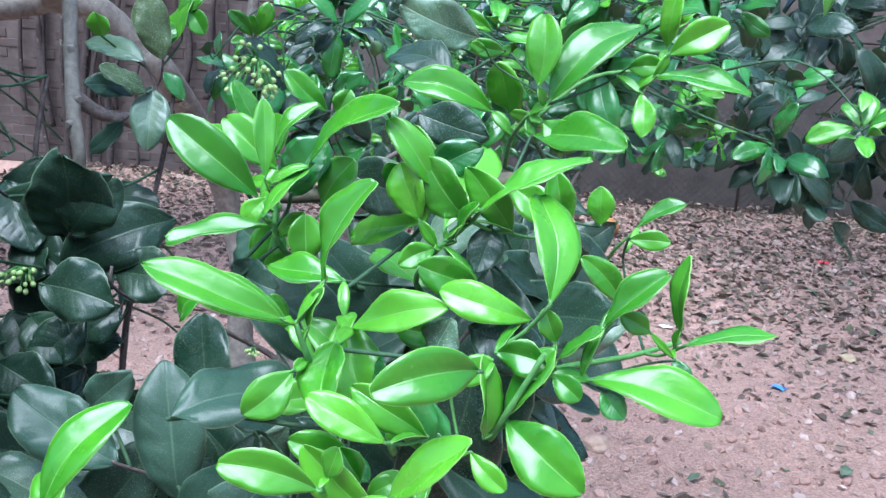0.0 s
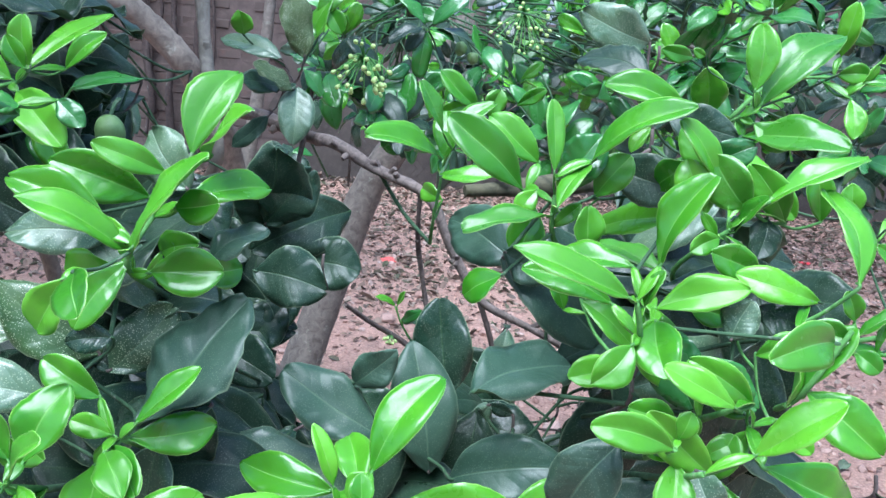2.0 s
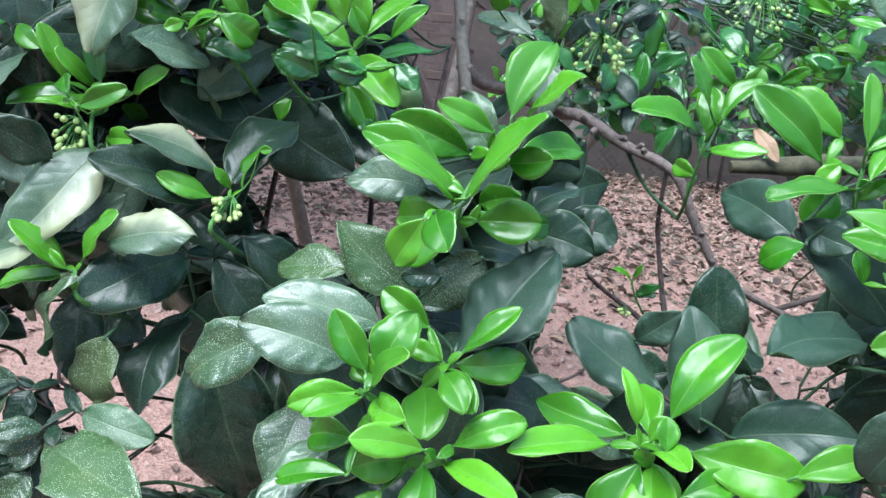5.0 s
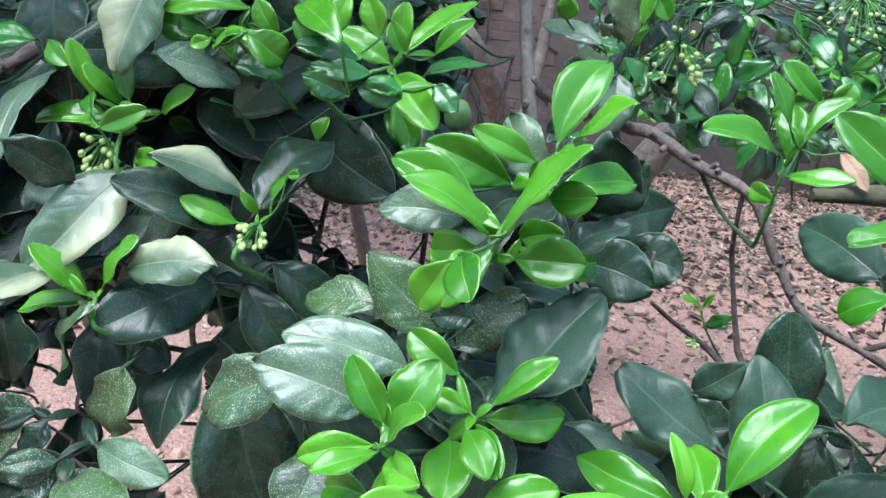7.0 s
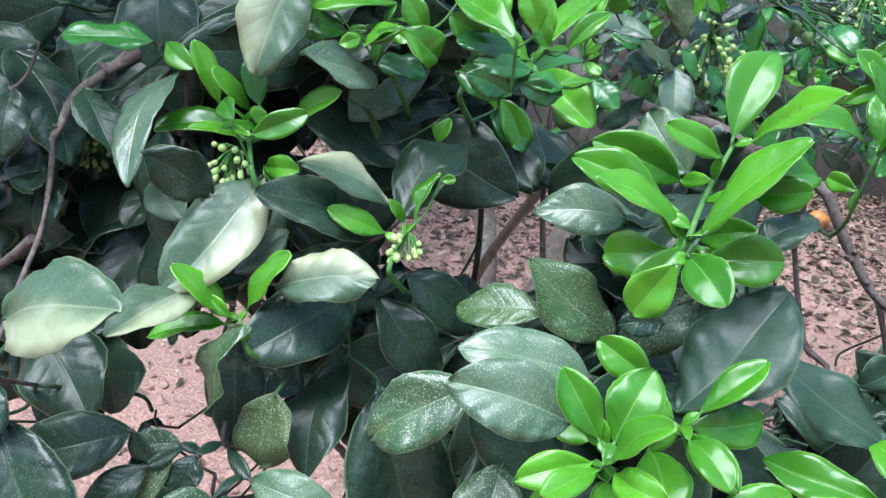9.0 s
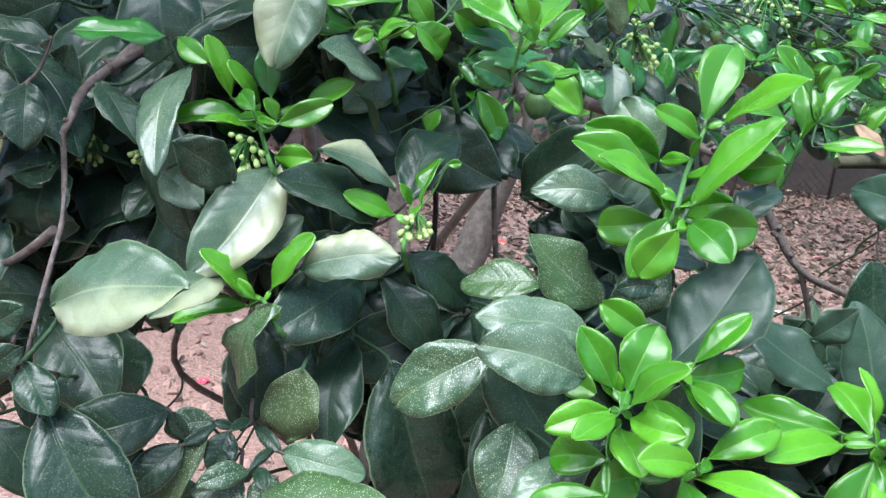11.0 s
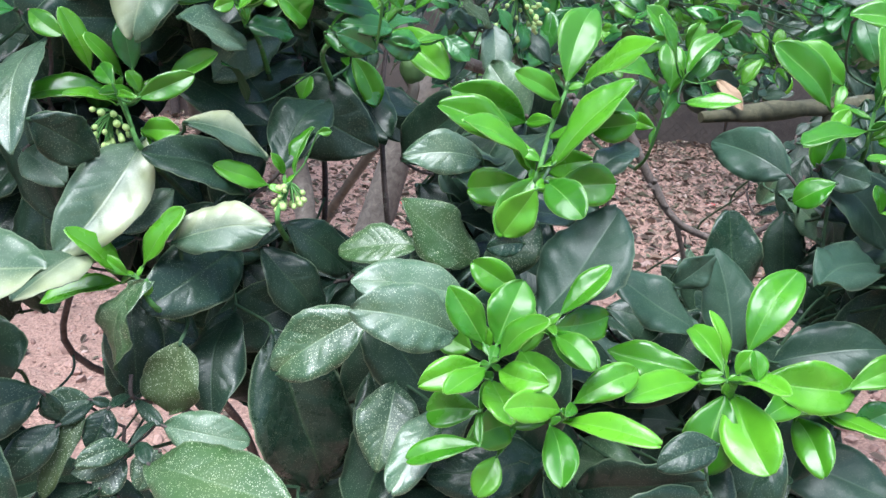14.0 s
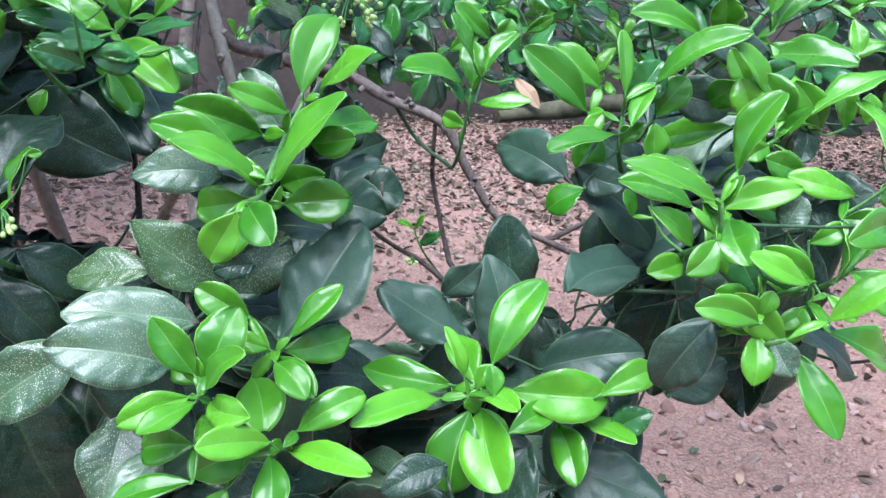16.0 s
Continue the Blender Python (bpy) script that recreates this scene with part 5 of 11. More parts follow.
shoot(tree, [(-0.284, 0.417, 1.419), (-0.284, 0.417, 1.404), (-0.284, 0.457, 1.379), (-0.284, 0.557, 1.326), (-0.284, 0.577, 1.304)], (0.0012, 0.0014), [
    ("b", -0.289, 0.398, 1.467, -0.258, 0.412, 1.485, 0.024, -20),
    ("m", -0.283, 0.39, 1.385, -0.347, 0.388, 1.352, 0.036, 30),
    ("m", -0.307, 0.37, 1.369, -0.326, 0.372, 1.273, 0.046, 11),
    ("m", -0.308, 0.413, 1.39, -0.305, 0.418, 1.316, 0.039, -15),
    ("m", -0.284, 0.456, 1.423, -0.383, 0.466, 1.417, 0.052, 22),
], TWIG, "woody shoot with large dark green mature citrus leaves")
shoot(tree, [(0.029, 0.425, 1.459), (0.029, 0.425, 1.444), (0.053, 0.471, 1.413), (0.068, 0.531, 1.364), (0.063, 0.555, 1.345)], (0.0012, 0.0014), [
    ("m", 0.016, 0.38, 1.47, 0.053, 0.367, 1.459, 0.029, 25),
    ("m", 0.024, 0.407, 1.516, 0.017, 0.395, 1.494, 0.019, -7),
    ("n", 0.078, 0.348, 1.455, 0.088, 0.341, 1.444, 0.012, 23),
    ("n", 0.001, 0.34, 1.425, -0.02, 0.338, 1.453, 0.020, -15),
    ("n", 0.112, 0.36, 1.467, 0.119, 0.354, 1.458, 0.009, 27),
    ("g", -0.001, 0.367, 1.455, 0.007, 0.367, 1.478, 0.021, -16),
    ("m", 0.01, 0.428, 1.418, 0.029, 0.373, 1.372, 0.039, 15),
    ("m", 0.034, 0.455, 1.482, 0.076, 0.531, 1.447, 0.046, 13),
    ("m", 0.027, 0.431, 1.489, 0.036, 0.384, 1.402, 0.051, 26),
    ("m", -0.023, 0.44, 1.461, 0.067, 0.431, 1.447, 0.041, -17),
    ("m", 0.02, 0.412, 1.381, -0.039, 0.394, 1.347, 0.036, -18),
    ("g", 0.038, 0.419, 1.419, -0.045, 0.391, 1.413, 0.044, -19),
    ("m", -0.009, 0.464, 1.457, 0.011, 0.425, 1.379, 0.040, 49),
    ("m", 0.079, 0.417, 1.391, 0.007, 0.423, 1.374, 0.036, 73),
], TWIG, "woody shoot with large dark green mature citrus leaves")
shoot(tree, [(-0.571, 0.334, 1.311), (-0.571, 0.334, 1.296), (-0.571, 0.374, 1.271), (-0.571, 0.474, 1.219), (-0.571, 0.494, 1.196)], (0.0012, 0.0014), [
    ("o", -0.584, 0.315, 1.335, -0.601, 0.287, 1.292, 0.016, 10),
    ("s", -0.545, 0.316, 1.307, -0.554, 0.303, 1.288, 0.023, -15),
    ("m", -0.573, 0.3, 1.292, -0.623, 0.275, 1.274, 0.032, 26),
    ("s", -0.565, 0.301, 1.285, -0.575, 0.289, 1.268, 0.024, -17),
    ("m", -0.579, 0.328, 1.285, -0.577, 0.314, 1.21, 0.035, -32),
], TWIG, "woody shoot with large dark green mature citrus leaves")
shoot(tree, [(-0.728, 0.451, 1.419), (-0.728, 0.451, 1.404), (-0.728, 0.491, 1.379), (-0.728, 0.591, 1.326), (-0.728, 0.611, 1.304)], (0.0012, 0.0014), [
    ("m", -0.714, 0.373, 1.367, -0.658, 0.344, 1.324, 0.053, -2),
    ("m", -0.689, 0.405, 1.354, -0.672, 0.39, 1.304, 0.048, 0),
    ("m", -0.699, 0.467, 1.385, -0.613, 0.432, 1.409, 0.050, -13),
    ("m", -0.742, 0.444, 1.448, -0.713, 0.413, 1.538, 0.045, 23),
    ("m", -0.669, 0.444, 1.425, -0.691, 0.39, 1.357, 0.046, -12),
    ("m", -0.775, 0.426, 1.411, -0.691, 0.423, 1.404, 0.040, -41),
    ("m", -0.719, 0.482, 1.404, -0.738, 0.478, 1.505, 0.047, 48),
    ("m", -0.765, 0.45, 1.452, -0.845, 0.406, 1.44, 0.047, 12),
    ("m", -0.767, 0.443, 1.436, -0.838, 0.428, 1.377, 0.047, 28),
    ("g", -0.797, 0.451, 1.454, -0.694, 0.458, 1.453, 0.047, -38),
    ("m", -0.717, 0.445, 1.33, -0.79, 0.421, 1.334, 0.042, 16),
    ("m", -0.735, 0.371, 1.432, -0.742, 0.312, 1.371, 0.047, 7),
    ("m", -0.663, 0.442, 1.434, -0.738, 0.428, 1.385, 0.045, 19),
    ("m", -0.774, 0.393, 1.389, -0.763, 0.308, 1.357, 0.042, -3),
], TWIG, "woody shoot with large dark green mature citrus leaves")
shoot(tree, [(-0.03, 0.472, 1.556), (-0.03, 0.472, 1.541), (-0.03, 0.512, 1.516), (0, 0.671, 1.428), (0.03, 0.75, 1.37)], (0.0012, 0.0014), [
    ("m", -0.02, 0.478, 1.566, 0.022, 0.464, 1.556, 0.027, 39),
    ("m", -0.059, 0.452, 1.534, -0.012, 0.438, 1.524, 0.032, 34),
    ("n", -0.01, 0.425, 1.538, 0.017, 0.421, 1.555, 0.020, 36),
], TWIG, "woody shoot with large dark green mature citrus leaves")
shoot(tree, [(-0.337, 0.645, 1.337), (-0.337, 0.645, 1.322), (-0.337, 0.685, 1.297), (-0.334, 0.8, 1.303), (-0.332, 0.834, 1.34)], (0.0012, 0.0014), [
    ("m", -0.295, 0.633, 1.322, -0.339, 0.624, 1.345, 0.036, -13),
    ("m", -0.37, 0.662, 1.359, -0.34, 0.638, 1.317, 0.041, -12),
    ("m", -0.286, 0.614, 1.332, -0.321, 0.597, 1.311, 0.032, -31),
    ("m", -0.377, 0.652, 1.316, -0.321, 0.634, 1.3, 0.044, 8),
    ("m", -0.334, 0.676, 1.331, -0.276, 0.663, 1.334, 0.042, 23),
    ("m", -0.323, 0.555, 1.357, -0.273, 0.535, 1.34, 0.040, 13),
    ("m", -0.322, 0.601, 1.379, -0.284, 0.579, 1.349, 0.038, 8),
    ("m", -0.291, 0.585, 1.304, -0.355, 0.552, 1.246, 0.049, -39),
    ("m", -0.355, 0.614, 1.281, -0.274, 0.604, 1.254, 0.045, -28),
    ("m", -0.406, 0.631, 1.358, -0.441, 0.591, 1.281, 0.043, 7),
    ("m", -0.37, 0.666, 1.301, -0.296, 0.679, 1.231, 0.055, -40),
    ("m", -0.313, 0.61, 1.283, -0.372, 0.576, 1.247, 0.037, -37),
], TWIG, "woody shoot with large dark green mature citrus leaves")
shoot(tree, [(-0.366, 0.716, 1.441), (-0.366, 0.716, 1.426), (-0.366, 0.756, 1.401), (-0.349, 0.835, 1.355), (-0.332, 0.834, 1.34)], (0.0012, 0.0014), [
    ("m", -0.383, 0.688, 1.468, -0.345, 0.658, 1.415, 0.051, -9),
    ("m", -0.375, 0.677, 1.421, -0.32, 0.657, 1.399, 0.044, 12),
    ("m", -0.318, 0.739, 1.418, -0.324, 0.703, 1.34, 0.048, -4),
    ("m", -0.396, 0.707, 1.381, -0.305, 0.673, 1.349, 0.053, 34),
    ("m", -0.349, 0.676, 1.472, -0.388, 0.705, 1.402, 0.038, -14),
    ("m", -0.31, 0.704, 1.436, -0.365, 0.748, 1.42, 0.039, -14),
    ("m", -0.393, 0.716, 1.381, -0.329, 0.644, 1.403, 0.051, 6),
    ("m", -0.4, 0.662, 1.467, -0.497, 0.627, 1.474, 0.057, 3),
], TWIG, "woody shoot with large dark green mature citrus leaves")
shoot(tree, [(-0.644, 0.535, 1.427), (-0.644, 0.535, 1.412), (-0.644, 0.575, 1.387), (-0.635, 0.733, 1.349), (-0.627, 0.81, 1.34)], (0.0012, 0.0014), [
    ("m", -0.592, 0.446, 1.344, -0.597, 0.405, 1.284, 0.042, -36),
    ("m", -0.594, 0.483, 1.397, -0.515, 0.479, 1.375, 0.046, 14),
    ("m", -0.62, 0.528, 1.437, -0.568, 0.519, 1.39, 0.037, -7),
    ("m", -0.647, 0.532, 1.416, -0.63, 0.513, 1.337, 0.043, 17),
    ("g", -0.595, 0.489, 1.439, -0.665, 0.463, 1.366, 0.058, -25),
    ("m", -0.629, 0.475, 1.473, -0.65, 0.493, 1.394, 0.046, 12),
    ("m", -0.669, 0.542, 1.439, -0.589, 0.553, 1.375, 0.055, 3),
    ("m", -0.645, 0.577, 1.406, -0.621, 0.556, 1.314, 0.050, -48),
    ("g", -0.717, 0.493, 1.39, -0.753, 0.431, 1.401, 0.033, -7),
    ("m", -0.664, 0.557, 1.425, -0.686, 0.567, 1.356, 0.033, 28),
    ("g", -0.654, 0.473, 1.389, -0.594, 0.407, 1.39, 0.039, -7),
    ("m", -0.714, 0.531, 1.446, -0.813, 0.504, 1.432, 0.053, 25),
    ("m", -0.689, 0.518, 1.412, -0.741, 0.455, 1.385, 0.045, 14),
    ("m", -0.583, 0.565, 1.429, -0.615, 0.537, 1.34, 0.045, -10),
], TWIG, "woody shoot with large dark green mature citrus leaves")
shoot(tree, [(0.017, 0.653, 1.613), (0.017, 0.653, 1.598), (0.017, 0.693, 1.573), (0.074, 0.787, 1.522), (0.13, 0.8, 1.5)], (0.0012, 0.0014), [
    ("g", 0.017, 0.685, 1.616, -0.048, 0.675, 1.638, 0.041, -47),
    ("m", -0.002, 0.597, 1.587, -0.051, 0.642, 1.597, 0.036, -4),
    ("y", 0.036, 0.619, 1.606, 0.008, 0.612, 1.61, 0.014, -47),
], TWIG, "woody shoot with large dark green mature citrus leaves")
shoot(tree, [(-0.323, 0.889, 1.546), (-0.323, 0.889, 1.531), (-0.323, 0.929, 1.506), (-0.313, 1.049, 1.443), (-0.303, 1.089, 1.411)], (0.0012, 0.0014), [
    ("g", -0.339, 0.898, 1.57, -0.415, 0.924, 1.588, 0.034, 9),
    ("o", -0.318, 0.847, 1.541, -0.355, 0.818, 1.566, 0.026, 5),
    ("o", -0.311, 0.875, 1.575, -0.326, 0.872, 1.646, 0.039, 15),
    ("y", -0.286, 0.905, 1.646, -0.316, 0.896, 1.585, 0.027, 10),
    ("y", -0.3, 0.901, 1.61, -0.325, 0.882, 1.594, 0.024, -10),
    ("y", -0.295, 0.903, 1.633, -0.274, 0.899, 1.604, 0.023, 15),
    ("y", -0.383, 0.895, 1.594, -0.385, 0.88, 1.619, 0.025, -10),
    ("y", -0.269, 0.92, 1.657, -0.301, 0.901, 1.626, 0.023, -10),
    ("n", -0.291, 0.879, 1.533, -0.311, 0.876, 1.562, 0.019, 10),
    ("m", -0.333, 0.861, 1.541, -0.367, 0.808, 1.548, 0.028, -30),
    ("g", -0.316, 0.858, 1.544, -0.314, 0.832, 1.483, 0.040, -20),
    ("b", -0.343, 0.848, 1.511, -0.383, 0.852, 1.474, 0.022, -20),
], TWIG, "woody shoot with large dark green mature citrus leaves")
shoot(tree, [(-0.336, 0.512, 1.478), (-0.336, 0.512, 1.463), (-0.336, 0.552, 1.438), (-0.334, 0.733, 1.374), (-0.332, 0.834, 1.34)], (0.0012, 0.0014), [
    ("g", -0.323, 0.478, 1.492, -0.352, 0.494, 1.527, 0.036, -28),
    ("g", -0.395, 0.447, 1.478, -0.329, 0.435, 1.422, 0.039, -9),
    ("m", -0.342, 0.512, 1.437, -0.365, 0.429, 1.471, 0.051, 14),
    ("m", -0.307, 0.476, 1.482, -0.359, 0.413, 1.438, 0.046, 36),
    ("m", -0.348, 0.522, 1.487, -0.368, 0.544, 1.418, 0.041, 16),
    ("m", -0.316, 0.501, 1.411, -0.333, 0.466, 1.478, 0.040, -32),
    ("m", -0.32, 0.506, 1.492, -0.376, 0.494, 1.441, 0.042, 0),
], TWIG, "woody shoot with large dark green mature citrus leaves")
shoot(tree, [(-0.119, 0.807, 1.546), (-0.119, 0.807, 1.531), (-0.119, 0.847, 1.506), (-0.109, 0.967, 1.444), (-0.099, 1.007, 1.411)], (0.0012, 0.0014), [
    ("y", -0.12, 0.788, 1.539, -0.162, 0.781, 1.576, 0.024, -7),
    ("y", -0.109, 0.786, 1.533, -0.099, 0.785, 1.562, 0.022, 25),
    ("y", -0.082, 0.79, 1.547, -0.054, 0.786, 1.566, 0.015, 42),
    ("y", -0.165, 0.784, 1.526, -0.134, 0.78, 1.544, 0.017, 44),
], TWIG, "woody shoot with large dark green mature citrus leaves")
shoot(tree, [(-0.193, 0.557, 1.276), (-0.193, 0.557, 1.261), (-0.193, 0.597, 1.236), (-0.147, 0.729, 1.193), (-0.1, 0.78, 1.18)], (0.0012, 0.0014), [
    ("m", -0.167, 0.541, 1.225, -0.129, 0.555, 1.149, 0.039, 5),
    ("m", -0.158, 0.558, 1.243, -0.072, 0.521, 1.216, 0.047, 8),
    ("m", -0.13, 0.568, 1.26, -0.186, 0.582, 1.313, 0.038, -22),
    ("m", -0.215, 0.522, 1.216, -0.159, 0.485, 1.282, 0.052, 7),
    ("m", -0.198, 0.584, 1.231, -0.182, 0.557, 1.142, 0.047, -27),
    ("m", -0.127, 0.546, 1.306, -0.077, 0.496, 1.24, 0.046, -19),
    ("m", -0.208, 0.517, 1.282, -0.305, 0.489, 1.268, 0.051, -21),
    ("m", -0.242, 0.506, 1.247, -0.331, 0.512, 1.204, 0.050, -36),
    ("m", -0.229, 0.537, 1.234, -0.156, 0.543, 1.271, 0.043, -2),
    ("m", -0.199, 0.528, 1.305, -0.15, 0.457, 1.329, 0.049, -58),
    ("m", -0.16, 0.569, 1.256, -0.167, 0.491, 1.245, 0.044, 31),
    ("m", -0.232, 0.528, 1.328, -0.152, 0.531, 1.297, 0.047, 12),
    ("m", -0.253, 0.521, 1.307, -0.302, 0.464, 1.281, 0.038, 21),
    ("m", -0.184, 0.5, 1.277, -0.127, 0.436, 1.312, 0.041, -24),
], TWIG, "woody shoot with large dark green mature citrus leaves")
shoot(tree, [(-0.147, 0.687, 1.256), (-0.147, 0.687, 1.241), (-0.147, 0.727, 1.216), (-0.124, 0.794, 1.183), (-0.1, 0.78, 1.18)], (0.0012, 0.0014), [
    ("m", -0.182, 0.713, 1.244, -0.124, 0.673, 1.229, 0.039, -22),
    ("m", -0.12, 0.643, 1.257, -0.046, 0.628, 1.25, 0.034, -5),
    ("m", -0.166, 0.618, 1.27, -0.141, 0.567, 1.21, 0.043, -17),
    ("m", -0.099, 0.593, 1.302, -0.148, 0.549, 1.326, 0.038, 12),
    ("g", -0.178, 0.647, 1.179, -0.262, 0.603, 1.163, 0.044, -27),
    ("m", -0.186, 0.68, 1.221, -0.145, 0.639, 1.16, 0.040, 13),
    ("g", -0.186, 0.703, 1.221, -0.255, 0.688, 1.157, 0.053, -15),
    ("m", -0.139, 0.744, 1.238, -0.176, 0.697, 1.192, 0.038, 20),
    ("m", -0.093, 0.633, 1.245, -0.185, 0.616, 1.236, 0.042, 7),
    ("m", -0.166, 0.624, 1.271, -0.183, 0.638, 1.183, 0.046, -35),
    ("m", -0.103, 0.727, 1.277, -0.069, 0.661, 1.293, 0.035, -9),
    ("m", -0.171, 0.69, 1.215, -0.101, 0.702, 1.152, 0.043, 27),
    ("m", -0.123, 0.664, 1.324, -0.073, 0.649, 1.27, 0.034, 40),
    ("g", -0.152, 0.667, 1.179, -0.097, 0.629, 1.126, 0.043, 22),
], TWIG, "woody shoot with large dark green mature citrus leaves")
shoot(tree, [(0.001, 0.528, 1.417), (0.001, 0.528, 1.402), (0.001, 0.568, 1.377), (0.016, 0.699, 1.358), (0.03, 0.75, 1.37)], (0.0012, 0.0014), [
    ("m", -0.023, 0.515, 1.411, 0.057, 0.501, 1.434, 0.039, -5),
    ("m", 0.006, 0.511, 1.416, 0.057, 0.461, 1.389, 0.035, -16),
    ("m", -0.054, 0.483, 1.407, 0.021, 0.466, 1.415, 0.034, -15),
    ("g", 0.056, 0.531, 1.436, -0.027, 0.551, 1.432, 0.041, 5),
    ("m", -0.019, 0.478, 1.382, -0.035, 0.489, 1.282, 0.057, 18),
    ("m", 0.008, 0.474, 1.448, 0.082, 0.463, 1.398, 0.044, 2),
    ("m", -0.018, 0.538, 1.437, -0.04, 0.492, 1.378, 0.041, -38),
    ("m", -0.025, 0.548, 1.379, -0.013, 0.485, 1.338, 0.041, 12),
    ("m", 0.022, 0.544, 1.367, 0.056, 0.534, 1.276, 0.044, 0),
    ("m", -0.006, 0.463, 1.396, 0.03, 0.424, 1.338, 0.035, 14),
    ("m", 0.024, 0.487, 1.368, 0.036, 0.431, 1.284, 0.056, 38),
    ("m", 0.027, 0.51, 1.442, 0.099, 0.517, 1.378, 0.043, 12),
    ("g", -0.028, 0.522, 1.382, 0.069, 0.512, 1.361, 0.049, 2),
    ("m", 0.05, 0.51, 1.423, 0.003, 0.459, 1.459, 0.040, -1),
], TWIG, "woody shoot with large dark green mature citrus leaves")
shoot(tree, [(-0.507, 0.712, 1.556), (-0.507, 0.712, 1.541), (-0.507, 0.752, 1.516), (-0.518, 0.844, 1.518), (-0.528, 0.855, 1.55)], (0.0012, 0.0014), [
    ("m", -0.559, 0.7, 1.497, -0.525, 0.676, 1.427, 0.039, -9),
    ("m", -0.535, 0.753, 1.566, -0.498, 0.743, 1.495, 0.036, 8),
    ("m", -0.505, 0.672, 1.513, -0.433, 0.661, 1.556, 0.047, 38),
    ("m", -0.519, 0.658, 1.583, -0.454, 0.647, 1.557, 0.039, 4),
    ("m", -0.469, 0.675, 1.475, -0.513, 0.611, 1.483, 0.042, -46),
    ("m", -0.454, 0.732, 1.513, -0.494, 0.73, 1.454, 0.035, -27),
    ("m", -0.442, 0.738, 1.543, -0.502, 0.694, 1.563, 0.034, -24),
    ("m", -0.518, 0.703, 1.595, -0.561, 0.662, 1.555, 0.034, -36),
    ("m", -0.532, 0.704, 1.576, -0.439, 0.692, 1.603, 0.047, -26),
    ("g", -0.559, 0.661, 1.547, -0.592, 0.612, 1.494, 0.043, -6),
    ("m", -0.489, 0.624, 1.508, -0.54, 0.614, 1.559, 0.033, 10),
    ("m", -0.531, 0.683, 1.569, -0.575, 0.66, 1.482, 0.054, -38),
    ("m", -0.525, 0.632, 1.602, -0.582, 0.621, 1.554, 0.034, 4),
    ("m", -0.462, 0.755, 1.559, -0.491, 0.719, 1.491, 0.037, -2),
], TWIG, "woody shoot with large dark green mature citrus leaves")
shoot(tree, [(-0.376, 0.542, 1.186), (-0.376, 0.542, 1.171), (-0.376, 0.582, 1.146), (-0.388, 0.739, 1.108), (-0.4, 0.815, 1.1)], (0.0012, 0.0014), [
    ("m", -0.373, 0.46, 1.12, -0.346, 0.441, 1.204, 0.047, -25),
    ("m", -0.398, 0.481, 1.196, -0.431, 0.446, 1.137, 0.036, -37),
    ("m", -0.371, 0.539, 1.208, -0.421, 0.477, 1.23, 0.036, 22),
    ("m", -0.287, 0.511, 1.144, -0.197, 0.485, 1.155, 0.052, -5),
    ("m", -0.398, 0.546, 1.148, -0.373, 0.54, 1.062, 0.047, -11),
    ("m", -0.331, 0.503, 1.218, -0.392, 0.484, 1.171, 0.037, -7),
    ("m", -0.427, 0.534, 1.157, -0.384, 0.529, 1.094, 0.036, 16),
    ("m", -0.414, 0.534, 1.218, -0.5, 0.522, 1.217, 0.046, 20),
    ("m", -0.37, 0.509, 1.158, -0.399, 0.488, 1.087, 0.041, 51),
    ("m", -0.372, 0.566, 1.125, -0.431, 0.6, 1.093, 0.038, -49),
    ("g", -0.339, 0.499, 1.217, -0.326, 0.428, 1.219, 0.040, 2),
    ("m", -0.386, 0.511, 1.188, -0.472, 0.496, 1.159, 0.042, -29),
    ("m", -0.343, 0.552, 1.164, -0.408, 0.499, 1.193, 0.039, 32),
    ("m", -0.449, 0.558, 1.198, -0.351, 0.549, 1.205, 0.053, -23),
], TWIG, "woody shoot with large dark green mature citrus leaves")
shoot(tree, [(-0.484, 0.683, 1.293), (-0.484, 0.683, 1.278), (-0.484, 0.723, 1.253), (-0.496, 0.807, 1.222), (-0.509, 0.811, 1.22)], (0.0012, 0.0014), [
    ("m", -0.544, 0.681, 1.292, -0.475, 0.626, 1.315, 0.043, 2),
    ("g", -0.5, 0.646, 1.313, -0.58, 0.62, 1.318, 0.046, 22),
    ("m", -0.437, 0.662, 1.318, -0.401, 0.641, 1.242, 0.047, 37),
    ("g", -0.424, 0.685, 1.302, -0.339, 0.65, 1.341, 0.046, -6),
    ("m", -0.497, 0.715, 1.277, -0.586, 0.726, 1.226, 0.049, 17),
    ("m", -0.515, 0.64, 1.287, -0.57, 0.61, 1.215, 0.047, 19),
    ("m", -0.465, 0.623, 1.271, -0.558, 0.589, 1.267, 0.054, 2),
    ("m", -0.48, 0.689, 1.264, -0.494, 0.646, 1.208, 0.034, 44),
    ("m", -0.503, 0.7, 1.283, -0.497, 0.708, 1.207, 0.042, -23),
    ("m", -0.478, 0.617, 1.236, -0.55, 0.591, 1.232, 0.038, -12),
    ("m", -0.47, 0.671, 1.227, -0.416, 0.708, 1.191, 0.035, 21),
    ("g", -0.442, 0.62, 1.338, -0.488, 0.598, 1.272, 0.039, -23),
    ("g", -0.536, 0.663, 1.276, -0.487, 0.611, 1.213, 0.053, -13),
], TWIG, "woody shoot with large dark green mature citrus leaves")
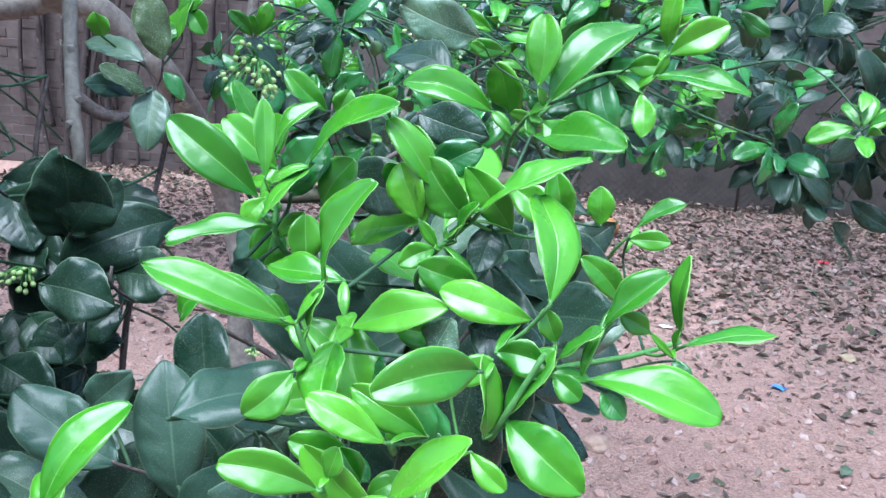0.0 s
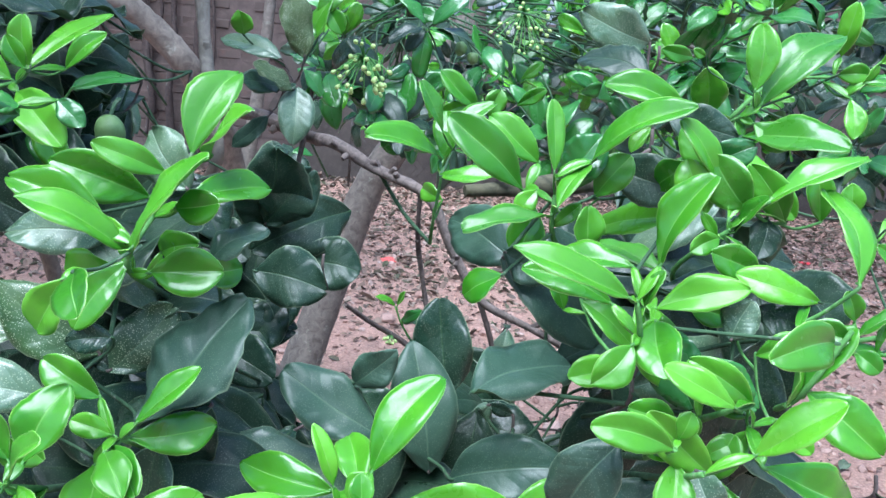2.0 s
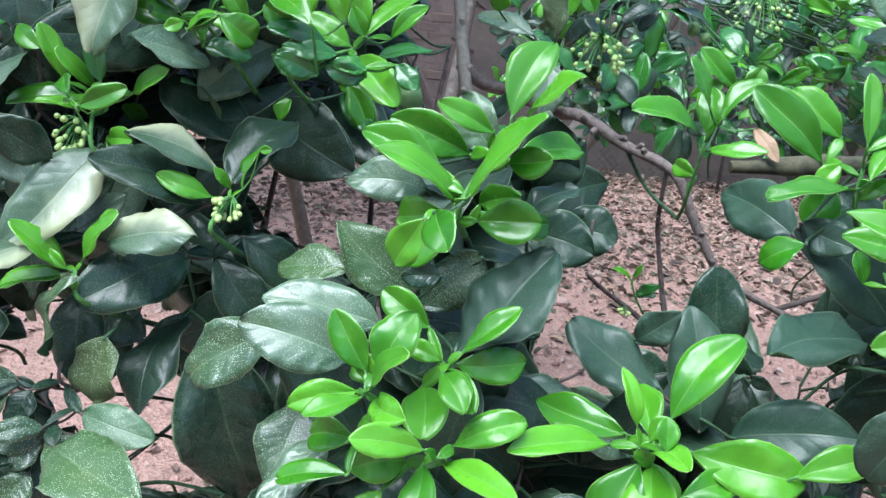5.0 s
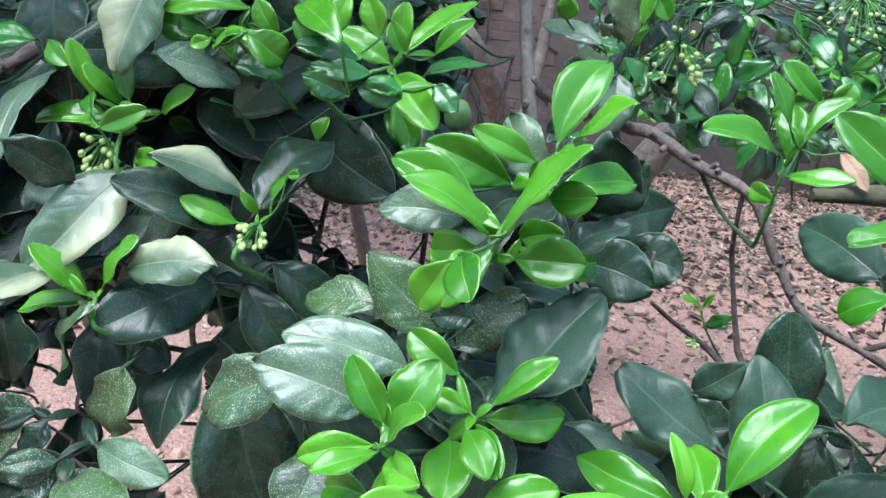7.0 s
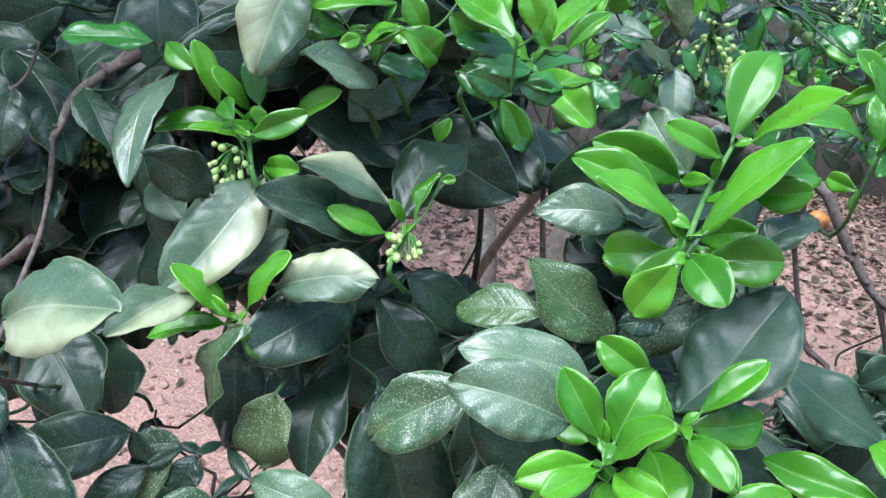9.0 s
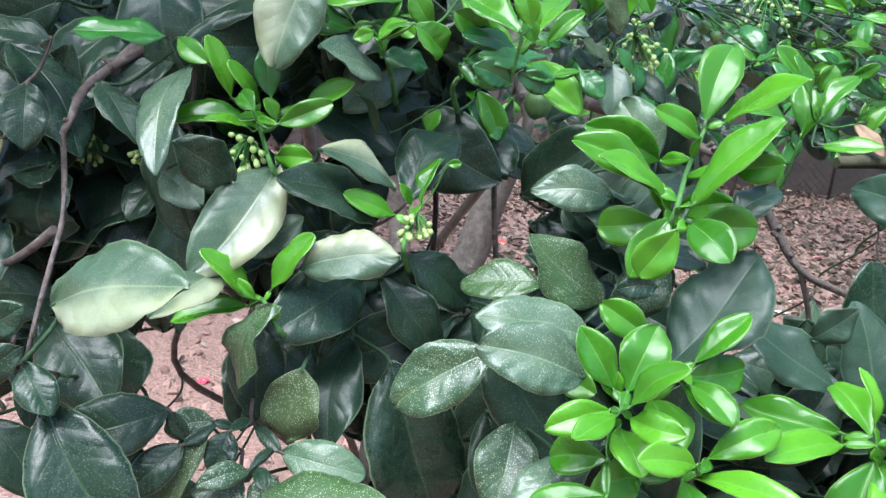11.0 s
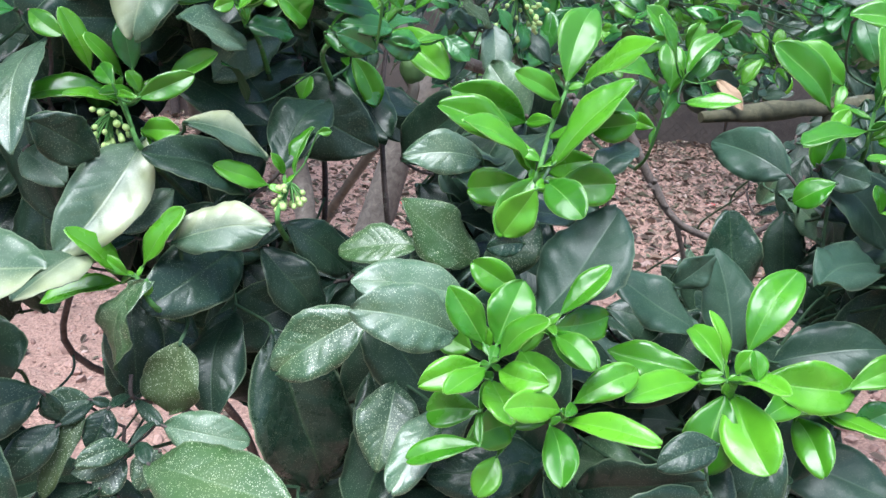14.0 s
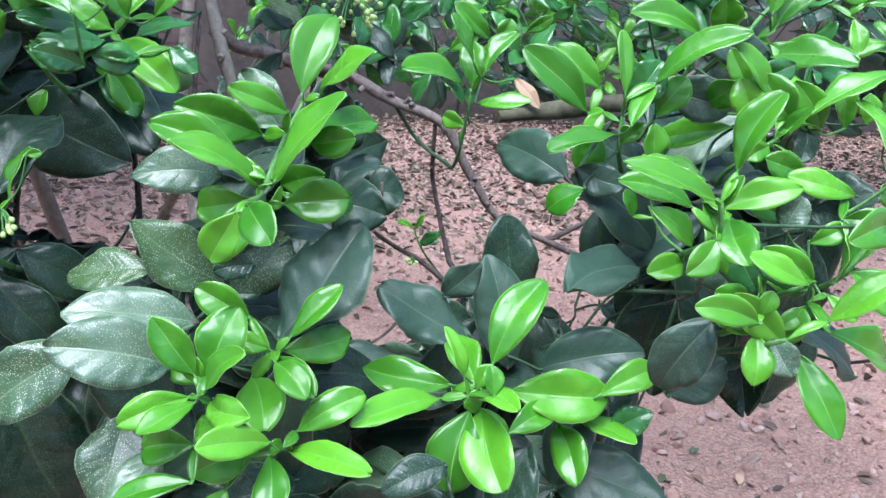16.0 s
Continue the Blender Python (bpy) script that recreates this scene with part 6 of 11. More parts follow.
shoot(tree, [(-0.735, 0.551, 1.537), (-0.735, 0.551, 1.522), (-0.735, 0.591, 1.497), (-0.737, 0.743, 1.464), (-0.739, 0.815, 1.46)], (0.0012, 0.0014), [
    ("m", -0.754, 0.545, 1.528, -0.686, 0.519, 1.568, 0.040, 47),
    ("m", -0.719, 0.501, 1.591, -0.645, 0.523, 1.538, 0.045, -23),
    ("m", -0.711, 0.545, 1.499, -0.734, 0.487, 1.435, 0.042, 37),
    ("m", -0.724, 0.586, 1.589, -0.668, 0.58, 1.535, 0.041, 9),
    ("m", -0.699, 0.525, 1.485, -0.72, 0.528, 1.383, 0.054, -37),
    ("m", -0.764, 0.529, 1.504, -0.775, 0.61, 1.553, 0.043, 25),
    ("m", -0.718, 0.502, 1.477, -0.661, 0.46, 1.432, 0.042, -8),
    ("m", -0.694, 0.573, 1.568, -0.703, 0.557, 1.474, 0.050, -12),
    ("m", -0.786, 0.551, 1.518, -0.825, 0.484, 1.484, 0.042, 24),
    ("m", -0.743, 0.501, 1.539, -0.667, 0.471, 1.565, 0.047, -18),
    ("m", -0.77, 0.475, 1.513, -0.824, 0.447, 1.462, 0.036, 18),
    ("g", -0.761, 0.549, 1.559, -0.702, 0.535, 1.608, 0.041, -6),
    ("g", -0.739, 0.516, 1.496, -0.669, 0.5, 1.506, 0.034, -18),
    ("g", -0.711, 0.536, 1.516, -0.801, 0.52, 1.551, 0.052, -1),
], TWIG, "woody shoot with large dark green mature citrus leaves")
shoot(tree, [(-0.515, 0.557, 1.363), (-0.515, 0.557, 1.348), (-0.515, 0.597, 1.323), (-0.508, 0.746, 1.316), (-0.5, 0.815, 1.34)], (0.0012, 0.0014), [
    ("g", -0.536, 0.569, 1.331, -0.492, 0.493, 1.326, 0.045, -3),
    ("m", -0.47, 0.557, 1.38, -0.467, 0.478, 1.325, 0.050, -14),
    ("m", -0.517, 0.505, 1.361, -0.55, 0.463, 1.283, 0.044, -19),
    ("g", -0.511, 0.549, 1.305, -0.594, 0.517, 1.269, 0.051, -3),
    ("m", -0.524, 0.501, 1.381, -0.587, 0.486, 1.345, 0.036, 8),
    ("g", -0.483, 0.565, 1.324, -0.418, 0.553, 1.265, 0.048, 34),
    ("g", -0.5, 0.559, 1.382, -0.487, 0.548, 1.29, 0.044, 26),
    ("m", -0.505, 0.467, 1.332, -0.552, 0.542, 1.355, 0.046, -4),
    ("m", -0.589, 0.563, 1.38, -0.525, 0.487, 1.349, 0.058, -43),
], TWIG, "woody shoot with large dark green mature citrus leaves")
shoot(tree, [(-0.448, 0.628, 1.255), (-0.448, 0.628, 1.24), (-0.448, 0.668, 1.215), (-0.429, 0.779, 1.202), (-0.409, 0.81, 1.22)], (0.0012, 0.0014), [
    ("m", -0.444, 0.641, 1.247, -0.37, 0.589, 1.281, 0.048, -8),
    ("m", -0.433, 0.623, 1.229, -0.378, 0.558, 1.236, 0.040, 26),
    ("m", -0.442, 0.579, 1.293, -0.49, 0.575, 1.359, 0.038, 47),
    ("g", -0.432, 0.697, 1.216, -0.338, 0.677, 1.221, 0.047, -14),
    ("m", -0.48, 0.641, 1.245, -0.426, 0.623, 1.167, 0.048, 24),
    ("m", -0.432, 0.563, 1.243, -0.515, 0.563, 1.207, 0.042, -36),
    ("m", -0.489, 0.568, 1.209, -0.393, 0.556, 1.206, 0.051, 13),
    ("m", -0.415, 0.616, 1.245, -0.338, 0.554, 1.277, 0.051, -2),
    ("m", -0.434, 0.572, 1.258, -0.342, 0.548, 1.289, 0.051, -28),
    ("g", -0.468, 0.551, 1.234, -0.448, 0.547, 1.135, 0.055, -3),
    ("m", -0.491, 0.598, 1.262, -0.499, 0.523, 1.301, 0.045, 5),
    ("g", -0.408, 0.673, 1.251, -0.465, 0.74, 1.249, 0.048, 11),
    ("m", -0.459, 0.579, 1.198, -0.39, 0.563, 1.16, 0.037, 16),
    ("m", -0.449, 0.608, 1.298, -0.52, 0.575, 1.229, 0.046, -31),
], TWIG, "woody shoot with large dark green mature citrus leaves")
shoot(tree, [(-0.405, 0.671, 1.114), (-0.405, 0.671, 1.099), (-0.405, 0.711, 1.074), (-0.402, 0.803, 1.072), (-0.4, 0.815, 1.1)], (0.0012, 0.0014), [
    ("m", -0.469, 0.628, 1.057, -0.524, 0.566, 1.071, 0.037, -29),
    ("m", -0.411, 0.682, 1.083, -0.381, 0.613, 1.013, 0.056, 23),
    ("g", -0.383, 0.639, 1.091, -0.456, 0.686, 1.093, 0.047, -10),
    ("m", -0.405, 0.711, 1.101, -0.316, 0.76, 1.108, 0.050, 1),
    ("m", -0.384, 0.625, 1.121, -0.457, 0.608, 1.118, 0.037, 15),
    ("m", -0.45, 0.679, 1.064, -0.503, 0.675, 1.132, 0.042, 11),
    ("m", -0.363, 0.622, 1.107, -0.43, 0.637, 1.037, 0.050, 1),
    ("g", -0.433, 0.605, 1.082, -0.46, 0.59, 0.985, 0.050, 25),
    ("m", -0.406, 0.669, 1.157, -0.472, 0.652, 1.096, 0.042, 13),
    ("m", -0.394, 0.616, 1.18, -0.468, 0.594, 1.162, 0.041, 29),
    ("m", -0.383, 0.66, 1.11, -0.305, 0.672, 1.088, 0.045, 14),
    ("m", -0.378, 0.676, 1.1, -0.352, 0.621, 1.052, 0.039, -11),
], TWIG, "woody shoot with large dark green mature citrus leaves")
shoot(tree, [(-0.237, 0.713, 1.139), (-0.237, 0.713, 1.124), (-0.237, 0.753, 1.099), (-0.282, 0.822, 1.084), (-0.327, 0.811, 1.1)], (0.0012, 0.0014), [
    ("m", -0.277, 0.69, 1.098, -0.348, 0.654, 1.149, 0.042, 2),
    ("m", -0.223, 0.711, 1.119, -0.29, 0.705, 1.157, 0.043, 7),
    ("m", -0.222, 0.715, 1.151, -0.147, 0.707, 1.175, 0.040, -9),
    ("m", -0.213, 0.669, 1.116, -0.275, 0.682, 1.176, 0.045, -44),
    ("m", -0.245, 0.761, 1.134, -0.189, 0.728, 1.163, 0.032, 23),
    ("m", -0.233, 0.677, 1.147, -0.16, 0.675, 1.121, 0.036, 16),
    ("g", -0.242, 0.632, 1.135, -0.18, 0.595, 1.07, 0.052, -35),
], TWIG, "woody shoot with large dark green mature citrus leaves")
shoot(tree, [(-0.335, 0.639, 1.208), (-0.335, 0.639, 1.193), (-0.335, 0.679, 1.168), (-0.331, 0.785, 1.119), (-0.327, 0.811, 1.1)], (0.0012, 0.0014), [
    ("m", -0.319, 0.613, 1.159, -0.257, 0.591, 1.119, 0.035, -7),
    ("m", -0.302, 0.597, 1.157, -0.372, 0.6, 1.13, 0.034, 10),
    ("m", -0.369, 0.648, 1.183, -0.297, 0.633, 1.154, 0.043, -27),
    ("m", -0.343, 0.661, 1.248, -0.318, 0.655, 1.177, 0.036, -1),
    ("m", -0.3, 0.661, 1.261, -0.249, 0.672, 1.17, 0.047, 33),
    ("g", -0.391, 0.643, 1.241, -0.365, 0.571, 1.204, 0.040, 0),
    ("m", -0.299, 0.623, 1.264, -0.359, 0.606, 1.201, 0.047, 4),
    ("m", -0.343, 0.608, 1.14, -0.413, 0.61, 1.124, 0.039, -7),
    ("m", -0.349, 0.587, 1.195, -0.426, 0.575, 1.178, 0.042, 20),
    ("g", -0.305, 0.604, 1.236, -0.308, 0.518, 1.196, 0.053, 1),
    ("m", -0.37, 0.571, 1.244, -0.313, 0.549, 1.203, 0.034, 3),
    ("m", -0.365, 0.653, 1.161, -0.368, 0.639, 1.091, 0.035, 16),
    ("m", -0.337, 0.57, 1.141, -0.321, 0.506, 1.192, 0.042, 28),
    ("m", -0.297, 0.628, 1.145, -0.374, 0.621, 1.102, 0.041, 3),
], TWIG, "woody shoot with large dark green mature citrus leaves")
shoot(tree, [(-0.34, 0.542, 1.302), (-0.34, 0.542, 1.287), (-0.34, 0.582, 1.262), (-0.34, 0.738, 1.226), (-0.34, 0.815, 1.22)], (0.0012, 0.0014), [
    ("m", -0.332, 0.538, 1.274, -0.407, 0.494, 1.256, 0.048, 31),
    ("m", -0.305, 0.558, 1.294, -0.297, 0.528, 1.211, 0.048, 7),
    ("m", -0.379, 0.556, 1.317, -0.339, 0.48, 1.274, 0.050, 49),
    ("m", -0.36, 0.456, 1.294, -0.267, 0.463, 1.303, 0.051, 13),
    ("m", -0.352, 0.519, 1.379, -0.341, 0.457, 1.42, 0.042, 25),
    ("m", -0.306, 0.525, 1.34, -0.374, 0.47, 1.374, 0.047, 1),
    ("m", -0.377, 0.571, 1.255, -0.318, 0.513, 1.273, 0.042, 8),
    ("m", -0.38, 0.47, 1.261, -0.455, 0.439, 1.261, 0.042, 27),
    ("m", -0.302, 0.532, 1.298, -0.317, 0.488, 1.223, 0.049, -26),
    ("m", -0.374, 0.537, 1.298, -0.456, 0.528, 1.296, 0.046, 49),
    ("m", -0.35, 0.562, 1.24, -0.386, 0.523, 1.166, 0.042, -58),
    ("m", -0.367, 0.476, 1.245, -0.439, 0.453, 1.219, 0.043, -53),
    ("m", -0.265, 0.517, 1.306, -0.353, 0.479, 1.332, 0.053, -17),
    ("m", -0.314, 0.489, 1.289, -0.378, 0.462, 1.251, 0.036, -1),
], TWIG, "woody shoot with large dark green mature citrus leaves")
shoot(tree, [(-0.458, 0.514, 1.288), (-0.458, 0.514, 1.273), (-0.458, 0.554, 1.248), (-0.434, 0.722, 1.219), (-0.409, 0.81, 1.22)], (0.0012, 0.0014), [
    ("m", -0.489, 0.489, 1.272, -0.507, 0.453, 1.337, 0.042, -28),
    ("m", -0.474, 0.466, 1.324, -0.462, 0.426, 1.236, 0.046, 1),
    ("m", -0.45, 0.527, 1.252, -0.385, 0.466, 1.293, 0.048, -8),
    ("m", -0.477, 0.496, 1.322, -0.433, 0.473, 1.242, 0.046, 21),
    ("m", -0.477, 0.553, 1.298, -0.579, 0.548, 1.285, 0.051, -22),
    ("g", -0.437, 0.435, 1.242, -0.365, 0.43, 1.252, 0.034, -43),
    ("m", -0.451, 0.506, 1.245, -0.499, 0.466, 1.166, 0.044, -60),
    ("g", -0.441, 0.523, 1.269, -0.383, 0.534, 1.219, 0.042, 12),
    ("m", -0.478, 0.496, 1.243, -0.402, 0.513, 1.222, 0.043, -16),
    ("m", -0.426, 0.396, 1.324, -0.408, 0.365, 1.268, 0.041, 0),
    ("m", -0.397, 0.506, 1.299, -0.476, 0.517, 1.367, 0.057, 13),
    ("m", -0.467, 0.466, 1.275, -0.413, 0.391, 1.256, 0.052, -14),
    ("m", -0.479, 0.553, 1.24, -0.549, 0.55, 1.27, 0.036, 2),
], TWIG, "woody shoot with large dark green mature citrus leaves")
shoot(tree, [(-0.813, 0.527, 1.47), (-0.813, 0.527, 1.455), (-0.813, 0.567, 1.43), (-0.815, 0.729, 1.43), (-0.818, 0.81, 1.46)], (0.0012, 0.0014), [
    ("m", -0.84, 0.482, 1.508, -0.809, 0.464, 1.444, 0.040, -3),
    ("m", -0.823, 0.559, 1.48, -0.791, 0.54, 1.556, 0.044, -43),
    ("m", -0.786, 0.527, 1.503, -0.705, 0.5, 1.5, 0.040, 40),
    ("m", -0.846, 0.543, 1.431, -0.932, 0.537, 1.426, 0.043, -13),
    ("m", -0.812, 0.53, 1.402, -0.746, 0.492, 1.399, 0.036, -6),
    ("m", -0.814, 0.429, 1.453, -0.749, 0.404, 1.5, 0.038, 52),
    ("m", -0.805, 0.497, 1.455, -0.714, 0.469, 1.428, 0.053, 5),
    ("g", -0.799, 0.445, 1.453, -0.752, 0.404, 1.397, 0.046, -43),
    ("m", -0.838, 0.543, 1.483, -0.82, 0.513, 1.395, 0.042, -24),
    ("m", -0.803, 0.508, 1.451, -0.897, 0.481, 1.448, 0.051, -4),
    ("g", -0.771, 0.51, 1.438, -0.846, 0.52, 1.372, 0.051, -12),
], TWIG, "woody shoot with large dark green mature citrus leaves")
shoot(tree, [(-0.412, 0.461, 1.345), (-0.412, 0.461, 1.33), (-0.412, 0.501, 1.305), (-0.412, 0.601, 1.252), (-0.412, 0.621, 1.23)], (0.0012, 0.0014), [
    ("m", -0.423, 0.467, 1.371, -0.468, 0.456, 1.297, 0.044, -5),
    ("m", -0.385, 0.409, 1.375, -0.332, 0.407, 1.329, 0.035, -1),
    ("m", -0.424, 0.399, 1.305, -0.329, 0.388, 1.277, 0.044, 32),
    ("m", -0.4, 0.409, 1.294, -0.426, 0.323, 1.259, 0.054, 32),
    ("m", -0.447, 0.475, 1.371, -0.37, 0.421, 1.325, 0.047, 41),
    ("m", -0.364, 0.435, 1.29, -0.432, 0.412, 1.293, 0.039, -46),
    ("m", -0.387, 0.493, 1.291, -0.318, 0.48, 1.325, 0.043, -15),
    ("m", -0.431, 0.395, 1.387, -0.37, 0.361, 1.311, 0.048, 10),
    ("m", -0.362, 0.451, 1.349, -0.273, 0.468, 1.323, 0.048, -18),
    ("g", -0.371, 0.49, 1.309, -0.331, 0.41, 1.342, 0.042, -9),
    ("m", -0.454, 0.444, 1.371, -0.54, 0.428, 1.331, 0.048, -26),
    ("m", -0.397, 0.413, 1.309, -0.428, 0.494, 1.276, 0.044, 8),
], TWIG, "woody shoot with large dark green mature citrus leaves")
shoot(tree, [(-0.744, 0.73, 1.402), (-0.744, 0.73, 1.387), (-0.744, 0.77, 1.362), (-0.739, 0.83, 1.336), (-0.734, 0.811, 1.34)], (0.0012, 0.0014), [
    ("m", -0.76, 0.716, 1.435, -0.761, 0.689, 1.514, 0.045, -4),
    ("m", -0.764, 0.71, 1.372, -0.724, 0.65, 1.407, 0.041, 5),
    ("m", -0.718, 0.756, 1.425, -0.802, 0.731, 1.427, 0.043, -40),
    ("m", -0.787, 0.709, 1.391, -0.853, 0.697, 1.45, 0.045, -60),
    ("m", -0.761, 0.676, 1.425, -0.755, 0.615, 1.472, 0.043, -8),
    ("m", -0.693, 0.781, 1.417, -0.762, 0.754, 1.362, 0.046, -12),
    ("m", -0.748, 0.741, 1.422, -0.702, 0.68, 1.427, 0.042, -1),
    ("m", -0.718, 0.684, 1.398, -0.716, 0.621, 1.457, 0.044, -9),
    ("m", -0.736, 0.695, 1.341, -0.728, 0.749, 1.421, 0.047, 54),
    ("g", -0.695, 0.729, 1.373, -0.676, 0.681, 1.32, 0.040, -93),
    ("m", -0.725, 0.703, 1.336, -0.827, 0.687, 1.326, 0.055, -10),
    ("m", -0.765, 0.668, 1.386, -0.707, 0.67, 1.337, 0.035, 16),
    ("m", -0.775, 0.737, 1.34, -0.696, 0.697, 1.344, 0.042, 37),
    ("m", -0.765, 0.637, 1.427, -0.684, 0.595, 1.409, 0.043, 1),
], TWIG, "woody shoot with large dark green mature citrus leaves")
shoot(tree, [(-0.889, 0.598, 1.35), (-0.889, 0.598, 1.335), (-0.889, 0.638, 1.31), (-0.847, 0.777, 1.25), (-0.805, 0.836, 1.22)], (0.0012, 0.0014), [
    ("m", -0.882, 0.596, 1.287, -0.892, 0.53, 1.318, 0.033, 18),
    ("m", -0.908, 0.573, 1.334, -0.96, 0.574, 1.273, 0.038, -17),
    ("g", -0.929, 0.556, 1.361, -0.861, 0.532, 1.344, 0.036, -23),
    ("m", -0.859, 0.567, 1.262, -0.806, 0.528, 1.208, 0.042, -41),
    ("m", -0.877, 0.557, 1.384, -0.802, 0.491, 1.402, 0.049, 24),
    ("m", -0.873, 0.561, 1.338, -0.938, 0.523, 1.299, 0.045, 52),
    ("m", -0.833, 0.635, 1.357, -0.778, 0.611, 1.31, 0.039, 48),
    ("m", -0.939, 0.563, 1.383, -0.918, 0.542, 1.318, 0.032, 59),
    ("g", -0.918, 0.615, 1.337, -0.856, 0.617, 1.415, 0.051, 42),
    ("m", -0.882, 0.612, 1.384, -0.926, 0.56, 1.364, 0.036, 7),
    ("m", -0.877, 0.522, 1.317, -0.861, 0.443, 1.304, 0.038, -41),
], TWIG, "woody shoot with large dark green mature citrus leaves")
shoot(tree, [(-0.245, 0.631, 1.213), (-0.245, 0.631, 1.198), (-0.245, 0.671, 1.173), (-0.286, 0.781, 1.121), (-0.327, 0.811, 1.1)], (0.0012, 0.0014), [
    ("m", -0.225, 0.632, 1.186, -0.161, 0.6, 1.198, 0.038, -15),
    ("g", -0.276, 0.593, 1.224, -0.347, 0.572, 1.268, 0.040, -3),
    ("m", -0.292, 0.621, 1.229, -0.214, 0.586, 1.233, 0.043, -26),
    ("g", -0.214, 0.621, 1.214, -0.244, 0.565, 1.284, 0.046, -24),
    ("m", -0.217, 0.573, 1.142, -0.141, 0.556, 1.073, 0.051, -38),
    ("m", -0.281, 0.664, 1.211, -0.231, 0.617, 1.183, 0.040, -19),
    ("g", -0.208, 0.576, 1.239, -0.254, 0.552, 1.191, 0.033, 58),
    ("m", -0.26, 0.678, 1.216, -0.314, 0.653, 1.157, 0.044, -9),
    ("m", -0.223, 0.574, 1.193, -0.19, 0.493, 1.197, 0.046, -21),
    ("m", -0.212, 0.645, 1.209, -0.241, 0.565, 1.211, 0.038, -32),
    ("m", -0.284, 0.591, 1.175, -0.196, 0.552, 1.165, 0.052, 3),
    ("m", -0.249, 0.567, 1.194, -0.199, 0.52, 1.151, 0.045, 29),
], TWIG, "woody shoot with large dark green mature citrus leaves")
shoot(tree, [(0.094, 0.737, 1.434), (0.094, 0.737, 1.419), (0.094, 0.777, 1.394), (0.092, 0.814, 1.397), (0.09, 0.77, 1.43)], (0.0012, 0.0014), [
    ("m", 0.055, 0.728, 1.407, 0.076, 0.671, 1.363, 0.038, -35),
    ("g", 0.1, 0.662, 1.408, 0.068, 0.633, 1.319, 0.045, 0),
    ("m", 0.026, 0.751, 1.43, 0.011, 0.731, 1.355, 0.037, 5),
    ("g", 0.136, 0.725, 1.41, 0.066, 0.692, 1.426, 0.036, -11),
    ("m", 0.148, 0.683, 1.47, 0.088, 0.684, 1.411, 0.039, -31),
    ("m", 0.102, 0.766, 1.382, 0.057, 0.712, 1.334, 0.040, 15),
    ("m", 0.107, 0.783, 1.406, 0.024, 0.786, 1.369, 0.048, -10),
    ("m", 0.11, 0.696, 1.424, 0.084, 0.68, 1.353, 0.038, -10),
    ("m", 0.071, 0.761, 1.435, 0.029, 0.748, 1.344, 0.045, -13),
    ("m", 0.098, 0.678, 1.431, 0.109, 0.581, 1.408, 0.044, 11),
    ("m", 0.101, 0.666, 1.399, 0.073, 0.671, 1.469, 0.037, 18),
    ("m", 0.081, 0.709, 1.483, 0.01, 0.673, 1.457, 0.043, -2),
], TWIG, "woody shoot with large dark green mature citrus leaves")
shoot(tree, [(-0.134, 0.605, 1.15), (-0.134, 0.605, 1.135), (-0.134, 0.645, 1.11), (-0.127, 0.762, 1.08), (-0.12, 0.8, 1.08)], (0.0012, 0.0014), [
    ("m", -0.126, 0.534, 1.158, -0.193, 0.507, 1.164, 0.040, 2),
    ("m", -0.165, 0.619, 1.139, -0.105, 0.605, 1.082, 0.047, 31),
    ("m", -0.135, 0.536, 1.162, -0.153, 0.496, 1.074, 0.052, -8),
    ("m", -0.125, 0.647, 1.156, -0.032, 0.633, 1.185, 0.054, 32),
    ("m", -0.11, 0.546, 1.145, -0.119, 0.55, 1.232, 0.042, 52),
    ("m", -0.177, 0.564, 1.191, -0.215, 0.559, 1.11, 0.044, 2),
    ("m", -0.106, 0.625, 1.14, -0.15, 0.561, 1.14, 0.039, -13),
    ("m", -0.087, 0.543, 1.187, -0.079, 0.495, 1.117, 0.041, 21),
    ("m", -0.117, 0.601, 1.091, -0.018, 0.617, 1.116, 0.050, -31),
    ("m", -0.178, 0.624, 1.142, -0.171, 0.615, 1.07, 0.036, -11),
    ("m", -0.2, 0.605, 1.151, -0.132, 0.574, 1.103, 0.040, 15),
    ("m", -0.177, 0.586, 1.086, -0.083, 0.57, 1.047, 0.046, 37),
    ("m", -0.061, 0.57, 1.118, 0.028, 0.571, 1.108, 0.046, 19),
    ("m", -0.104, 0.585, 1.088, -0.183, 0.555, 1.098, 0.047, -30),
], TWIG, "woody shoot with large dark green mature citrus leaves")
shoot(tree, [(0.046, 0.749, 1.163), (0.046, 0.749, 1.148), (0.046, 0.789, 1.123), (0.078, 0.825, 1.106), (0.11, 0.78, 1.12)], (0.0012, 0.0014), [
    ("g", 0.047, 0.772, 1.118, 0.095, 0.734, 1.076, 0.033, -24),
    ("m", 0.098, 0.755, 1.16, 0.01, 0.769, 1.158, 0.046, 10),
    ("m", 0.031, 0.696, 1.157, -0.064, 0.682, 1.169, 0.053, 4),
    ("m", 0.03, 0.725, 1.195, 0.096, 0.675, 1.185, 0.039, -6),
    ("m", 0.025, 0.697, 1.134, -0.055, 0.69, 1.11, 0.043, 38),
], TWIG, "woody shoot with large dark green mature citrus leaves")
shoot(tree, [(-0.896, 0.486, 1.228), (-0.896, 0.486, 1.213), (-0.896, 0.526, 1.188), (-0.896, 0.626, 1.135), (-0.896, 0.646, 1.113)], (0.0012, 0.0014), [
    ("m", -0.896, 0.466, 1.218, -0.874, 0.519, 1.287, 0.047, -5),
], TWIG, "woody shoot with large dark green mature citrus leaves")
